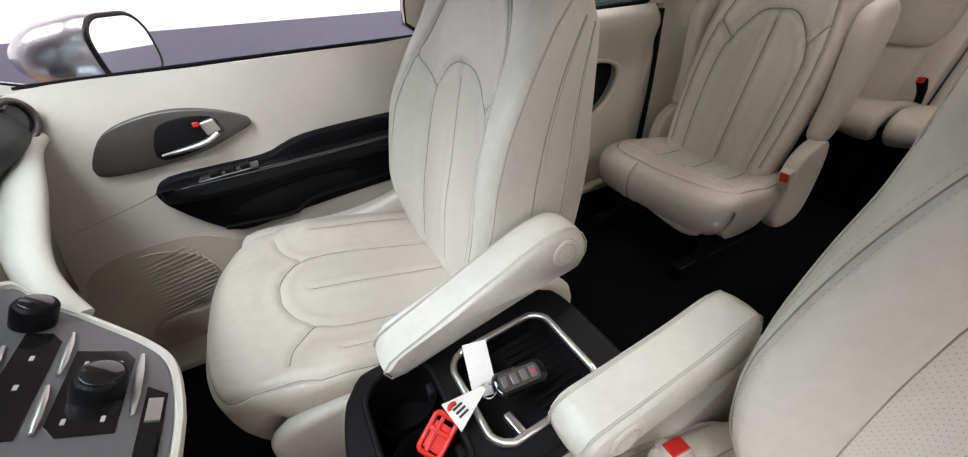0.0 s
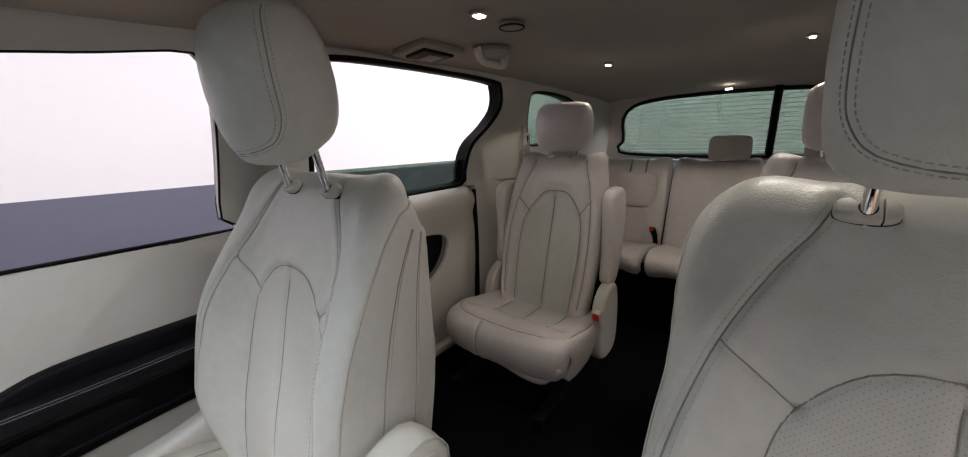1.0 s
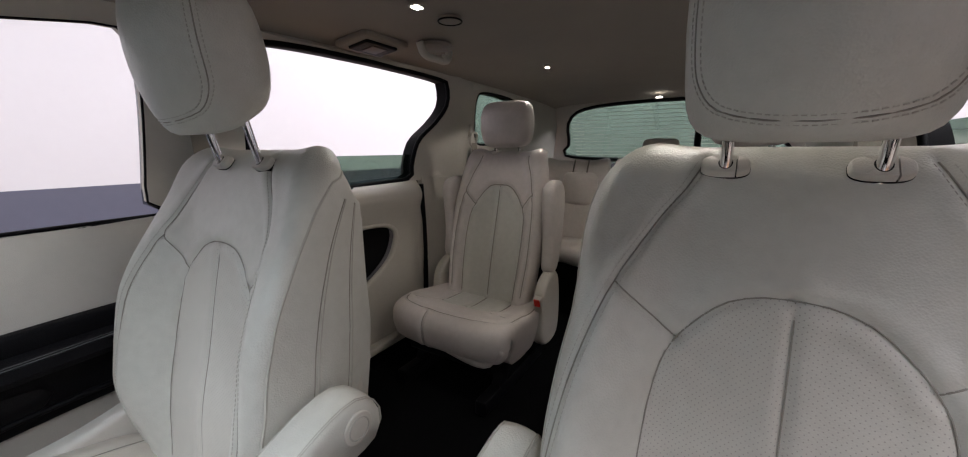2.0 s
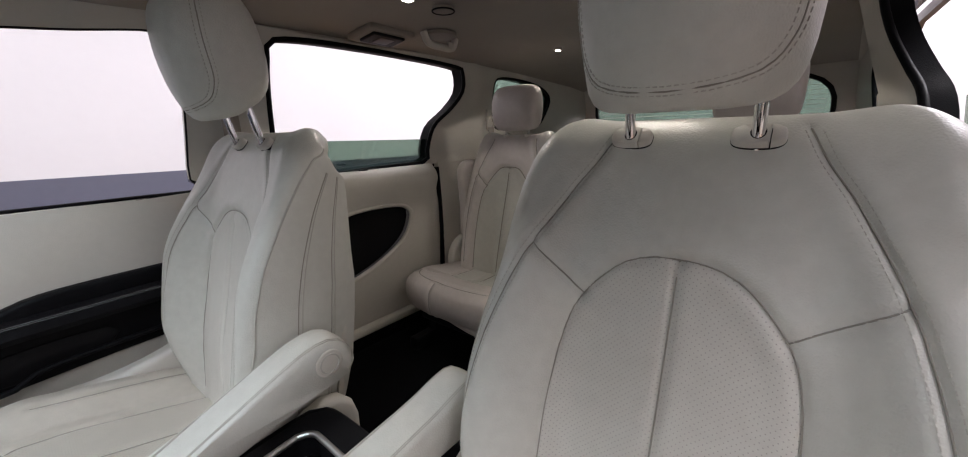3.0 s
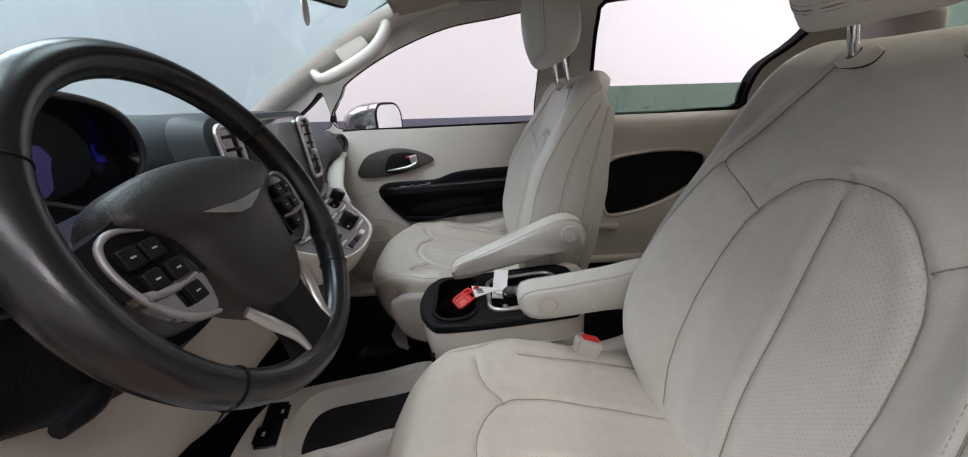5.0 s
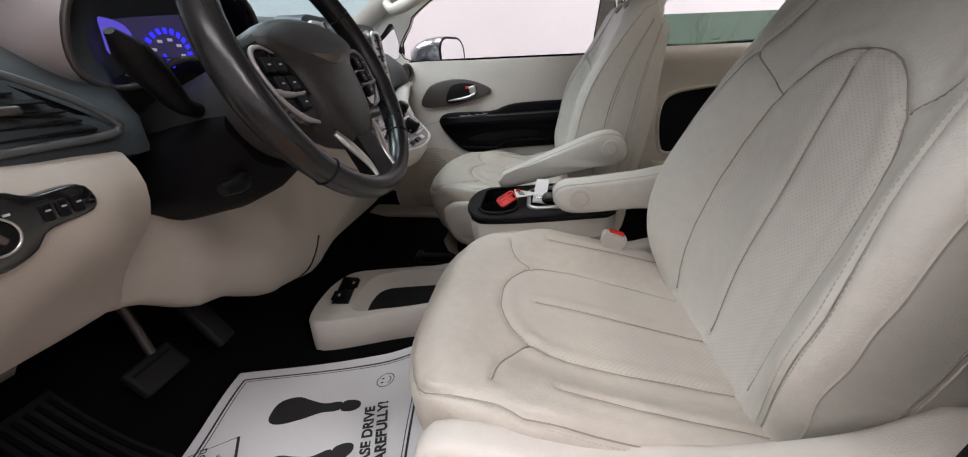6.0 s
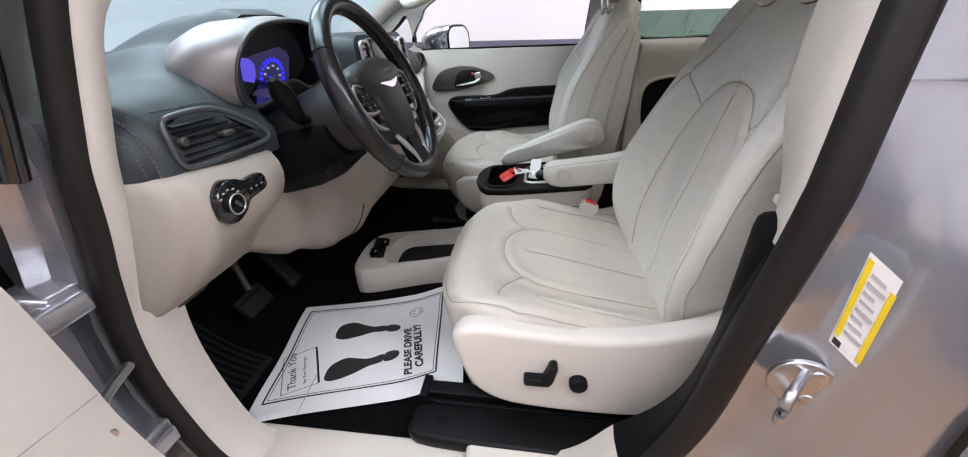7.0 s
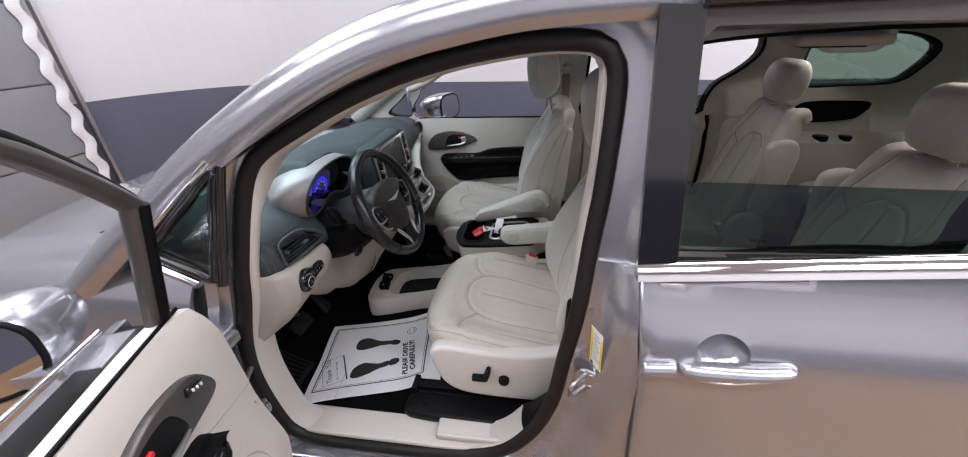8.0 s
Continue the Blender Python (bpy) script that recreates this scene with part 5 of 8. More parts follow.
def front_seat(cx, cy, driver):
    """A front bucket seat; cx, cy move it from the driver's place. side: +1 where the inboard armrest lies at larger y."""
    s = 1 if driver else -1
    m = Matrix.Translation((cx, cy, 0))
    seat = thing("front_seat", ("cream leather driver seat with power switches" if driver else "cream leather front passenger seat beside console") , "car seat", (cx, cy, 0.5), "front seats")
    def put(nm, shape, mat, par=seat, label=""):
        if isinstance(shape, tuple):
            v = [(a + cx, b + cy, c) for a, b, c in shape[0]]
            return part(nm, (v, *shape[1:]), mat, par, label)
        shape.transform(m)
        return part(nm, shape, mat, par, label)
    # backrest; along it 0 is the foot and about 0.78 the top edge
    prof = [(0.155, 0.60), (0.18, 0.69), (0.197, 0.79), (0.219, 0.91), (0.245, 1.04), (0.269, 1.135), (0.297, 1.23), (0.319, 1.277), (0.35, 1.302), (0.382, 1.302), (0.408, 1.29)]
    widths = [(0, 0.2), (0.11, 0.222), (0.22, 0.248), (0.33, 0.263), (0.46, 0.267), (0.57, 0.263), (0.68, 0.253), (0.79, 0.242), (0.86, 0.234), (0.92, 0.222), (0.96, 0.203), (1, 0.17)]
    def bulge(u, f):
        a = np.abs(u)
        b = 0.064 * ease(a, 0.46, 0.88) * (1 - 0.88 * ease(f, 0.5, 0.86)) * ease(f, 0.02, 0.33)
        if driver:
            b = b + 0.03 * ease(u, 0.4, 0.8) * (1 - ease(f, 0.36, 0.6)) * ease(f, 0.02, 0.25)
        return b + 0.008 * np.exp(-((f - 0.30) / 0.12) ** 2) * (1 - a) + 0.005 * ease(a, 0.6, 0.95) * np.exp(-((f - 0.85) / 0.06) ** 2)
    if not driver:
        widths[8:] = [(0.86, 0.241), (0.92, 0.236), (0.96, 0.222), (1, 0.185)]
    thick = [(0, 0.16), (0.33, 0.165), (0.55, 0.155), (0.79, 0.12), (0.87, 0.1), (0.93, 0.085), (1, 0.06)]
    fz = by_height(prof)
    bol = [(0.192, fz(0.70)), (0.222, fz(0.80)), (0.232, fz(0.87)), (0.230, fz(0.92)), (0.214, fz(1.03)), (0.184, fz(1.133)), (0.146, fz(1.212)), (0.117, fz(1.257)), (0.1, fz(1.29))]
    diag = [(0.11, fz(1.077)), (0.184, fz(1.133))]
    arch = [(q, fz(z)) for q, z in ARCH] + [(-q, fz(z)) for q, z in ARCH[-2::-1]]
    seams = [arch, [(0, fz(1.141)), (0.0, fz(0.70))], *both(diag), *both(bol)]
    shape, at = pad(prof, widths, bulge, thick, seams, panel=arch + [(-0.12, 0.1), (0.12, 0.1)], side=0.02, r=lambda f: 0.03 + 0.03 * ease(f, 0.7, 0.92), lean=(lambda f: 0.1 * (1 - ease(f, 0.6, 0.82))) if driver else None)
    back = put("backrest", shape, [LEATHER, PERF_BACK])
    sm = seam_mesh(at, seams)
    sm.transform(m)
    part("seam", sm, SEAM, back, "dark sewn seams")
    v, f = stitches(at, both(bol), 0.007)
    v2, f2 = stitches(at, both(bol), -0.007)
    n = len(v)
    st = part("stitching", ([(a + cx, b + cy, c) for a, b, c in v + v2], f + [tuple(i + n for i in q) for q in f2]), THREAD, back, "twin rows of grey stitching")
    st["kind"] = "stuff"
    for q in (-1, 1):
        wl = [(q * float(np.interp(k, [w[0] for w in widths], [w[1] for w in widths])) * (0.992 if q < 0 or not driver else 0.992 - 0.1 * (1 - float(ease(k, 0.6, 0.82)))), k) for k in np.linspace(0.1, 0.96, 16)]
        t = seam_mesh(at, [wl], 0.0022, 0.0, 60)
        t.transform(m)
        part("piping", t, THREAD, back, "edge piping")
    for q in ((-1, 1) if driver else (-1,)):
        for k, nm, mt, rad in ((0.30, "flank_seam", SEAM, 0.0011), (0.34, "flank_stitch", THREAD, 0.0012), (0.66, "flank_seam", SEAM, 0.0008), (0.70, "flank_stitch", THREAD, 0.001)):
            t = tube([at.flank(q, k + 0.12 * (1 - e) ** 3, 0.03 + 0.8 * e, 0.0003) for e in np.linspace(0, 1, 30)], rad, n=60, sides=5)
            t.transform(m)
            part(nm, t, mt, back)
    # hard shell behind
    def shell_pt(u, v):
        z = 0.58 + v * 0.68
        x0 = np.interp(z, [0.58, 0.9, 1.15, 1.26], [0.30, 0.345, 0.38, 0.395])
        return (x0 + 0.02 * (1 - u * u), u * np.interp(z, [0.58, 0.9, 1.15, 1.26], [0.235, 0.25, 0.20, 0.145]), z)
    put("back_shell", patch(shell_pt, np.linspace(-1, 1, 15), np.linspace(0, 1, 14), (0.012, 0, 0)), CREAM)
    # cushion
    prof = [(-0.245, 0.545), (-0.292, 0.60), (-0.318, 0.665), (-0.318, 0.72), (-0.29, 0.757), (-0.24, 0.765), (-0.18, 0.753), (-0.1, 0.735), (0.0, 0.714), (0.1, 0.694), (0.19, 0.675), (0.27, 0.655)]
    widths = [(0, 0.225), (0.2, 0.245), (0.33, 0.26), (0.45, 0.275), (0.65, 0.283), (0.85, 0.272), (1, 0.235)]
    def bulge2(u, f):
        a = np.abs(u)
        return 0.036 * ease(a, 0.5, 0.85) * ease(f, 0.35, 0.55) * (1 - 0.4 * ease(f, 0.8, 1)) + 0.006 * np.exp(-((f - 0.6) / 0.15) ** 2) * (1 - a)
    thick = [(0, 0.05), (0.25, 0.08), (0.4, 0.13), (1, 0.12)]
    cc = smooth_line(prof, 110)
    fr = np.linspace(0, 1, 110)
    fx = lambda x: float(np.interp(x, cc[46:, 0], fr[46:]))
    pan = [(0.118, fx(0.19)), (0.128, fx(0.05)), (0.132, fx(-0.05)), (0.118, fx(-0.12)), (0.085, fx(-0.155)), (0.04, fx(-0.175)), (0.0, fx(-0.178))]
    pan = pan + [(-q, f) for q, f in pan[-2::-1]]
    bs = [(0.212, fx(0.19)), (0.218, fx(0.05)), (0.215, fx(-0.1))]
    dg = [(0.112, fx(-0.128)), (0.16, fx(-0.17)), (0.206, fx(-0.20))]
    rim = [(0.252, fx(0.17)), (0.268, fx(0.0)), (0.262, fx(-0.15)), (0.245, fx(-0.24)), (0.215, 0.27), (0.1, 0.255), (0, 0.25)]
    rim = rim + [(-q, f) for q, f in rim[-2::-1]]
    seams = [pan, [(0.0, fx(-0.12)), (0.0, fx(0.19))], *both(dg), *both(bs)]
    shape, at2 = pad(prof, widths, bulge2, thick, seams + [rim], panel=pan, nv=160, plan=lambda a, f: 0.068 * a ** 3.2 * (1 - ease(f, 0.25, 0.62)))
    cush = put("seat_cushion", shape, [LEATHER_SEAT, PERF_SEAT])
    sm = seam_mesh(at2, seams + [rim])
    sm.transform(m)
    part("seam", sm, SEAM, cush, "dark sewn seams")
    v, f = stitches(at2, [rim], 0.0065)
    st = part("stitching", ([(a + cx, b + cy, c) for a, b, c in v], f), THREAD, cush, "row of grey stitching")
    st["kind"] = "stuff"
    # head restraint on two posts
    rise = -0.032 if driver else -0.012
    mid = 0.012 if driver else -0.018
    headrest(0.228 if driver else 0.224, [(x, z + rise) for x, z in ((0.225, 1.345), (0.198, 1.39), (0.183, 1.46), (0.185, 1.53), (0.215, 1.57), (0.27, 1.576), (0.315, 1.545), (0.337, 1.47), (0.338, 1.408), (0.318, 1.372), (0.265, 1.344))], m @ Matrix.Translation((0, mid + (0.006 if driver else 0.0), 0)), seat)
    for q in (mid - 0.068, mid + 0.068):
        put("post", tube([(0.318, q, 1.268), (0.307, q, 1.30), (0.285, q, 1.40)], 0.0065, n=10, sides=12), CHROME, label="chrome head restraint post")
        def oval(r2, z, lo=-1.0, hi=1.0):
            pts = [(0.0138 * np.sign(math.cos(w)) * abs(math.cos(w)) ** 0.62, 0.0255 * np.sign(math.sin(w)) * abs(math.sin(w)) ** 0.75) for w in np.linspace(0, 2 * math.pi, 40, endpoint=False)]
            return [(a * r2, min(hi, max(lo, b * r2)), z) for a, b in pts]
        cut = -0.0115
        for nm, lo, hi in (("post_guide", cut + 0.0007, 1.0), ("guide_catch", -1.0, cut - 0.0007)):
            g = loft([oval(r2, z, lo, hi) for r2, z in ((1.0, -0.012), (1.0, 0.003), (0.975, 0.0065), (0.9, 0.0085), (0.3, 0.0095))])
            g.transform(pose(0.3185, q, 1.280, 0, -50, 0))
            put(nm, g, CREAM, label="oval cream post guide" if nm == "post_guide" else "cream release catch")
        gap = loft([oval(1.015, z) for z in (-0.012, -0.001)])
        gap.transform(pose(0.3185, q, 1.280, 0, -50, 0))
        put("guide_gap", gap, BLACK_SOFT)
        put("guide_hole", disc((0.3112, q, 1.2862), (-0.77, 0, 0.64), 0.0095, 0.003, n=16), BLACK)
    # armrest on the inboard side
    if driver:
        tilt = [(0.20, 0.832), (0.10, 0.823), (-0.03, 0.808), (-0.072, 0.824), (-0.082, 0.850), (-0.065, 0.874), (0.0, 0.884), (0.10, 0.90), (0.20, 0.915)]
        y0, y1 = 0.255, 0.325
    else:
        tilt = [(0.305, 0.874), (0.24, 0.858), (0.10, 0.82), (-0.02, 0.788), (-0.044, 0.80), (-0.036, 0.824), (0.04, 0.861), (0.14, 0.909), (0.228, 0.948), (0.28, 0.951), (0.312, 0.916)]
        y0, y1 = -0.347, -0.272
    pr = smooth_line(tilt, 40, True)
    c = pr.mean(0)
    rings = []
    for k, sc in ((0, 0.70), (0.03, 0.82), (0.10, 0.92), (0.2, 0.97), (0.38, 1.0), (0.62, 1.0), (0.8, 0.97), (0.9, 0.92), (0.97, 0.82), (1, 0.70)):
        rings.append([(x - (x - c[0]) * (1 - sc) * 0.25, y0 + (y1 - y0) * k, c[1] + (z - c[1]) * sc) for x, z in pr])
    arm = put("armrest", loft(rings), LEATHER, label="padded leather armrest")
    for k in (0.1, 0.135, 0.865, 0.9):
        t = tube([(x - (x - c[0]) * 0.002, y0 + (y1 - y0) * k, c[1] + (z - c[1]) * (0.922 if k in (0.1, 0.9) else 0.942)) for x, z in pr], 0.0009, n=40, sides=5, closed=True, smooth=False, up=(0, 1, 0.01))
        t.transform(m)
        part("seam", t, THREAD, arm)
    dc = (-0.022, 0.848) if driver else (0.264, 0.909)
    t = disc((dc[0], y0 - 0.003, dc[1]), (0, -1, 0), 0.0245, 0.008)
    t.transform(m)
    part("button", t, CREAM, arm, "round cream pivot cap")
    t = ring((dc[0], y0 - 0.003, dc[1]), (0, 1, 0), 0.017, 0.0012, n=30, sides=6)
    t.transform(m)
    part("button_ring", t, THREAD, arm)
    # side shields
    out = -s
    sh = smooth_line([(-0.258, 0.732), (-0.25, 0.68), (-0.22, 0.60), (-0.165, 0.56), (-0.08, 0.547), (0.07, 0.545), (0.2, 0.562), (0.33, 0.60), (0.36, 0.70), (0.33, 0.80), (0.27, 0.835), (0.2, 0.79), (0.1, 0.757), (0.0, 0.745), (-0.12, 0.752), (-0.215, 0.757)], 60, True)
    shield = put("side_shield", prism(sh, "y", out * 0.255, out * 0.306, 0.016, 4), CREAM_GLOSS, label="pale plastic seat side shield")
    if driver:
        t = prism(rounded(-0.118, -0.066, 0.639, 0.656, 0.007, 4), "y", -0.326, -0.30, 0.004, 3)
        t.transform(m)
        part("seat_switch", t, BLACK, shield, "black power seat switch")
        t = prism(smooth_line([(-0.082, 0.65), (-0.066, 0.648), (-0.057, 0.68), (-0.056, 0.691), (-0.068, 0.693), (-0.076, 0.672)], 24, True), "y", -0.329, -0.302, 0.004, 3)
        t.transform(m)
        part("recline_switch", t, BLACK, shield, "black recline switch")
        t = disc((-0.014, -0.322, 0.642), (0, -1, 0), 0.0175, 0.02, bevel=0.005)
        t.transform(m)
        part("lumbar_knob", t, BLACK, shield, "round black lumbar control")
    inn = smooth_line([(-0.2, 0.72), (-0.22, 0.64), (-0.15, 0.57), (0.1, 0.56), (0.3, 0.6), (0.34, 0.74), (0.27, 0.80), (0.1, 0.73)], 40, True)
    put("inner_shield", prism(inn, "y", s * 0.262, s * 0.296, 0.012, 3), CREAM)
    put("front_valance", loft([[(x, y, z) for y in (-0.235, -0.1, 0.1, 0.235)] for x, z in ((-0.25, 0.56), (-0.235, 0.52), (-0.2, 0.5))], closed=False, caps=False), CREAM)
    # rails and frame
    for q in (-0.235, 0.235):
        put("rail", join(box((0.62, 0.035, 0.03), (-0.03, q, 0.487), 0.004), box((0.62, 0.05, 0.012), (-0.04, q, 0.475), 0.003), box((0.02, 0.06, 0.035), (-0.345, q, 0.487), 0.004)), BLACK, label="black steel seat rail")
    put("frame", box((0.45, 0.46, 0.05), (0.02, 0, 0.535), 0.01), BLACK)
    return seat


front_seat(0.0, -0.424, True)
front_seat(-0.185, 0.416, False)


def buckle(x, y, z, lean, parent=None):
    """A belt buckle on a stiff stalk."""
    b = thing("belt_buckle", "cream seat belt buckle with red release button", "belt buckle", (x, y, z - 0.1), "seat belt buckles")
    m = pose(x, y, z, 0, lean, 0)
    bm = loft([[(a * w, b2 * d, h) for a, b2 in ((-1, -1), (1, -1), (1, 1), (-1, 1))] for w, d, h in ((0.014, 0.011, -0.13), (0.02, 0.013, -0.05), (0.026, 0.015, -0.012), (0.027, 0.015, 0.0), (0.022, 0.012, 0.006))])
    bmesh.ops.bevel(bm, geom=bm.edges[:], offset=0.003, segments=2, affect="EDGES")
    bm.transform(m)
    part("casing", bm, CREAM, b)
    bm = box((0.034, 0.018, 0.008), (0, 0, 0.006), 0.002)
    bm.transform(m)
    part("button", bm, RED, b, "red release button")


buckle(0.06, -0.185, 0.768, 18)


def captain_chair(cx, cy, mirror=1):
    """A second-row chair with two folding armrests."""
    m = Matrix.Translation((cx, cy, 0))
    seat = thing("captain_chair", "cream leather second-row captain's chair with folded armrests", "car seat", (cx, cy, 0.5), "second-row seats")
    def put(nm, shape, mat, par=seat, label=""):
        if isinstance(shape, tuple):
            return part(nm, ([(a + cx, b + cy, c) for a, b, c in shape[0]], *shape[1:]), mat, par, label)
        shape.transform(m)
        return part(nm, shape, mat, par, label)
    prof = [(-0.115, 0.66), (-0.105, 0.74), (-0.085, 0.83), (-0.055, 0.95), (-0.02, 1.08), (0.005, 1.18), (0.028, 1.255), (0.056, 1.29), (0.10, 1.29), (0.125, 1.255)]
    widths = [(0, 0.175), (0.15, 0.186), (0.4, 0.2), (0.6, 0.2), (0.75, 0.19), (0.86, 0.178), (0.95, 0.166), (1, 0.155)]
    bulge = lambda u, f: 0.03 * ease(np.abs(u), 0.5, 0.85) * (1 - 0.6 * ease(f, 0.5, 0.85))
    fz = by_height(prof)
    arch = [(0.118, fz(0.73)), (0.126, fz(0.88)), (0.126, fz(0.99)), (0.117, fz(1.06)), (0.085, fz(1.118)), (0.045, fz(1.158)), (0, fz(1.163))]
    arch = arch + [(-q, f) for q, f in arch[-2::-1]]
    bol = [(0.158, fz(0.75)), (0.168, fz(0.9)), (0.162, fz(1.07)), (0.135, fz(1.19)), (0.112, fz(1.25)), (0.106, fz(1.278))]
    seams = [arch, [(0, fz(1.159)), (0, fz(0.73))], *both([(0.108, fz(1.08)), (0.152, fz(1.13))]), *both(bol)]
    shape, at = pad(prof, widths, bulge, [(0, 0.09), (0.7, 0.10), (0.85, 0.06), (1, 0.03)], seams, nu=90, nv=110, groove=0.006, wide=0.006, panel=arch + [(-0.12, 0.05), (0.12, 0.05)])
    back = put("backrest", shape, [LEATHER_WARM, LEATHER])
    sm = seam_mesh(at, seams, 0.0021)
    sm.transform(m)
    part("seam", sm, SEAM, back)
    prof = [(-0.375, 0.622), (-0.41, 0.632), (-0.427, 0.662), (-0.43, 0.71), (-0.413, 0.744), (-0.37, 0.757), (-0.30, 0.75), (-0.22, 0.735), (-0.1, 0.72), (-0.04, 0.71)]
    widths = [(0, 0.225), (0.2, 0.24), (0.4, 0.25), (0.6, 0.252), (0.85, 0.24), (1, 0.21)]
    bulge = lambda u, f: 0.016 * ease(np.abs(u), 0.5, 0.85) * ease(f, 0.4, 0.6) - 0.012 * np.exp(-((f - 0.68) / 0.15) ** 2) * (1 - np.abs(u))
    rim = [(0.215, 0.93), (0.232, 0.7), (0.228, 0.5), (0.205, 0.41), (0.1, 0.372), (0, 0.365)]
    rim = rim + [(-q, f) for q, f in rim[-2::-1]]
    pan = [(0.115, 0.95), (0.12, 0.7), (0.10, 0.58), (0.0, 0.57), (-0.10, 0.58), (-0.12, 0.7), (-0.115, 0.95)]
    seams = [rim, pan, [(0, 0.57), (0, 0.95)], *both([(0.10, 0.58), (0.2, 0.49)]), [(0.07, 0.06), (0.07, 0.34)]]
    shape, at2 = pad(prof, widths, bulge, [(0, 0.06), (0.3, 0.10), (0.5, 0.15), (0.9, 0.14), (1, 0.12)], seams, nu=90, nv=100, groove=0.006, wide=0.006, panel=pan, plan=lambda a, f: 0.03 * a ** 4 * (1 - ease(f, 0.3, 0.6)))
    cush = put("seat_cushion", shape, [LEATHER_WARM, LEATHER])
    sm = seam_mesh(at2, seams, 0.0021)
    sm.transform(m)
    part("seam", sm, SEAM, cush)
    # front apron hangs to a rounded point
    ap = smooth_line([(0.205, 0.70), (0.20, 0.66), (0.1, 0.64), (0.0, 0.625), (-0.1, 0.608), (-0.16, 0.608), (-0.2, 0.635), (-0.208, 0.70)], 40, True)
    put("apron", prism(ap, "x", -0.405, -0.10, 0.03, 4), LEATHER_WARM)
    hr = headrest(0.215, [(0.01, 1.318), (-0.012, 1.37), (-0.01, 1.44), (0.02, 1.482), (0.07, 1.488), (0.1, 1.45), (0.105, 1.38), (0.09, 1.325), (0.05, 1.31)], m, seat, seam=False, bow=0.02)
    hr.data.materials[0] = LEATHER_WARM
    for q in (-0.055, 0.055):
        put("post", tube([(0.06, q, 1.27), (0.055, q, 1.34)], 0.006, n=5), CHROME)
        put("post_guide", disc((0.06, q, 1.297), (-0.3, 0, 1), 0.018, 0.014, n=16), CREAM)
    for s in (-1, 1):
        ar = smooth_line([(-0.06, 1.15), (-0.05, 0.98), (-0.055, 0.86), (-0.03, 0.835), (0.01, 0.85), (0.045, 0.92), (0.07, 1.05), (0.07, 1.14), (0.04, 1.185), (-0.02, 1.185)], 36, True)
        put("armrest", prism(ar, "y", s * 0.203, s * 0.252, 0.018, 4), LEATHER_WARM, label="folded-up leather armrest")
        put("recliner_cover", prism(smooth_line([(-0.13, 0.60), (-0.14, 0.70), (-0.12, 0.80), (-0.06, 0.845), (0.0, 0.84), (0.03, 0.74), (0.02, 0.60), (-0.06, 0.57)], 30, True), "y", s * 0.212, s * 0.256, 0.012, 3), CREAM)
    bm = box((0.022, 0.03, 0.06), (-0.165, -0.25 * mirror, 0.765), 0.004, turn=(0, -20, 0))
    put("buckle", bm, CREAM)
    put("buckle_button", box((0.012, 0.022, 0.03), (-0.178, -0.25 * mirror, 0.775), 0.003, turn=(0, -20, 0)), RED, label="red belt release button")
    for q in (-0.17, 0.17):
        put("leg", join(box((0.46, 0.04, 0.05), (-0.2, q, 0.485), 0.006), box((0.05, 0.035, 0.12), (-0.30, q, 0.52), 0.005, turn=(0, 20, 0)), box((0.05, 0.035, 0.14), (-0.06, q, 0.53), 0.005, turn=(0, -15, 0))), BLACK)
    put("pan", box((0.3, 0.36, 0.05), (-0.22, 0, 0.60), 0.01), BLACK)
    return seat


captain_chair(1.105, 0.408)
captain_chair(1.105, -0.408, -1)


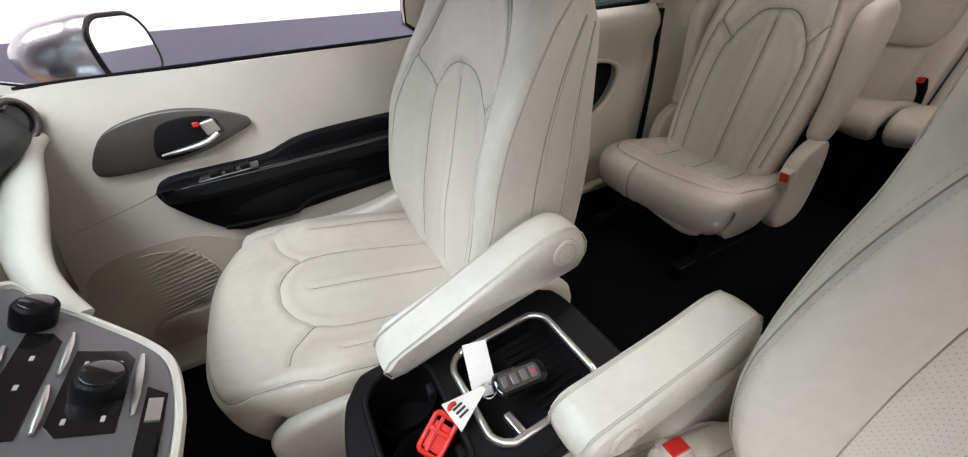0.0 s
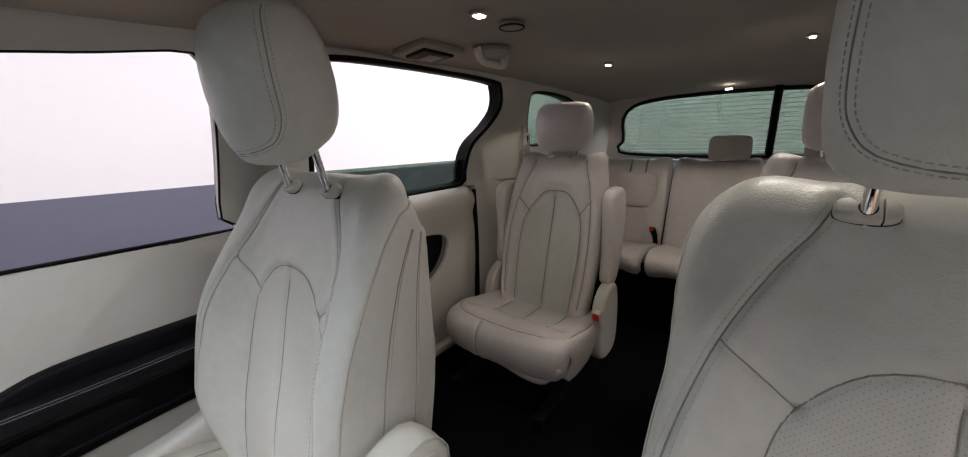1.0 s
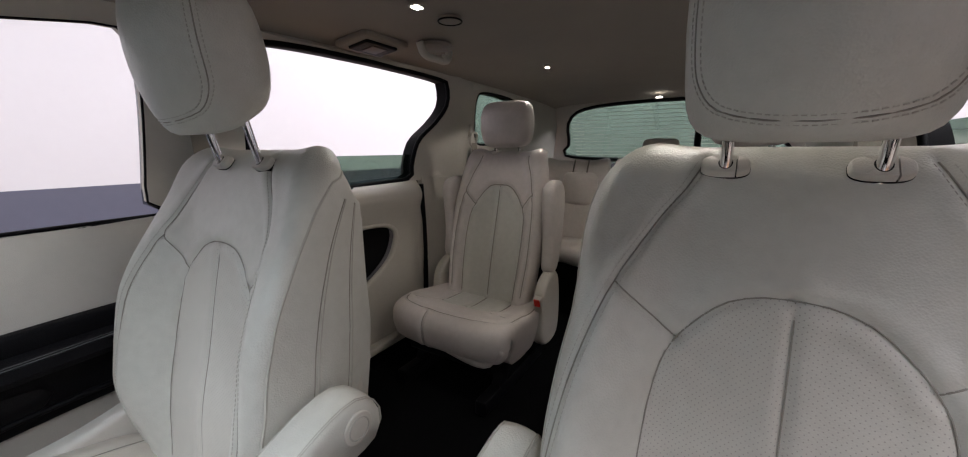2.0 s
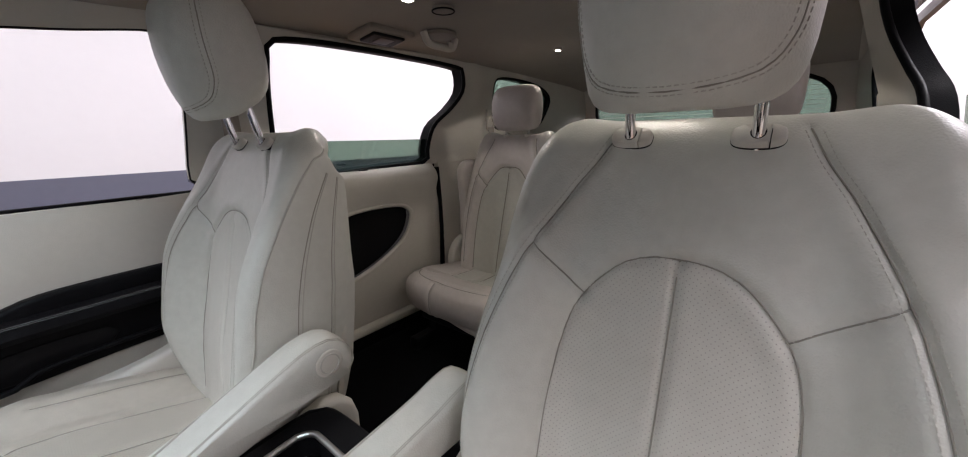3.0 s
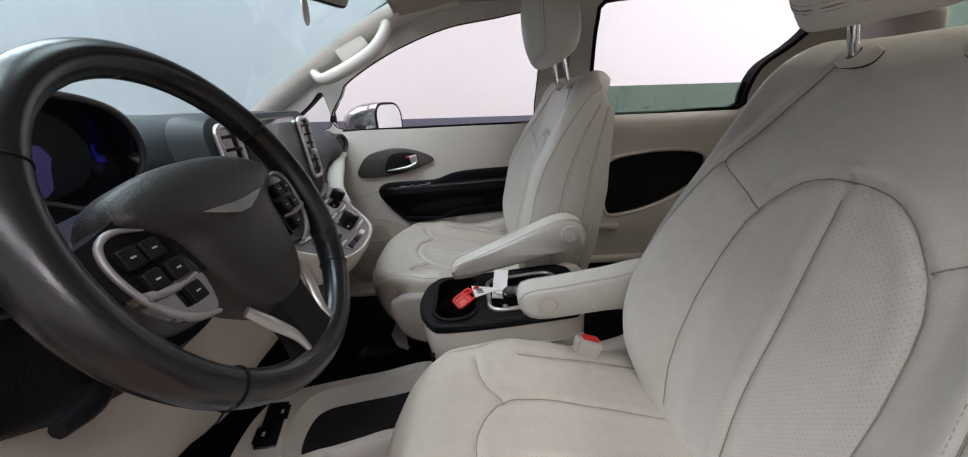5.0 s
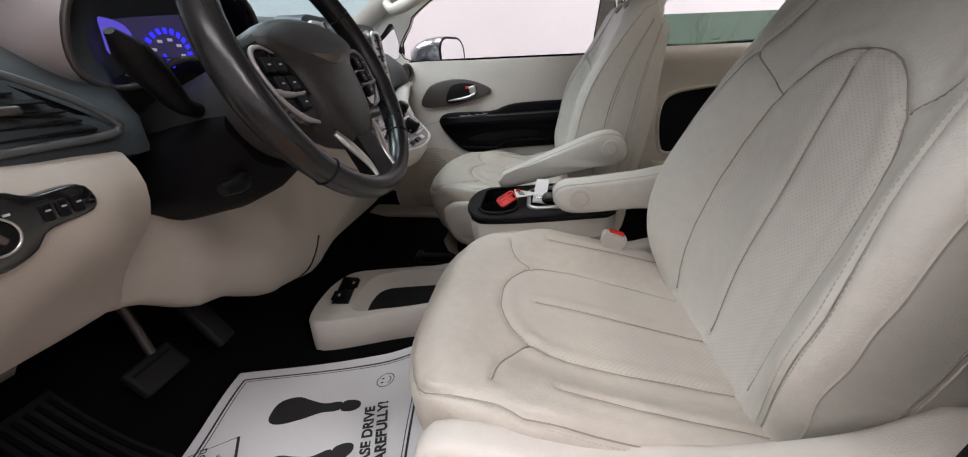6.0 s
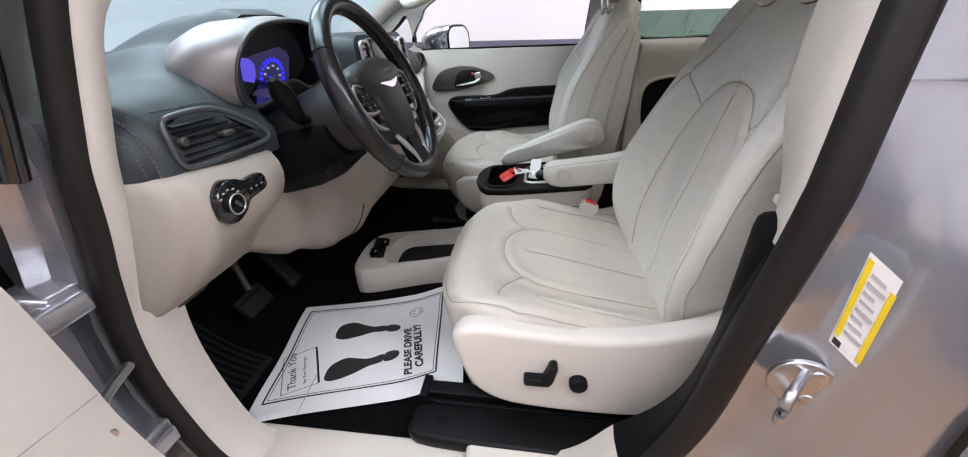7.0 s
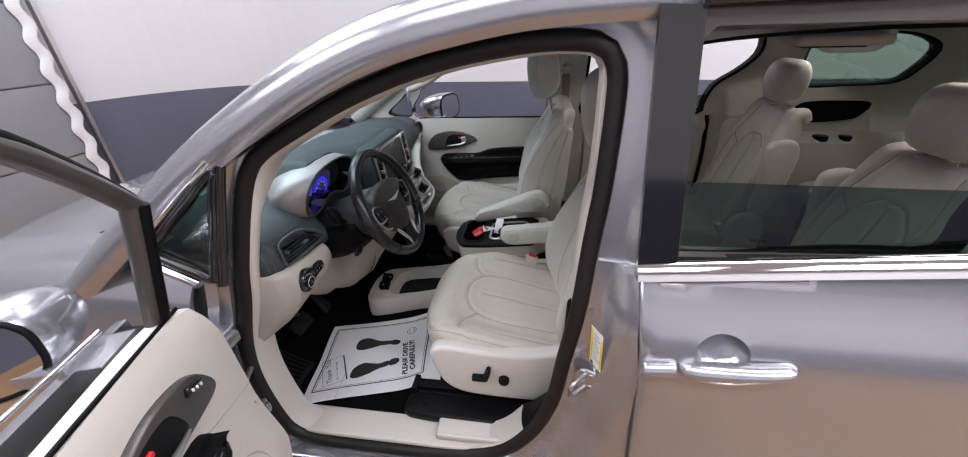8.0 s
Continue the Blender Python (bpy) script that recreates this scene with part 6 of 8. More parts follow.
def rear_bench():
    """Third row: two backrests with small head restraints and two cushions."""
    for cy, w, head in ((0.395, 0.215, 0.333), (-0.02, 0.19, -0.06), (-0.43, 0.21, -0.43)):
        seat = thing("third_row_seat", "cream leather third-row seat against the back", "car seat", (1.9, cy, 0.5), "third-row seats")
        prof = [(1.80, 0.70), (1.84, 0.85), (1.89, 1.0), (1.945, 1.15), (1.975, 1.21), (2.01, 1.235), (2.05, 1.22)]
        seams = [[(w * 0.55, 0.05), (w * 0.58, 0.4), (w * 0.4, 0.7)], [(-w * 0.55, 0.05), (-w * 0.58, 0.4), (-w * 0.4, 0.7)]] if w > 0.2 else []
        shape, at = pad(prof, [(0, w), (0.8, w), (0.95, w * 0.95), (1, w * 0.9)], lambda u, f: 0.015 * ease(np.abs(u), 0.5, 0.85), [(0, 0.08), (0.7, 0.08), (1, 0.03)], seams, nu=40, nv=40, r=0.02, centre=cy)
        b = part("backrest", shape, LEATHER_WARM, seat)
        prof = [(1.53, 0.745), (1.50, 0.775), (1.512, 0.825), (1.57, 0.845), (1.7, 0.83), (1.86, 0.80)]
        shape, at = pad(prof, [(0, w * 0.96), (0.2, w), (1, w)], lambda u, f: 0.01 * ease(np.abs(u), 0.5, 0.85), [(0, 0.05), (1, 0.1)], [], nu=36, nv=36, r=0.02, centre=cy)
        part("seat_cushion", shape, LEATHER_WARM, seat)
        part("riser", box((0.36, w * 1.9, 0.3), (1.74, cy, 0.605), 0.02), CARPET, seat)
        if cy > 0.3:
            bm = headrest(0.20, [(1.86, 1.0), (1.85, 1.08), (1.86, 1.155), (1.89, 1.17), (1.92, 1.1), (1.91, 1.0)], Matrix.Translation((0, head, 0)), seat, seam=False)
            for q in (-0.04, 0.04):
                part("post", tube([(1.89, head + q, 1.16), (1.93, head + q, 1.24)], 0.005, n=6), CHROME, seat)
        else:
            bm = headrest(0.18, [(1.95, 1.24), (1.94, 1.29), (1.955, 1.345), (2.0, 1.35), (2.03, 1.30), (2.02, 1.24)], Matrix.Translation((0, head, 0)), seat, seam=False)
        bm.data.materials[0] = LEATHER_WARM
        part("belt_stalk", tube([(1.83, cy - w + 0.02, 0.80), (1.80, cy - w + 0.02, 0.86), (1.78, cy - w + 0.03, 0.90)], [0.012, 0.012, 0.016], n=10), BLACK_SOFT, seat)
        part("belt_button", box((0.012, 0.02, 0.02), (1.765, cy - w + 0.03, 0.905), 0.003), RED, seat)


rear_bench()


# ---- dashboard ----
def sections(table, ys, n=22):
    """Side-view lines at given y, smoothed along and between."""
    keys = sorted(table)
    lines = {k: smooth_line(table[k], n) for k in keys}
    rows = []
    for y in ys:
        i = int(np.clip(np.searchsorted(keys, y) - 1, 0, len(keys) - 2))
        a, b = keys[i], keys[i + 1]
        w = float(ease(y, a, b))
        l = lines[a] * (1 - w) + lines[b] * w
        rows.append([(x, y, z) for x, z in l])
    return rows


def dashboard():
    d = thing("dashboard", "dark slate dashboard over cream lower panels", "dashboard", (-0.8, 0, 1.0))
    up = {
        -0.845: [(-1.15, 1.07), (-0.97, 1.11), (-0.83, 1.13), (-0.76, 1.13), (-0.715, 1.115), (-0.69, 1.09), (-0.69, 1.06), (-0.72, 1.05)],
        -0.825: [(-1.15, 1.085), (-0.96, 1.135), (-0.81, 1.16), (-0.725, 1.16), (-0.672, 1.145), (-0.645, 1.11), (-0.643, 1.06), (-0.69, 1.05)],
        -0.79: [(-1.15, 1.09), (-0.95, 1.145), (-0.80, 1.172), (-0.705, 1.172), (-0.65, 1.157), (-0.625, 1.118), (-0.622, 1.06), (-0.68, 1.05)],
        -0.70: [(-1.17, 1.095), (-0.97, 1.165), (-0.82, 1.187), (-0.71, 1.184), (-0.643, 1.166), (-0.616, 1.125), (-0.611, 1.057), (-0.68, 1.04)],
        -0.58: [(-1.19, 1.10), (-0.98, 1.19), (-0.84, 1.225), (-0.74, 1.222), (-0.67, 1.14), (-0.61, 1.085), (-0.608, 1.045), (-0.68, 1.03)],
        -0.50: [(-1.2, 1.10), (-0.98, 1.21), (-0.85, 1.262), (-0.75, 1.28), (-0.665, 1.279), (-0.70, 1.18), (-0.70, 1.04), (-0.72, 1.0)],
        -0.38: [(-1.2, 1.10), (-0.98, 1.21), (-0.85, 1.264), (-0.75, 1.282), (-0.66, 1.28), (-0.70, 1.18), (-0.70, 1.04), (-0.72, 1.0)],
        -0.24: [(-1.2, 1.10), (-0.98, 1.2), (-0.85, 1.235), (-0.74, 1.238), (-0.68, 1.19), (-0.67, 1.09), (-0.67, 1.0), (-0.7, 0.96)],
        -0.10: [(-1.2, 1.105), (-0.98, 1.20), (-0.85, 1.23), (-0.72, 1.235), (-0.63, 1.225), (-0.61, 1.15), (-0.595, 1.05), (-0.60, 0.98)],
        0.12: [(-1.2, 1.105), (-0.98, 1.20), (-0.85, 1.23), (-0.72, 1.235), (-0.625, 1.225), (-0.60, 1.15), (-0.58, 1.05), (-0.60, 0.98)],
        0.24: [(-1.2, 1.10), (-0.98, 1.19), (-0.85, 1.215), (-0.74, 1.215), (-0.655, 1.19), (-0.62, 1.13), (-0.615, 1.05), (-0.67, 1.02)],
        0.55: [(-1.17, 1.095), (-0.97, 1.17), (-0.83, 1.19), (-0.75, 1.185), (-0.69, 1.16), (-0.65, 1.11), (-0.65, 1.06), (-0.70, 1.03)],
        0.80: [(-1.13, 1.09), (-0.95, 1.135), (-0.82, 1.15), (-0.76, 1.145), (-0.72, 1.125), (-0.69, 1.09), (-0.69, 1.05), (-0.73, 1.03)],
    }
    ys = np.r_[np.linspace(-0.845, -0.79, 9), np.linspace(-0.78, -0.5, 20), np.linspace(-0.485, 0.8, 50)]
    part("upper_pad", loft([r + [(r[-1][0] - 0.1, r[-1][1], r[-1][2]), (r[0][0], r[0][1], r[0][2] - 0.05)] for r in sections(up, ys)]), DASH, d, "slate soft-touch upper dashboard")
    low = {
        -0.845: [(-0.71, 1.075), (-0.69, 1.068), (-0.68, 1.02), (-0.69, 0.955), (-0.71, 0.90), (-0.73, 0.86), (-0.765, 0.83), (-0.85, 0.83)],
        -0.825: [(-0.65, 1.075), (-0.628, 1.066), (-0.618, 1.02), (-0.628, 0.955), (-0.66, 0.90), (-0.70, 0.855), (-0.75, 0.82), (-0.85, 0.83)],
        -0.79: [(-0.628, 1.073), (-0.602, 1.062), (-0.588, 1.02), (-0.60, 0.955), (-0.64, 0.90), (-0.69, 0.855), (-0.745, 0.82), (-0.85, 0.83)],
        -0.665: [(-0.62, 1.06), (-0.595, 1.05), (-0.578, 1.01), (-0.588, 0.965), (-0.64, 0.915), (-0.69, 0.865), (-0.74, 0.818), (-0.85, 0.83)],
        -0.615: [(-0.62, 1.056), (-0.598, 1.05), (-0.585, 1.015), (-0.60, 0.968), (-0.65, 0.915), (-0.70, 0.862), (-0.745, 0.815), (-0.85, 0.825)],
        -0.598: [(-0.69, 1.02), (-0.685, 0.99), (-0.68, 0.96), (-0.685, 0.93), (-0.695, 0.89), (-0.715, 0.85), (-0.75, 0.808), (-0.85, 0.82)],
        -0.46: [(-0.69, 1.0), (-0.68, 0.97), (-0.672, 0.93), (-0.67, 0.88), (-0.678, 0.82), (-0.70, 0.765), (-0.74, 0.73), (-0.85, 0.73)],
        -0.32: [(-0.66, 1.0), (-0.645, 0.96), (-0.635, 0.90), (-0.64, 0.82), (-0.652, 0.745), (-0.68, 0.69), (-0.73, 0.662), (-0.85, 0.66)],
        -0.22: [(-0.62, 0.99), (-0.60, 0.94), (-0.60, 0.88), (-0.612, 0.80), (-0.635, 0.725), (-0.67, 0.668), (-0.73, 0.645), (-0.85, 0.64)],
        -0.13: [(-0.58, 0.97), (-0.565, 0.92), (-0.57, 0.87), (-0.59, 0.80), (-0.625, 0.74), (-0.67, 0.70), (-0.73, 0.68), (-0.85, 0.67)],
        0.13: [(-0.58, 0.97), (-0.565, 0.92), (-0.57, 0.87), (-0.59, 0.80), (-0.625, 0.74), (-0.67, 0.70), (-0.73, 0.68), (-0.85, 0.67)],
        0.22: [(-0.70, 1.02), (-0.70, 0.96), (-0.70, 0.90), (-0.71, 0.82), (-0.73, 0.74), (-0.76, 0.68), (-0.80, 0.655), (-0.85, 0.65)],
        0.80: [(-0.72, 1.04), (-0.73, 0.98), (-0.75, 0.92), (-0.77, 0.84), (-0.79, 0.76), (-0.81, 0.70), (-0.84, 0.68), (-0.87, 0.67)],
    }
    ys = np.r_[np.linspace(-0.845, -0.79, 9), np.linspace(-0.78, -0.622, 12), np.linspace(-0.615, -0.596, 6), np.linspace(-0.585, 0.8, 55)]
    # footwell shade is put into this panel's colour
    part("lower_panel", loft([r + [(r[-1][0] - 0.05, r[-1][1], r[-1][2] + 0.1), (r[0][0] - 0.1, r[0][1], r[0][2])] for r in sections(low, ys)]), KNEE, d, "lower dashboard, cream darkened to beige for its shade")
    rows = sections(low, [-0.245 - 0.1 * k / 20 for k in range(21)])
    part("panel_gap", tube([rows[0][9], rows[1][11], rows[3][13], rows[7][15], rows[12][17], rows[18][19]], 0.0022, n=30, sides=6), BLACK, d)
    # side vent of the driver
    vx = lambda y, z: -0.609 + 0.09 * (y + 0.7) - 0.22 * max(0.0, z - 1.115)
    v = part("side_vent", vent_ring([(-0.785, 1.128), (-0.772, 1.146), (-0.70, 1.145), (-0.645, 1.117), (-0.608, 1.086), (-0.614, 1.074), (-0.67, 1.072), (-0.755, 1.073), (-0.782, 1.084)], vx, 0.0042), VENT_TRIM, d, "silver-edged side air vent")
    hole = smooth_line([(-0.779, 1.126), (-0.768, 1.141), (-0.70, 1.14), (-0.648, 1.113), (-0.615, 1.085), (-0.67, 1.076), (-0.755, 1.077), (-0.777, 1.086)], 40, True)
    part("vent_cavity", sheet(hole, [], lambda y, z, t: (vx(y, z) - 0.012 - t, y, z), 0.03, 0.002), BLACK_SOFT, v)
    for k in range(6):
        z = 1.0825 + 0.0102 * k
        y1 = float(np.interp(z, [1.08, 1.11, 1.14], [-0.625, -0.655, -0.712]))
        part("slat", box((0.012, y1 + 0.772, 0.0022), (vx((y1 - 0.772) / 2, z) - 0.004, (y1 - 0.772) / 2, z), 0.0009, turn=(0, 12, -5.1)), BLACK, v)
    part("vent_tab", box((0.016, 0.024, 0.008), (-0.602, -0.70, 1.108), 0.003), GUNMETAL, v)
    part("vent_wheel", disc((-0.609, -0.768, 1.112), (1, 0, 0), 0.007, 0.011, n=18), GUNMETAL, v)
    def dashes(line, r, pitch):
        l = smooth_line(line, 400)
        run = np.r_[0, np.cumsum(np.linalg.norm(np.diff(l, axis=0), axis=1))]
        at = lambda q: [float(np.interp(q, run, l[:, i])) for i in range(3)]
        return join(*[tube([at(q), at(q + pitch * 0.36), at(q + pitch * 0.72)], [r * 0.6, r, r * 0.6], n=4, sides=5) for q in np.arange(0, run[-1] - pitch, pitch)])
    for y in (-0.808, -0.820):
        r = sections(up, [y])[0]
        line = [(x + 0.0004, q, z + 0.0004) for x, q, z in r if z > 1.066 and x > -0.72]
        part("stitch_line", dashes(line, 0.0019, 0.0068), DASH_THREAD, d, "chunky slate stitching")
    ridge = []
    for y in np.linspace(-0.80, -0.62, 8):
        r = [q for q in sections(up, [y])[0] if q[0] > -0.76]
        ridge.append(max(r, key=lambda q: q[2] + 0.75 * q[0]))
    part("stitch_line", dashes(ridge, 0.0014, 0.007), DASH_THREAD, d)
    # headlamp switch
    hs = part("switch_plate", prism([(-0.752 + (y + 0.752) * 0.8, 1.019 + (z - 1.012) * 0.8) for y, z in smooth_line([(-0.80, 1.005), (-0.795, 1.03), (-0.765, 1.05), (-0.735, 1.045), (-0.715, 1.035), (-0.665, 1.033), (-0.66, 1.0), (-0.715, 0.992), (-0.735, 0.975), (-0.77, 0.965), (-0.795, 0.98)], 40, True)], "x", -0.60, -0.5765, 0.003), PIANO, d, "black headlamp switch plate")
    part("knob", disc((-0.566, -0.765, 1.015), (1, 0, 0), 0.0165, 0.022, bevel=0.004), BLACK, hs)
    part("knob_ring", ring((-0.5665, -0.765, 1.015), (1, 0, 0), 0.0158, 0.0012), SATIN, hs)
    part("knob_grip", box((0.004, 0.006, 0.014), (-0.565, -0.765, 1.015), 0.0015, turn=(35, 0, 0)), GUNMETAL, hs)
    for k in range(5):
        part("mark", box((0.001, 0.005, 0.002), (-0.576, -0.765 + 0.0225 * math.cos(radians(35 + 27 * k)), 1.015 + 0.0225 * math.sin(radians(35 + 27 * k))), 0), GREYBAR, hs)
    for k in range(3):
        part("dimmer", box((0.006, 0.009, 0.017), (-0.577, -0.72 + 0.013 * k, 1.02), 0.002), BLACK, hs)
        part("mark", box((0.001, 0.004, 0.0015), (-0.5735, -0.72 + 0.013 * k, 1.022), 0), GREYBAR, hs)
    part("release_lever", box((0.02, 0.07, 0.022), (-0.745, -0.755, 0.82), 0.004, turn=(0, 40, 0)), GUNMETAL, d)
    # instrument cluster
    cl = thing("instrument_cluster", "instrument cluster with glowing blue gauge in silver hood", "instrument cluster", (-0.66, -0.435, 1.19))
    face = [(-0.59, 1.165), (-0.575, 1.215), (-0.53, 1.252), (-0.46, 1.264), (-0.38, 1.262), (-0.315, 1.24), (-0.285, 1.19), (-0.305, 1.145), (-0.36, 1.128), (-0.42, 1.15), (-0.46, 1.148), (-0.50, 1.125), (-0.545, 1.118), (-0.58, 1.132)]
    fx = lambda y, z: -0.632 + (z - 1.19) * 0.2 + 0.05 * (y + 0.435)
    loop = smooth_line(face, 70, True)
    cy, cz = loop.mean(0)
    def grown(k, dx, left=0.0, lift=0.0):
        return [(fx(y, z) + dx, cy + (y - cy) * k - left * ease(cy - y, 0.0, 0.16), cz + (z - cz) * k + lift) for y, z in loop]
    part("rim", tube(grown(1.0, 0.0), 0.0042, n=70, sides=8, closed=True, smooth=False, up=(1, 0, 0.01)), GUNMETAL, cl, "satin cluster rim")
    part("hood", loft([grown(1.0, 0.002), grown(1.05, -0.012, 0.01, 0.002), grown(1.09, -0.045, 0.035, 0.003), grown(1.10, -0.085, 0.045, 0.0), grown(1.0, -0.14, 0.03, -0.01)], caps=False), MAUVE, cl, "pewter cluster hood")
    part("well", loft([grown(0.99, -0.002), grown(0.92, -0.03), grown(0.87, -0.062)], caps=False), PIANO, cl)
    part("display", sheet([(cy + (y - cy) * 0.9, cz + (z - cz) * 0.9) for y, z in loop], [], lambda y, z, t: (fx(y, z) - 0.062 - t, y, z), 0.04, 0.003), DIM_GLOW, cl, "display face with added violet glow for glass haze")
    dx = -0.0605
    part("info_pane", sheet(smooth_line([(-0.574, 1.168), (-0.564, 1.2), (-0.49, 1.202), (-0.462, 1.185), (-0.47, 1.15), (-0.50, 1.136), (-0.54, 1.13)], 30, True), [], lambda y, z, t: (fx(y, z) + dx - t, y, z), 0.03, 0.001), VIOLET, cl, "violet message display")
    for k in range(15):
        a = radians(215 - k * 17.5)
        y, z = -0.41 + 0.037 * math.cos(a), 1.158 + 0.034 * math.sin(a)
        part("gauge_tick", box((0.002, 0.0075, 0.005), (fx(y, z) + dx + 0.001, y, z), 0, turn=(math.degrees(a), 0, 0)), BLUE, cl)
    for k in range(6):
        a = radians(200 - k * 40)
        y, z = -0.41 + 0.025 * math.cos(a), 1.158 + 0.022 * math.sin(a)
        part("gauge_figure", box((0.001, 0.008, 0.004), (fx(y, z) + dx + 0.001, y, z), 0), PALE_GLOW, cl)
    part("needle", box((0.002, 0.022, 0.003), (fx(-0.412, 1.15) + dx + 0.001, -0.412, 1.15), 0, turn=(-60, 0, 0)), BLUE, cl)
    part("info_icon", ring((fx(-0.53, 1.165) + dx + 0.001, -0.53, 1.165), (1, 0, 0), 0.009, 0.0012, n=24, sides=5), PALE_GLOW, cl)
    for k in range(3):
        y, z = -0.522, 1.151 - 0.006 * k
        part("info_line", box((0.001, 0.024 - 0.004 * k, 0.0022), (fx(y, z) + dx + 0.001, y, z), 0), PALE_GLOW, cl)
    # centre stack
    sc = thing("centre_screen", "dark touch screen between air vents in centre stack", "car display", (-0.6, 0, 1.14))
    sx = lambda z: -0.577 + 0.13 * (1.22 - z)
    def slab(y0, y1, z0, z1, t, r=0.012, lift=0.0):
        o = rounded(y0, y1, z0, z1, r)
        return loft([[(sx(z) + lift - t, y, z) for y, z in o], [(sx(z) + lift - 0.002, y, z) for y, z in o], [(sx(z) + lift, (y - (y0 + y1) / 2) * 0.985 + (y0 + y1) / 2, (z - (z0 + z1) / 2) * 0.985 + (z0 + z1) / 2) for y, z in o]])
    part("surround", slab(-0.215, 0.185, 1.035, 1.232, 0.06, 0.04, -0.008), DASH, sc)
    part("bezel", slab(-0.14, 0.105, 1.055, 1.222, 0.02), PIANO, sc, "gloss black screen bezel")
    part("screen", slab(-0.125, 0.085, 1.082, 1.21, 0.003, 0.004, 0.0015), material("screen_glass", (0.035, 0.045, 0.048), 0.22, vary=0.02), sc, "blank grey touch screen")
    for y0, y1 in ((0.11, 0.165), (-0.20, -0.145)):
        w = part("vent", tube([(sx(z) + 0.001, y, z) for y, z in rounded(y0, y1, 1.075, 1.215, 0.014)], 0.005, n=28, sides=8, closed=True, smooth=False, up=(1, 0, 0.01)), SATIN, sc, "silver-edged air vent")
        part("cavity", slab(y0 + 0.002, y1 - 0.002, 1.077, 1.213, 0.004, 0.012, -0.002), PIANO, w)
        for k in range(6):
            z = 1.093 + 0.021 * k
            part("slat", box((0.012, y1 - y0 - 0.008, 0.0025), (sx(z), (y0 + y1) / 2, z), 0.0008, turn=(0, 15, 0)), BLACK, w)
        part("tab", box((0.014, 0.016, 0.012), (sx(1.14) + 0.007, (y0 + y1) / 2, 1.135), 0.003), SATIN, w)
    for k in range(6):
        part("screen_key", slab(-0.12 + 0.035 * k, -0.088 + 0.035 * k, 1.063, 1.074, 0.002, 0.003, 0.002), BLACK, sc)
    part("lower_trim", tube([(-0.567, -0.2, 1.03), (-0.55, -0.1, 1.022), (-0.55, 0.1, 1.022), (-0.567, 0.19, 1.035)], 0.01, n=30), GUNMETAL, sc)
    # climate panel, sloping towards the seats
    cp = thing("climate_panel", "sloping climate panel with black knobs and silver keys", "control panel", (-0.5, 0, 0.95))
    def on(a, b, lift=0.0):
        # a across, b from 0 (top) to 1 (bottom)
        return (-0.567 + 0.16 * b + 0.53 * lift, a, 1.022 - 0.102 * b + 0.85 * lift)
    half = [(0.205, 0.0), (0.19, 0.2), (0.165, 0.42), (0.13, 0.68), (0.10, 0.8), (0.045, 0.86)]
    out = smooth_line([(0.0, -0.02)] + half + [(0.0, 0.87)] + [(-a, b) for a, b in half[::-1]], 80, True)
    def grow(k, lift):
        return [on(a * (1 + k / 0.2), 0.42 + (b - 0.42) * (1 + k / 0.055 * 0.5), lift) for a, b in out]
    part("base", loft([grow(-0.03, -0.09), grow(0.012, -0.045), grow(0.015, -0.012), grow(0.013, 0.002), grow(0.008, 0.008), grow(0.003, 0.008), grow(0.0, 0.003)]), CREAM, cp, "cream panel border")
    part("face", loft([grow(0.0, 0.0), grow(-0.001, 0.0055)]), PEWTER_DARK, cp, "dark satin control face")
    def plate(a0, a1, b0, b1, lo, hi, mat, nm, cut=0.012):
        o = [(a0 + cut, b0), (a1, b0), (a1, b1 - cut * 4), (a1 - cut, b1), (a0, b1), (a0, b0 + cut * 4)]
        return part(nm, loft([[on(a, b, lo) for a, b in o], [on(a, b, hi) for a, b in o]]), mat, cp)
    for s in (-1, 1):
        q = sorted((s * 0.022, s * 0.145))
        plate(q[0], q[1], 0.20, 0.345, 0.004, 0.0068, PIANO, "key_field")
        q = sorted((s * 0.02, s * 0.12))
        plate(q[0], q[1], 0.415, 0.655, 0.004, 0.0068, PIANO, "key_field")
        part("knob", disc(on(s * 0.163, 0.2, 0.03), (0.53, 0, 0.85), 0.017, 0.028, bevel=0.004), BLACK, cp)
        part("knob_cap", disc(on(s * 0.163, 0.2, 0.0318), (0.53, 0, 0.85), 0.0125, 0.002, bevel=0.0008), PIANO, cp, "gloss black knob cap")
        part("knob_cap", disc(on(s * 0.068, 0.55, 0.0298), (0.53, 0, 0.85), 0.0155, 0.002, bevel=0.0008), PIANO, cp, "gloss black knob cap")
        part("knob", disc(on(s * 0.068, 0.55, 0.028), (0.53, 0, 0.85), 0.02, 0.024, bevel=0.004), BLACK, cp)
        for a0, a1, b in ((0.05, 0.125, 0.165), (0.088, 0.145, 0.378), (0.025, 0.075, 0.378), (0.035, 0.114, 0.69)):
            o = [on(s * (a0 + (a1 - a0) * k), b - 0.02 * (k - 0.5), 0.008) for k in (0, 0.3, 0.7, 1)]
            part("key_bar", tube(o, [0.002, 0.0042, 0.0042, 0.002], n=10, sides=8, flat=0.6, smooth=False), SATIN, cp, "silver key bar")
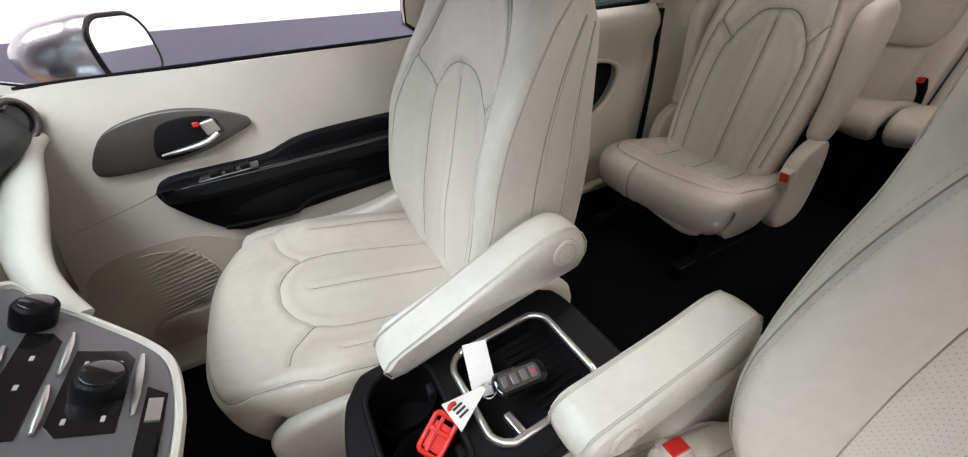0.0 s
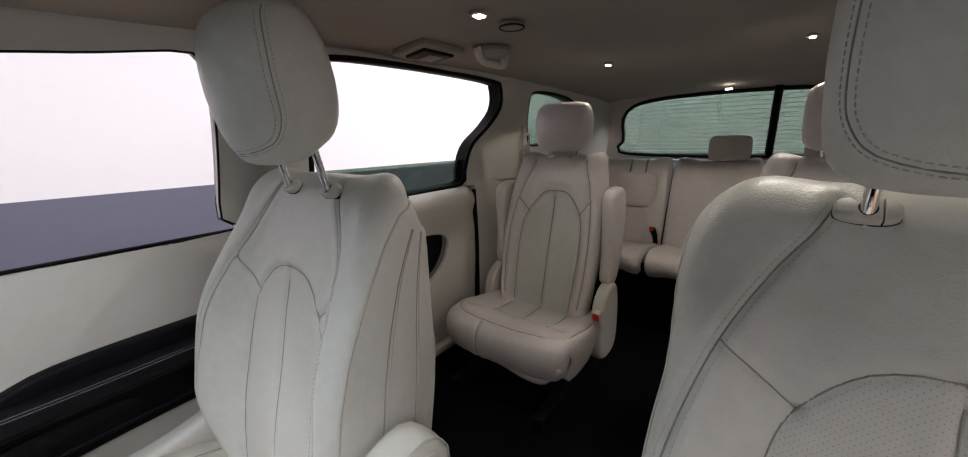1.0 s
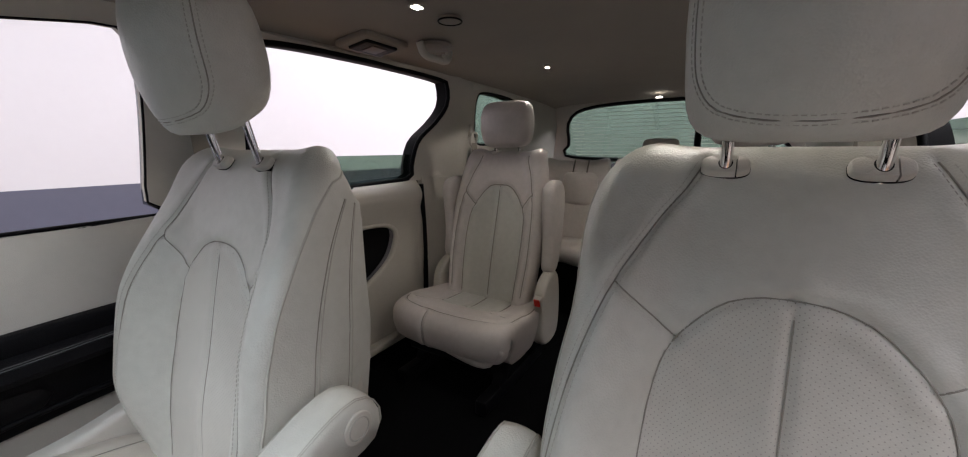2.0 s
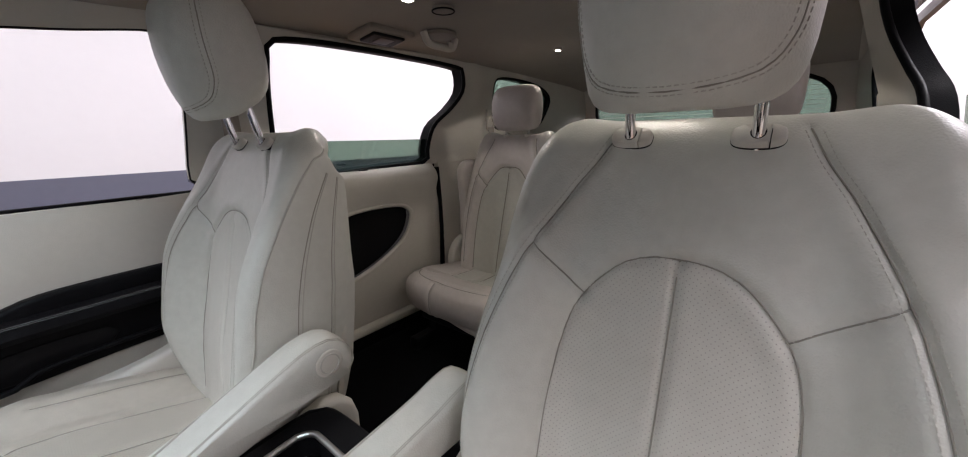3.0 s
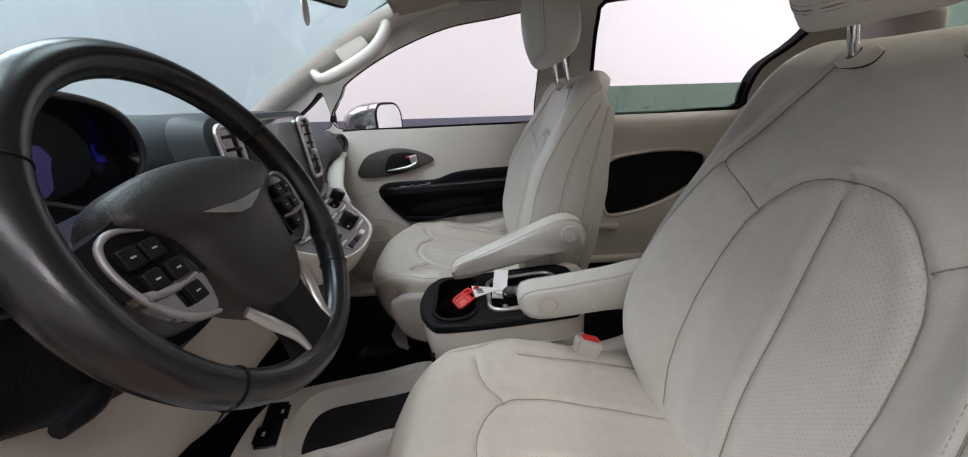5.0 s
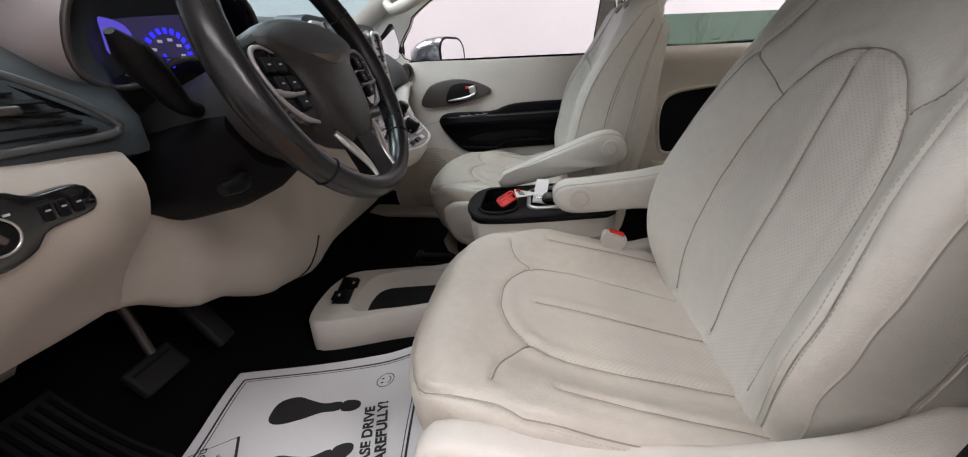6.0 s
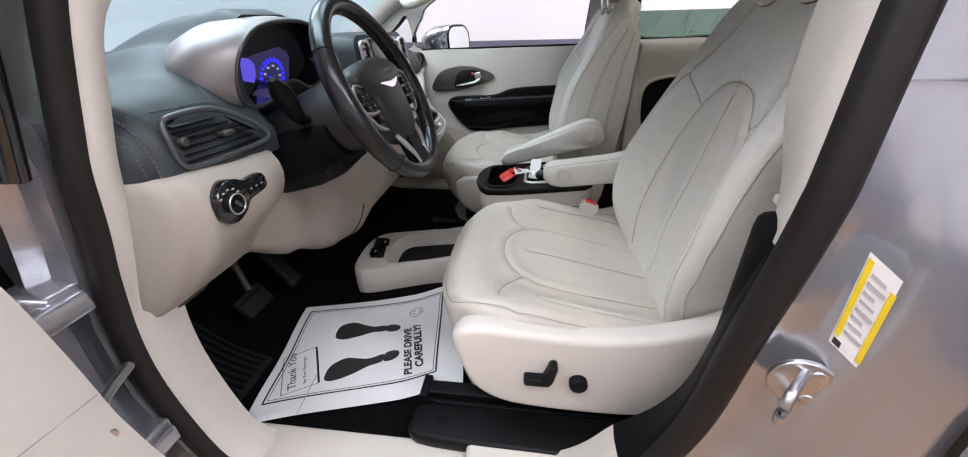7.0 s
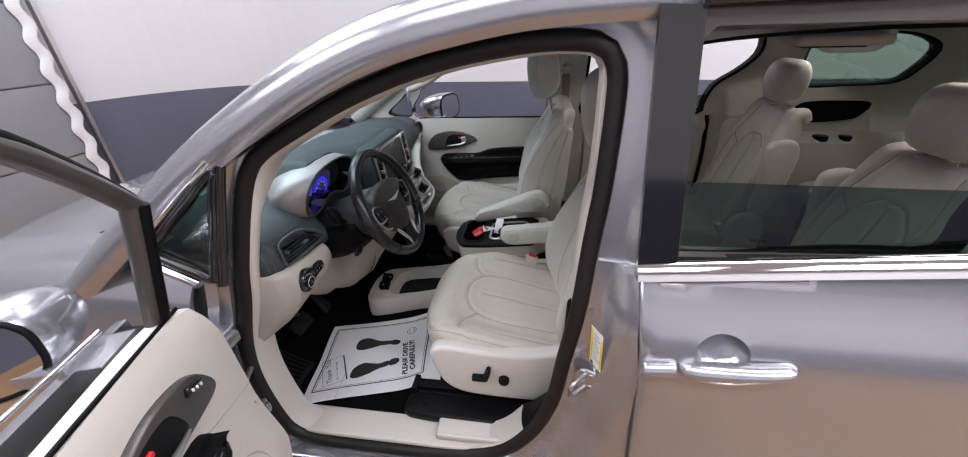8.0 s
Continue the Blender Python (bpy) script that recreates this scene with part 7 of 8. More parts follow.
        for a, b in ((0.04, 0.27), (0.075, 0.27), (0.11, 0.27), (0.035, 0.47), (0.035, 0.6), (0.102, 0.47), (0.102, 0.6)):
            part("key_mark", box((0.003, 0.006, 0.0007), on(s * a, b, 0.0072), 0, turn=(0, 32, 0)), GREYBAR, cp)
    part("key_field", loft([grow2 for grow2 in ([on(a, b, l) for a, b in ((-0.07, 0.735), (0.07, 0.735), (0.06, 0.825), (-0.06, 0.825))] for l in (0.004, 0.0068))]), PIANO, cp)
    for a in (-0.04, 0.0, 0.04):
        part("key", loft([[on(a + p * 0.013, 0.78 + q * 0.03, l) for p, q in ((-1, -1), (1, -1), (1, 1), (-1, 1))] for l in (0.004, 0.0095)]), SATIN if a == 0.04 else BLACK, cp)
    # cream sweep from the panel to the passenger's end of the dashboard
    sw = [(-0.508, 0.18, 0.985), (-0.532, 0.212, 1.003), (-0.562, 0.27, 1.016), (-0.60, 0.38, 1.026), (-0.645, 0.54, 1.036), (-0.685, 0.69, 1.046), (-0.70, 0.785, 1.05)]
    part("sweep", tube(sw, [0.012, 0.02, 0.026, 0.028, 0.026, 0.024, 0.024], n=50, sides=14, flat=0.7), CREAM, d, "cream sweep below the passenger dashboard")
    part("lower_slot", box((0.02, 0.16, 0.022), (-0.56, 0.0, 0.865), 0.005), BLACK, cp)
    part("lower_slot_edge", box((0.014, 0.17, 0.004), (-0.551, 0.0, 0.851), 0.001), SATIN, cp)
    # passenger side end vent
    pv = part("end_vent", ring((-0.685, 0.735, 1.095), (0.9, -0.45, 0), 0.034, 0.006), GUNMETAL, d)
    part("vent_cavity", disc((-0.687, 0.735, 1.095), (0.9, -0.45, 0), 0.034, 0.01), PIANO, pv)
    part("stitch_line", tube([(-0.61, 0.2, 1.06), (-0.625, 0.235, 1.14), (-0.66, 0.24, 1.19)], 0.0013, n=20, sides=5), GREYBAR, d)


def vent_ring(pts, fx, r):
    l = smooth_line(pts, 50, True)
    return tube([(fx(y, z), y, z) for y, z in l], r, n=50, sides=8, closed=True, smooth=False, up=(1, 0, 0.01))


dashboard()


# ---- steering wheel and column ----
def steering():
    c = Vector((-0.429, -0.443, 1.129))
    m = Matrix.Translation(c) @ Matrix.Rotation(radians(90 - 24.7), 4, "Y") @ Matrix.Rotation(radians(90), 4, "Z")
    # in the wheel's own frame: x to the driver's right hand... y up the wheel, z towards the driver
    w = thing("steering_wheel", "black leather steering wheel with silver spoke trim", "steering wheel", c)
    def put(nm, bm, mat, par=w, label=""):
        bm.transform(m)
        return part(nm, bm, mat, par, label)
    a = np.linspace(0, 2 * math.pi, 72, endpoint=False)
    rings = []
    for t in a:
        k = 0.0165 + 0.0025 * abs(math.cos(t)) ** 6
        rings.append([((0.176 + k * math.cos(b)) * math.cos(t), (0.176 + k * math.cos(b)) * math.sin(t), k * 1.1 * math.sin(b)) for b in np.linspace(0, 2 * math.pi, 18, endpoint=False)])
    rings.append(rings[0])
    bm = loft(rings, caps=False)
    bmesh.ops.remove_doubles(bm, verts=bm.verts, dist=1e-6)
    rim = put("rim", bm, WHEEL_LEATHER, label="worn black leather rim")
    for t in (0.55, math.pi - 0.55, -0.75, math.pi + 0.75):
        put("rim_seam", tube([((0.176 + 0.0178 * math.cos(b)) * math.cos(t), (0.176 + 0.0178 * math.cos(b)) * math.sin(t), 0.0195 * math.sin(b)) for b in np.linspace(0, 2 * math.pi, 20, endpoint=False)], 0.0009, n=20, sides=5, closed=True, smooth=False, up=(0.1, 0.2, 1)), BLACK, rim)
    pad_o = smooth_line([(-0.118, 0.036), (-0.105, 0.054), (-0.06, 0.068), (0.0, 0.073), (0.06, 0.068), (0.105, 0.054), (0.118, 0.036), (0.098, 0.022), (0.08, 0.005), (0.07, -0.04), (0.055, -0.08), (0.03, -0.102), (0, -0.108), (-0.03, -0.102), (-0.055, -0.08), (-0.07, -0.04), (-0.08, 0.005), (-0.098, 0.022)], 60, True)
    hub = put("airbag_pad", loft([[(x * k, y * k, z) for x, y in pad_o] for k, z in ((0.9, -0.045), (1.0, -0.025), (1.0, -0.006), (0.96, 0.006), (0.86, 0.013), (0.5, 0.018), (0.1, 0.019))]), PAD_SKIN, label="black airbag cover")
    put("emblem", loft([[(x, 0.006 + y * 0.55 + 0.16 * abs(x), 0.0205 + l - 0.9 * x * x) for x, y in ((-0.052, 0.006), (-0.03, 0.010), (-0.01, 0.013), (0.01, 0.013), (0.03, 0.010), (0.052, 0.006), (0.03, -0.003), (0.01, -0.009), (-0.01, -0.009), (-0.03, -0.003))] for l in (-0.003, 0.003)]), CHROME, hub, "chrome winged emblem")
    for s in (-1, 1):
        sp = put("spoke", loft([[(s * x, y, z) for y, z in ((y0, -0.02), (y0, 0.004), (y1, 0.004), (y1, -0.02))] for x, y0, y1 in ((0.06, -0.03, 0.05), (0.10, -0.025, 0.042), (0.14, -0.018, 0.03), (0.168, -0.012, 0.024))]), BLACK, label="black wheel spoke")
        bz = smooth_line([(0.088, 0.012), (0.11, 0.026), (0.132, 0.028), (0.142, 0.01), (0.138, -0.025), (0.118, -0.052), (0.09, -0.062), (0.078, -0.03)], 34, True)
        put("spoke_trim", tube([(s * x, y, 0.005) for x, y in ((0.098, 0.024), (0.122, 0.03), (0.139, 0.022), (0.143, 0.0), (0.135, -0.03), (0.116, -0.054), (0.09, -0.064))], [0.001, 0.0028, 0.003, 0.0028, 0.003, 0.004, 0.002], n=34, sides=8, up=(0, 0, 1)), MAUVE, sp, "pewter spoke trim")
        put("spoke_trim", tube([(s * 0.138, -0.022, 0.006), (s * 0.11, -0.027, 0.0065), (s * 0.086, -0.026, 0.006)], [0.0045, 0.0035, 0.002], n=12, sides=8, up=(0, 0, 1)), MAUVE, sp)
        put("button_plate", loft([[(s * x, y, z) for x, y in bz] for z in (-0.006, 0.004)]), PIANO, sp)
        for bx, by in ((0.106, 0.008), (0.126, 0.008), (0.1, -0.014), (0.122, -0.014), (0.1, -0.038)):
            put("button", box((0.017, 0.017, 0.006), (s * bx, by, 0.007), 0.002), BLACK, sp)
            put("button_mark", box((0.0045, 0.0014, 0.0008), (s * bx, by, 0.0103), 0), GREYBAR, sp)
    low = put("lower_spoke", loft([[(x, y, z) for x, z in ((-w2, -0.02), (-w2, 0.008), (w2, 0.008), (w2, -0.02))] for y, w2 in ((-0.06, 0.04), (-0.10, 0.028), (-0.14, 0.026), (-0.17, 0.034))]), BLACK)
    for s in (-1, 1):
        put("spoke_trim", tube([(s * 0.062, -0.082, 0.0), (s * 0.05, -0.108, 0.004), (s * 0.036, -0.135, 0.006), (s * 0.034, -0.158, 0.008)], [0.006, 0.008, 0.007, 0.004], n=20, sides=8, flat=0.6), SATIN, low, "silver lower spoke trim")
    # column
    col = thing("steering_column", "black steering column shroud with stalks", "steering column", (-0.55, -0.44, 1.05))
    ax = Vector((0.908, 0, 0.418))
    rings = []
    for t, r, dz in ((-0.025, 0.06, 0), (-0.05, 0.078, 0), (-0.10, 0.085, -0.004), (-0.16, 0.088, -0.004), (-0.22, 0.092, -0.004), (-0.30, 0.095, -0.004)):
        p = c + ax * t
        rings.append([(p.x - 0.45 * r * math.sin(b), p.y + r * math.cos(b), p.z + dz + r * 0.8 * math.sin(b)) for b in np.linspace(0, 2 * math.pi, 30, endpoint=False)])
    part("shroud", loft(rings), SHROUD, col)
    part("boot", loft([[(p[0] - 0.3 * r * math.sin(b), p[1] + r * 1.25 * math.cos(b) * (1 + 0.05 * math.sin(7 * b + k)), p[2] + r * 0.8 * math.sin(b)) for b in np.linspace(0, 2 * math.pi, 36, endpoint=False)] for k, (p, r) in enumerate((((-0.52, -0.443, 1.055), 0.076), ((-0.57, -0.45, 1.025), 0.088), ((-0.62, -0.455, 1.005), 0.092), ((-0.69, -0.455, 0.99), 0.095)))]), BLACK_SOFT, col, "folded black column boot")
    st = part("stalk", tube([(-0.57, -0.515, 1.085), (-0.572, -0.545, 1.097), (-0.568, -0.573, 1.132), (-0.562, -0.602, 1.166), (-0.56, -0.612, 1.176)], [0.012, 0.014, 0.018, 0.021, 0.02, 0.006], n=20, sides=10, flat=0.8), BLACK, col, "black multifunction stalk")
    part("tilt_lever", tube([(-0.55, -0.50, 1.0), (-0.52, -0.55, 0.995), (-0.515, -0.585, 0.998)], [0.01, 0.012, 0.008], n=10, sides=8), BLACK, col)


steering()


# ---- console, pedals and floor things ----
def console():
    c = thing("centre_console", "cream centre console with black cup holder top", "centre console", (-0.1, 0, 0.46))
    top = [(-0.29, -0.07), (-0.272, -0.1), (-0.235, -0.118), (0.02, -0.122), (0.06, -0.112), (0.08, -0.075), (0.08, 0.072), (0.06, 0.106), (0.02, 0.116), (-0.235, 0.118), (-0.272, 0.1), (-0.29, 0.07), (-0.3, 0)]
    o = smooth_line(top, 80, True)
    tz = lambda x: 0.776 + 0.036 * ease(x, -0.3, 0.2)
    cup = smooth_line(rounded(-0.268, -0.165, -0.102, 0.102, 0.045, 8), 60, True)
    tray = smooth_line(rounded(-0.138, 0.032, -0.088, 0.07, 0.03, 8), 60, True)
    part("top", sheet(o, [cup, tray], lambda a, b, d: (a, b, tz(a) + 0.012 * (1 - (b / 0.122) ** 2) * 0.4 - d), 0.03, 0.026), BLACK, c, "black console top")
    part("top_edge", tube([(x, y, tz(x) - 0.004) for x, y in o], 0.007, n=80, sides=8, closed=True, smooth=False), BLACK, c)
    body = [[(cx + (x - cx) * kx, y * ky, (z if z else tz(x) - 0.02)) for x, y in o] for kx, ky, z, cx in ((1.0, 1.0, None, 0), (1.0, 1.02, 0.74, 0), (0.98, 1.05, 0.70, 0.0), (0.9, 1.0, 0.62, 0.04), (0.85, 0.95, 0.46, 0.06))]
    part("body", loft(body, caps=False), CREAM, c, "cream console body")
    part("body_crease", tube([(-0.24, -0.124, 0.70), (-0.15, -0.128, 0.725), (0.0, -0.131, 0.735), (0.07, -0.118, 0.742)], 0.0025, n=20, sides=6), CREAM_GLOSS, c)
    part("front_bin", patch(lambda u, v: (-0.287 + 0.012 * v * v - 0.004, 0.075 * math.cos(u) * v, 0.655 + 0.055 * math.sin(u) * v), np.linspace(0, 2 * math.pi, 30), np.linspace(0.02, 1, 5)), BLACK, c, "dark open bin")
    for y in (-0.052, 0.052):
        part("cup_holder", loft([[(-0.217 + r * math.cos(a), y + r * math.sin(a), z) for a in np.linspace(0, 2 * math.pi, 32, endpoint=False)] for r, z in ((0.049, 0.779), (0.046, 0.772), (0.043, 0.70), (0.001, 0.699))], caps=False), BLACK_SOFT, c, "black cup holder")
        part("cup_grip", box((0.012, 0.02, 0.03), (-0.175, y, 0.755), 0.005), RUBBER, c)
    part("cup_floor", box((0.11, 0.205, 0.006), (-0.217, 0, 0.694), 0), BLACK, c)
    part("cup_rim", tube([(x, y, tz(x) + 0.003) for x, y in cup], 0.005, n=60, sides=8, closed=True, smooth=False), BLACK, c)
    part("tray_rim", tube([(x, y, tz(x) + 0.005) for x, y in tray], 0.0055, n=60, sides=8, closed=True, smooth=False), SATIN, c, "satin silver tray rim")
    part("tray_wall", loft([[(x * k + (1 - k) * 0.0, y * k, z + tz(x) - 0.78) for x, y in tray] for k, z in ((1.0, 0.782), (0.985, 0.75), (0.97, 0.745), (0.02, 0.745))], caps=False), BLACK, c)
    for k in range(9):
        part("tray_rib", box((0.09, 0.004, 0.004), (-0.005, -0.055 + 0.014 * k, 0.7655), 0.0015, turn=(0, -3, 0)), BLACK_SOFT, c)
    # key with tags
    k = thing("car_key", "black and silver remote key fob in the tray", "car key", (-0.06, 0.015, 0.79))
    mk = pose(-0.062, -0.018, 0.797, 14, -4, -8)
    def key(nm, bm, mat, label=""):
        bm.transform(mk)
        return part(nm, bm, mat, k, label)
    key("shell", loft([[(x * s2, y * s2, z) for x, y in smooth_line(rounded(-0.042, 0.042, -0.019, 0.019, 0.014), 40, True)] for s2, z in ((0.9, -0.008), (1.0, -0.004), (1.0, 0.003), (0.88, 0.008))]), PIANO)
    key("face", loft([[(x * s2, y * s2, z) for x, y in smooth_line(rounded(-0.034, 0.030, -0.013, 0.013, 0.008), 40, True)] for s2, z in ((1, 0.006), (0.96, 0.0095))]), GUNMETAL)
    for j in range(4):
        key("button", box((0.010, 0.016, 0.003), (-0.024 + 0.0145 * j, 0, 0.0095), 0.002), PEWTER_DARK)
    key("red_button", box((0.005, 0.005, 0.002), (0.0195, 0, 0.0108), 0.001), RED)
    key("loop", ring((-0.05, 0, 0.004), (0.2, 0.3, 1), 0.012, 0.0012, n=24, sides=6), CHROME)
    tg = thing("key_tag", "white paper tag leaning on the tray rim", "paper tag", (-0.1, 0.06, 0.79))
    bm = box((0.076, 0.036, 0.0016), (0, 0, 0), 0.0004)
    bm.transform(pose(-0.106, 0.022, 0.802, 0, -42, 78))
    part("card", bm, WHITE, tg)
    bm = prism([(-0.03, -0.02), (0.034, -0.003), (0.034, 0.004), (-0.026, 0.022)], "z", 0, 0.0015, 0)
    bm.transform(pose(-0.148, -0.022, 0.808, 14, 6, 20))
    part("card", bm, WHITE, tg, "white triangular tag with print")
    for j in range(3):
        bm = box((0.016, 0.003, 0.0005), (-0.012, 0.006 - 0.006 * j, 0.002), 0)
        bm.transform(pose(-0.148, -0.022, 0.808, 14, 6, 20))
        part("print", bm, INK, tg)
    cl = thing("red_clip", "translucent red plastic key clip over cup holder", "plastic clip", (-0.19, -0.01, 0.79))
    mc = pose(-0.196, -0.034, 0.797, 24, -24, 28)
    for nm, bm in (("frame", tube([(x, y, 0) for x, y in rounded(-0.024, 0.024, -0.015, 0.015, 0.006)], 0.0035, n=28, sides=8, closed=True, smooth=False)), ("bar", box((0.044, 0.006, 0.006), (0, 0.004, 0), 0.002)), ("bar", box((0.007, 0.028, 0.006), (0.004, 0, 0), 0.002)), ("hook", tube([(0.026, 0, 0), (0.036, 0.004, 0.004), (0.042, 0.0, 0.0)], 0.003, n=8)), ("plate", box((0.034, 0.024, 0.003), (-0.002, -0.001, -0.001), 0.001))):
        bm.transform(mc)
        part(nm, bm, RED, cl)
    lt = thing("lighter", "small silver metal key barrel in the tray", "small tool", (-0.09, -0.03, 0.785))
    bm = box((0.045, 0.013, 0.011), (0, 0, 0), 0.004)
    bm.transform(pose(-0.098, -0.066, 0.778, 0, -3, -82))
    part("barrel", bm, STEEL, lt)
    # low tray on the floor
    f = thing("floor_tray", "cream floor console tray with black mat and ports", "floor console", (-0.5, 0, 0.46))
    out = smooth_line([(-0.712, -0.15), (-0.70, -0.245), (-0.65, -0.277), (-0.45, -0.205), (-0.29, -0.17), (-0.27, 0.05), (-0.45, 0.035), (-0.62, -0.005), (-0.68, -0.03), (-0.705, -0.08)], 60, True)
    well = smooth_line([(-0.605, -0.17), (-0.58, -0.215), (-0.5, -0.195), (-0.40, -0.165), (-0.31, -0.145), (-0.30, 0.02), (-0.40, 0.01), (-0.5, -0.012), (-0.575, -0.035), (-0.605, -0.08)], 60, True)
    hz = lambda x: 0.548 + 0.012 * ease(x, -0.45, -0.28) - 0.004
    part("side", loft([[(x, y, 0.455) for x, y in out], [(x, y - 0.002, 0.48) for x, y in out], [(x * 1.0, y, hz(x) - 0.01) for x, y in out], [(x + 0.006 * np.sign(-0.5 - x), -0.12 + (y + 0.12) * 0.955, hz(x)) for x, y in out], [(x - 0.004 * np.sign(-0.5 - x), -0.1 + (y + 0.1) * 1.05, hz(x) - 0.001) for x, y in well], [(x, y, hz(x) - 0.012) for x, y in well], [(-0.46 + (x + 0.46) * 0.86, -0.1 + (y + 0.1) * 0.8, 0.505) for x, y in well], [(-0.46 + (x + 0.46) * 0.8, -0.1 + (y + 0.1) * 0.72, 0.49) for x, y in well]], caps=False), CREAM, f)
    part("mat", loft([[(-0.46 + (x + 0.46) * 0.84, -0.1 + (y + 0.1) * 0.77, z) for x, y in well] for z in (0.488, 0.503)]), RUBBER, f, "black rubber tray mat")
    pp = part("port_plate", box((0.045, 0.135, 0.006), (-0.652, -0.13, 0.5455), 0.002, turn=(0, 8, 12)), PIANO, f, "black port plate")
    for y in (-0.163, -0.098):
        part("port", box((0.032, 0.045, 0.004), (-0.651 + 0.2 * (y + 0.13), y, 0.5485), 0.003, turn=(0, 8, 12)), BLACK_SOFT, pp)
        part("port_mark", box((0.006, 0.012, 0.0006), (-0.649 + 0.2 * (y + 0.13), y, 0.5508), 0, turn=(0, 8, 12)), GREYBAR, pp)
    # pedals
    b = thing("brake_pedal", "black rubber brake pedal on a steel arm", "pedal", (-0.9, -0.49, 0.58))
    part("pad", box((0.022, 0.1, 0.065), (-0.885, -0.49, 0.575), 0.008, turn=(0, -38, 0)), RUBBER, b)
    for j in range(3):
        part("rib", box((0.006, 0.085, 0.006), (-0.871 - 0.008 * j, -0.49, 0.562 + 0.016 * j), 0.002, turn=(0, -38, 0)), BLACK_SOFT, b)
    part("arm", tube([(-0.90, -0.475, 0.59), (-0.92, -0.47, 0.68), (-0.95, -0.47, 0.82)], 0.009, n=14), GUNMETAL, b)
    a = thing("gas_pedal", "black accelerator pedal hanging by floor", "pedal", (-0.87, -0.375, 0.58))
    part("pad", box((0.02, 0.05, 0.15), (-0.865, -0.375, 0.62), 0.008, turn=(0, -28, 8)), RUBBER, a)
    part("arm", box((0.02, 0.03, 0.2), (-0.92, -0.375, 0.75), 0.006, turn=(0, -12, 0)), BLACK, a)
    # ribbed foot rest
    fr = thing("foot_rest", "ribbed black rubber foot rest on carpet", "foot rest", (-0.95, -0.66, 0.47))
    def rest(u, v):
        return (-0.80 - 0.24 * v, -0.735 + 0.15 * u + 0.02 * v, 0.462 + 0.10 * v * v + 0.02 * v)
    part("base", patch(rest, np.linspace(0, 1, 10), np.linspace(0, 1, 10), (0, 0, -0.015)), RUBBER, fr)
    for j in range(8):
        u = 0.08 + j * 0.12
        part("rib", tube([tuple(np.array(rest(u, v)) + (0, 0, 0.002)) for v in np.linspace(0.05, 0.95, 8)], 0.005, n=12, sides=6), BLACK_SOFT, fr)
    st = thing("seat_side_cover", "black plastic cover beside the seat rail", "floor trim", (-0.15, -0.70, 0.47))
    part("cover", prism(smooth_line([(-0.34, -0.775), (-0.36, -0.73), (-0.33, -0.69), (-0.1, -0.685), (0.12, -0.69), (0.13, -0.78), (-0.1, -0.785)], 40, True), "z", 0.452, 0.49, 0.012, 3), BLACK, st)
    part("lip", box((0.42, 0.012, 0.012), (-0.11, -0.692, 0.491), 0.004), BLACK_SOFT, st, "raised black edge")
    part("cap", disc((-0.29, -0.735, 0.4915), (0, 0, 1), 0.011, 0.005, n=18), BLACK_SOFT, st)


console()


# ---- paper mat with its print ----
def writing(text, size, m, parent, mat, bold=0.0):
    cu = bpy.data.curves.new("writing", "FONT")
    cu.body, cu.size, cu.offset = text, size, bold
    tmp = bpy.data.objects.new("writing", cu)
    scene.collection.objects.link(tmp)
    me = bpy.data.meshes.new_from_object(tmp.evaluated_get(bpy.context.evaluated_depsgraph_get()))
    bpy.data.objects.remove(tmp)
    me.transform(m)
    me.materials.clear()
    me.materials.append(mat)
    ob = new("lettering", me)
    ob.parent = parent
    ob.matrix_parent_inverse = parent_matrix(parent).inverted()
    return ob


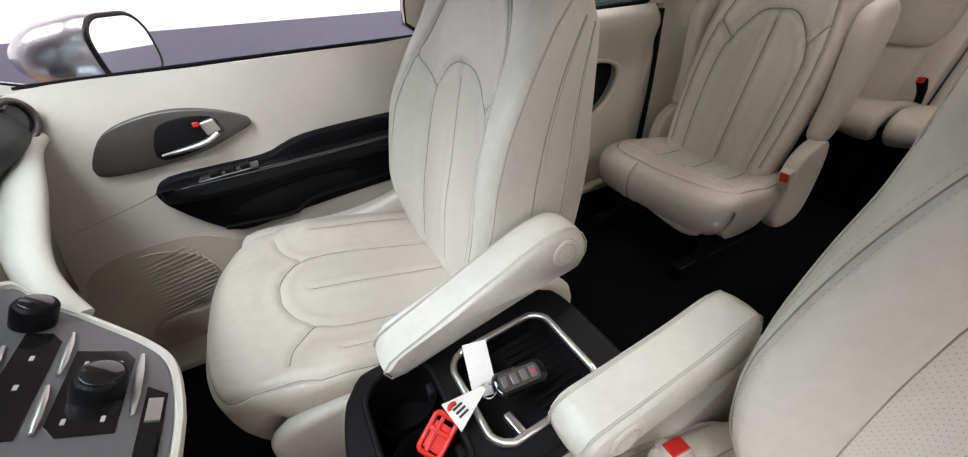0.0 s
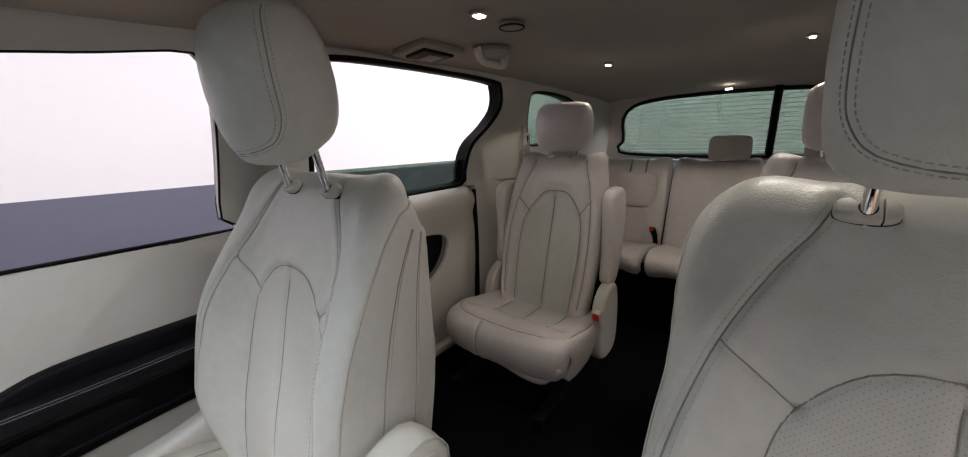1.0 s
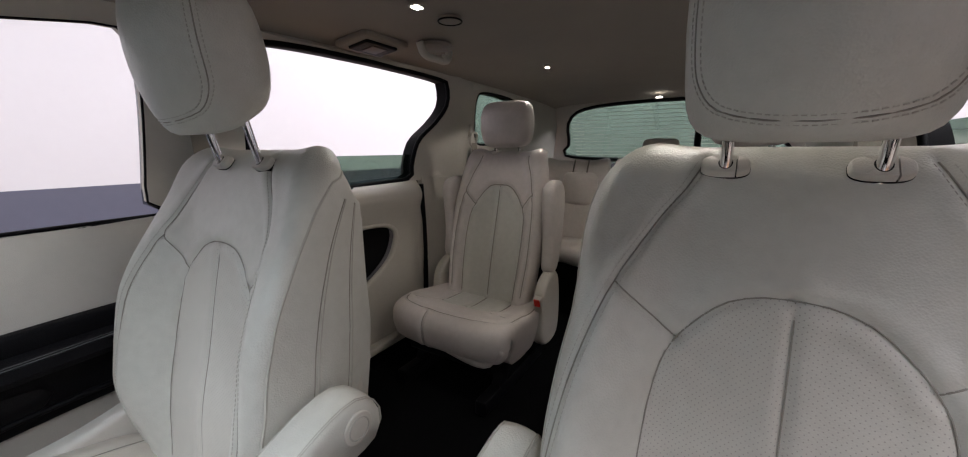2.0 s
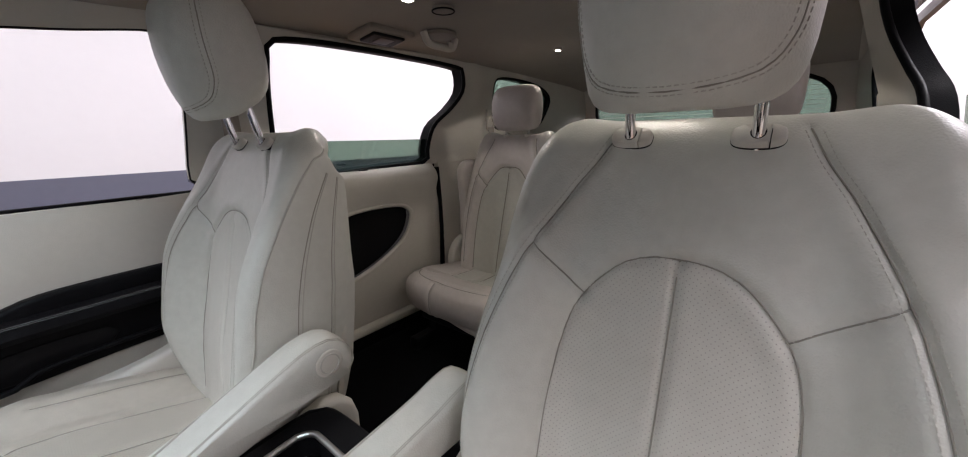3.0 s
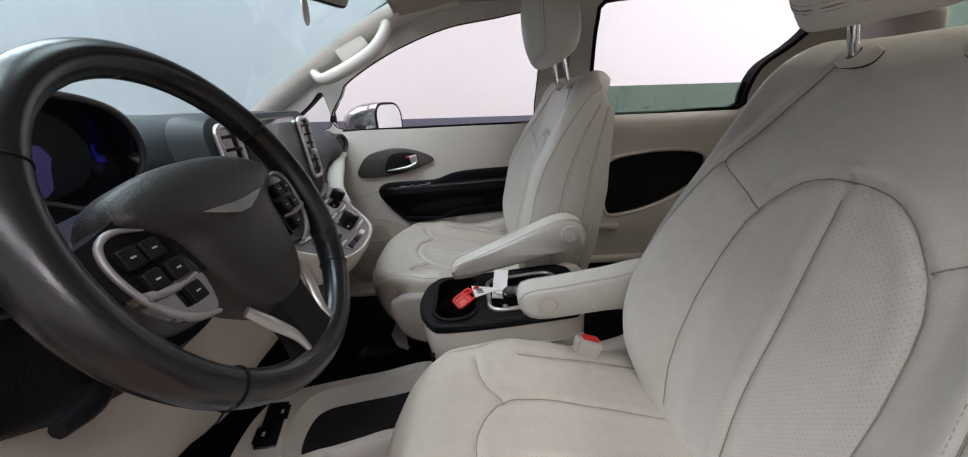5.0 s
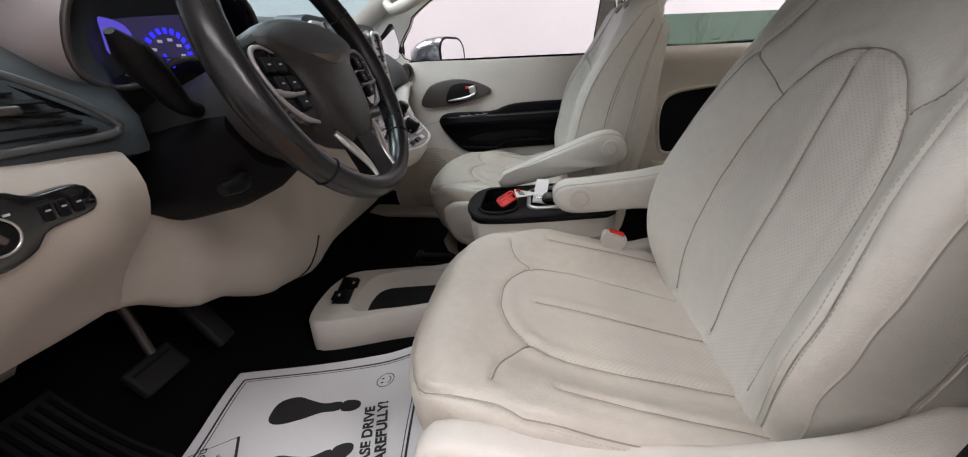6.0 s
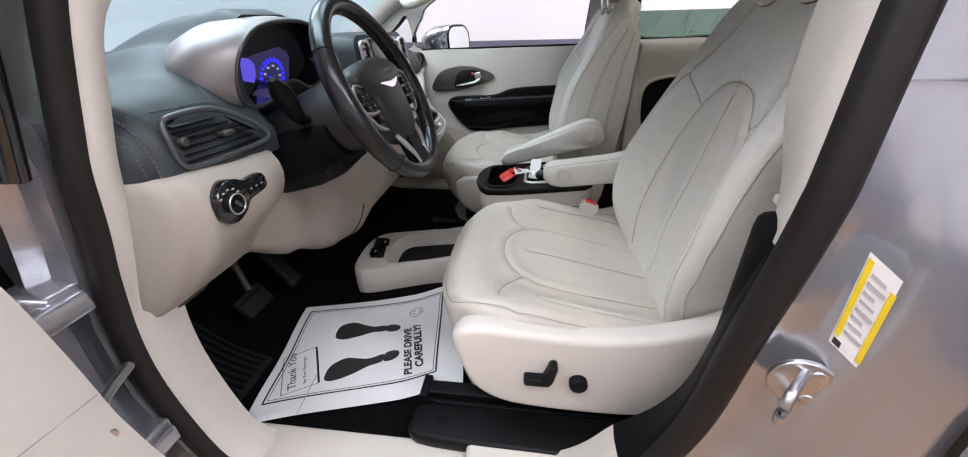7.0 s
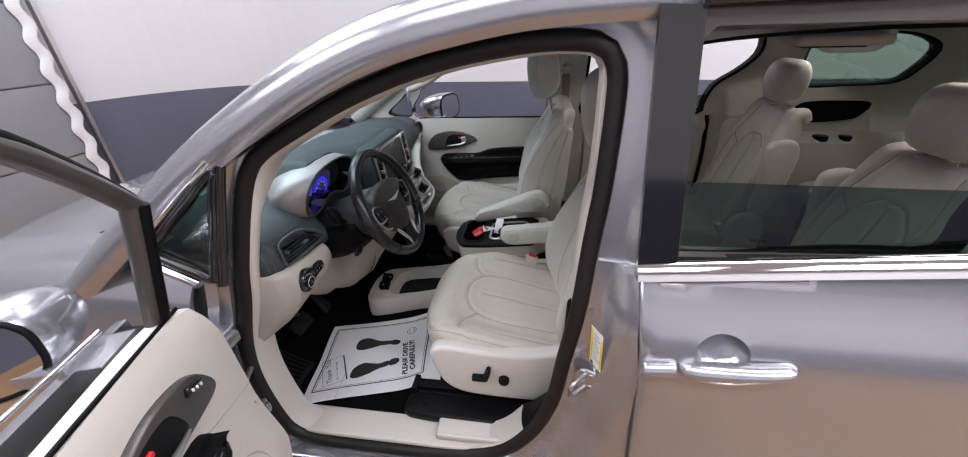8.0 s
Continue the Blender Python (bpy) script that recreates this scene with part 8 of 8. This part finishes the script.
def paper_mat():
    p = thing("paper_mat", "white printed paper floor mat with shoe prints", "paper mat", (-0.52, -0.53, 0.465))
    # a runs towards the seat, b towards the car's middle
    o, da, db = np.array((-0.741, -0.791)), np.array((0.415, 0.141)), np.array((-0.066, 0.401))
    def lie(a, b, lift=0.0):
        x, y = o + da * a + db * b
        z = 0.466 + 0.006 * math.sin(3.1 * a + 2 * b) + 0.004 * math.sin(9 * b + 5 * a) + 0.02 * ease(a, 0.75, 1.1) + 0.012 * (1 - ease(b, 0, 0.12)) * (1 - ease(a, 0, 0.6))
        return (x, y, z + lift)
    part("paper", patch(lie, np.linspace(0, 1.15, 40), np.linspace(0, 1.0, 36), (0, 0, -0.0012)), PAPER, p)
    part("rolled_corner", tube([lie(-0.005, -0.01, 0.004), lie(-0.004, 0.04, 0.004)], 0.006, n=4, sides=10, smooth=False), PAPER, p)
    part("fold", tube([lie(0.28, b, 0.0012) for b in np.linspace(0, 0.3, 8)], 0.0011, n=8, sides=5, smooth=False), GREYBAR, p)
    def strip(a0, b0, a1, b1, w):
        n = 16
        d = np.array((a1 - a0, b1 - b0))
        d = d / np.linalg.norm(d)
        return loft([[lie(a0 + (a1 - a0) * t - d[1] * w * k, b0 + (b1 - b0) * t + d[0] * w * k, 0.0009) for k in (-1, 1)] for t in np.linspace(0, 1, n)], closed=False, caps=False)
    for i, w in ((0.0, 0.0055), (0.018, 0.0022)):
        for q in ((0.055 + i, 0.13 + i, 0.055 + i, 0.93 - i), (0.055 + i, 0.93 - i, 0.99 - i, 0.93 - i), (0.99 - i, 0.93 - i, 0.99 - i, 0.13 + i), (0.99 - i, 0.13 + i, 0.055 + i, 0.13 + i)):
            part("border", strip(*q, w), INK, p)
    def blob(outl):
        return sheet(smooth_line(outl, 40, True), [], lambda a, b, d: lie(a, b, 0.0009), 0.03)
    for b0, sh, tilt in ((0.645, 0.0, -0.09), (0.285, 0.03, 0.11)):
        step = lambda pts: [(0.30 + (a - 0.27) * 0.83 + sh, b0 + tilt * (a - 0.27) + b) for a, b in pts]
        part("shoe_print", blob(step([(0.27, 0), (0.29, 0.07), (0.38, 0.1), (0.48, 0.067), (0.56, 0.043), (0.655, 0.05), (0.655, -0.01), (0.56, -0.02), (0.46, -0.052), (0.35, -0.07), (0.285, -0.05)])), INK, p, "black shoe sole print")
        part("heel_print", blob(step([(0.667, 0.05), (0.72, 0.06), (0.765, 0.042), (0.77, 0.005), (0.73, -0.02), (0.667, -0.01)])), INK, p)
    sx, sy = np.linalg.norm(da), np.linalg.norm(db)
    def place(a, b, skew):
        x, y, z = lie(a, b, 0.0022)
        v = db + da * skew
        return Matrix.Translation((x, y, z)) @ Matrix.Rotation(math.atan2(v[1], v[0]), 4, "Z")
    writing("PLEASE DRIVE", 0.0275, place(0.845, 0.165, -0.124), p, INK, 0.0011)
    writing("CAREFULLY!", 0.0285, place(0.91, 0.20, -0.14), p, INK, 0.0011)
    writing("Thank You", 0.028, place(0.20, 0.205, -0.33), p, INK)
    writing("For Your Patronage", 0.0115, place(0.245, 0.235, -0.33), p, INK)
    bx = ((0.135, 0.166), (0.03, 0.49), (0.205, 0.545), (0.315, 0.225))
    for k in range(4):
        part("box_line", strip(*bx[k], *bx[(k + 1) % 4], 0.006 if k == 2 else 0.0018), INK, p)
    c = (0.805, 0.785)
    part("smile_ring", loft([[lie(c[0] + r * math.cos(t) / sx, c[1] + r * math.sin(t) / sy, 0.001) for r in (0.0185, 0.0205)] for t in np.linspace(0, 2 * math.pi, 30)], closed=False, caps=False), INK, p)
    part("smile_mouth", loft([[lie(c[0] + r * math.cos(t) / sx, c[1] + r * math.sin(t) / sy, 0.001) for r in (0.011, 0.013)] for t in np.linspace(-1.1, 1.1, 14)], closed=False, caps=False), INK, p)
    for q in (-0.3, 0.3):
        part("smile_eye", loft([[lie(c[0] - 0.007 / sx + r * math.cos(t) / sx, c[1] + q * 0.02 / sy + r * 0.6 * math.sin(t) / sy, 0.001) for r in (0.0001, 0.0035)] for t in np.linspace(0, 2 * math.pi, 12)], closed=False, caps=False), INK, p)


paper_mat()


# ---- roof fittings, belts, mirror ----
def fittings():
    m = thing("rear_mirror", "black interior rear-view mirror below windscreen top", "mirror", (-0.47, 0.0, 1.5))
    cy, cz = 0.02, 1.474
    part("housing", loft([[(-0.47 - dx, cy + (y - 0.0) * k, cz + z * k) for y, z in rounded(-0.12, 0.12, -0.032, 0.032, 0.022)] for dx, k in ((0.0, 0.97), (0.004, 1.0), (0.015, 0.97), (0.028, 0.7))]), BLACK, m)
    part("glass", loft([[(-0.469 + o, cy + y * 0.95, cz + z * 0.9) for y, z in rounded(-0.12, 0.12, -0.032, 0.032, 0.022)] for o in (0, 0.002)]), MIRROR, m)
    for ob in m.children:
        turned = Matrix.Translation((-0.47, cy, cz)) @ Matrix.Rotation(radians(-24), 4, "Z") @ Matrix.Rotation(radians(6), 4, "Y") @ Matrix.Translation((0.47, -cy, -cz))
        ob.data.transform(turned)
    part("stem", tube([(-0.50, cy, cz), (-0.53, cy, 1.53), (-0.56, cy, 1.55)], 0.012, n=8), BLACK, m)
    t = thing("hanging_tag", "pale oval tag hanging from the mirror", "hanging tag", (-0.46, 0.01, 1.43))
    part("cord", tube([(-0.47, -0.035, 1.478), (-0.462, -0.036, 1.45), (-0.462, -0.035, 1.44)], 0.0012, n=8, sides=5), WHITE, t)
    part("disc", loft([[(-0.462 + o, -0.035 + 0.014 * math.cos(a), 1.412 + 0.028 * math.sin(a)) for a in np.linspace(0, 2 * math.pi, 24, endpoint=False)] for o in (-0.0015, 0.0015)]), SATIN, t)
    for s in (1, -1):
        v = thing("sun_visor", "folded beige cloth sun visor", "sun visor", (-0.3, s * 0.38, 1.59), "sun visors")
        part("flap", box((0.16, 0.36, 0.018), (-0.27, s * 0.40, 1.578), 0.007, turn=(0, -7, 0)), FABRIC, v)
    o = thing("overhead_console", "beige overhead console by windscreen", "overhead console", (-0.28, 0, 1.59))
    part("case", box((0.22, 0.19, 0.035), (-0.24, 0, 1.583), 0.014, turn=(0, -8, 0)), CREAM, o)
    part("lens", box((0.05, 0.12, 0.006), (-0.2, 0, 1.566), 0.002, turn=(0, -8, 0)), WHITE, o)
    part("button_bar", box((0.03, 0.1, 0.006), (-0.29, 0, 1.557), 0.002, turn=(0, -8, 0)), BLACK, o)
    for s in (1, -1):
        a = thing("roof_vent", "black rear climate vent in beige surround", "roof vent", (0.68, s * 0.63, 1.62), "roof vents")
        part("surround", box((0.175, 0.135, 0.02), (0.65, s * 0.60, 1.618), 0.009, turn=(-s * 7, 0, 0)), FABRIC, a)
        part("face", box((0.125, 0.082, 0.016), (0.65, s * 0.597, 1.6085), 0.006, turn=(-s * 7, 0, 0)), BLACK, a)
        part("screen", box((0.055, 0.05, 0.003), (0.65, s * 0.595, 1.6), 0.001, turn=(-s * 7, 0, 0)), GUNMETAL, a)
        h = thing("grab_handle", "beige roof grab handle beside the vent", "grab handle", (0.8, s * 0.5, 1.62), "roof grab handles")
        part("bar", tube([(0.715, s * 0.47, 1.622), (0.735, s * 0.468, 1.59), (0.79, s * 0.465, 1.585), (0.845, s * 0.468, 1.59), (0.865, s * 0.47, 1.622)], [0.012, 0.012, 0.011, 0.012, 0.012], n=28, sides=10), CREAM, h)
        part("recess", disc((0.79, s * 0.47, 1.617), (0, 0, -1), 0.055, 0.01, n=24), FABRIC, h)
        part("coat_hook", box((0.02, 0.012, 0.02), (0.825, s * 0.46, 1.595), 0.004), CREAM, h)
        for x, y, z, r in ((0.50, 0.29, 1.629, 0.013), (1.29, 0.295, 1.631, 0.010)):
            l = thing("reading_lamp", "small lit reading lamp in the headliner", "reading lamp", (x, s * y, z), "reading lamps")
            part("bezel", disc((x, s * y, z - 0.006), (0, 0, -1), r * 1.7, 0.008, n=24), FABRIC, l)
            part("lens", box((r * 1.7, r * 1.4, 0.004), (x, s * y, z - 0.007), 0.001), LAMP, l, "glowing white lens")
            la = bpy.data.lights.new("reading_light", "SPOT")
            la.energy, la.spot_size, la.shadow_soft_size, la.color = 4.2, radians(125), 0.01, (1.0, 0.93, 0.82)
            ob = new("reading_light", la)
            ob.location = (x, s * y, z - 0.012)
        k = thing("speaker_ring", "small round speaker grille in headliner", "speaker", (0.62, s * 0.285, 1.63), "roof speakers")
        part("grille", disc((0.62, s * 0.285, 1.622), (0, 0, -1), 0.03, 0.008, n=24), FABRIC, k)
        part("edge", ring((0.62, s * 0.285, 1.622), (0, 0, 1), 0.03, 0.0022, n=30, sides=6), BLACK_SOFT, k)
    r = thing("rear_lamp", "small lit lamp above the tailgate", "reading lamp", (2.25, 0, 1.6))
    part("lens", box((0.02, 0.03, 0.006), (2.25, 0.0, 1.592), 0.001), LAMP, r)
    # belts on the pillars
    for x, y, zt, nm in ((0.205, 0.742, 1.40, "front"), (0.245, -0.765, 1.40, "driver"), (1.33, 0.695, 1.33, "second"), (1.33, -0.695, 1.33, "second")):
        s = 1 if y > 0 else -1
        b = thing("seat_belt", "beige seat belt on its pillar loop", "seat belt", (x, y, 0.6), "pillar seat belts")
        part("loop", tube([(x - 0.024, y - s * 0.012, zt), (x - 0.02, y - s * 0.02, zt + 0.045), (x + 0.02, y - s * 0.02, zt + 0.045), (x + 0.024, y - s * 0.012, zt), (x, y - s * 0.012, zt - 0.012)], 0.006, n=30, sides=8, closed=True), CHROME if s > 0 and x < 1 else CREAM, b)
        part("anchor", box((0.032, 0.02, 0.06), (x, y, zt + 0.06), 0.008), CREAM, b)
        part("webbing", loft([[(xx - 0.022, yy, zz), (xx + 0.022, yy, zz), (xx + 0.022, yy - s * 0.0015, zz), (xx - 0.022, yy - s * 0.0015, zz)] for xx, yy, zz in ((x, y - s * 0.018, zt + 0.004), (x + 0.005, y - s * 0.02, 1.2), (x + 0.01, y - s * 0.016, 0.9), (x + 0.01, y - s * 0.01, 0.55))]), FABRIC, b, "woven beige webbing")


fittings()
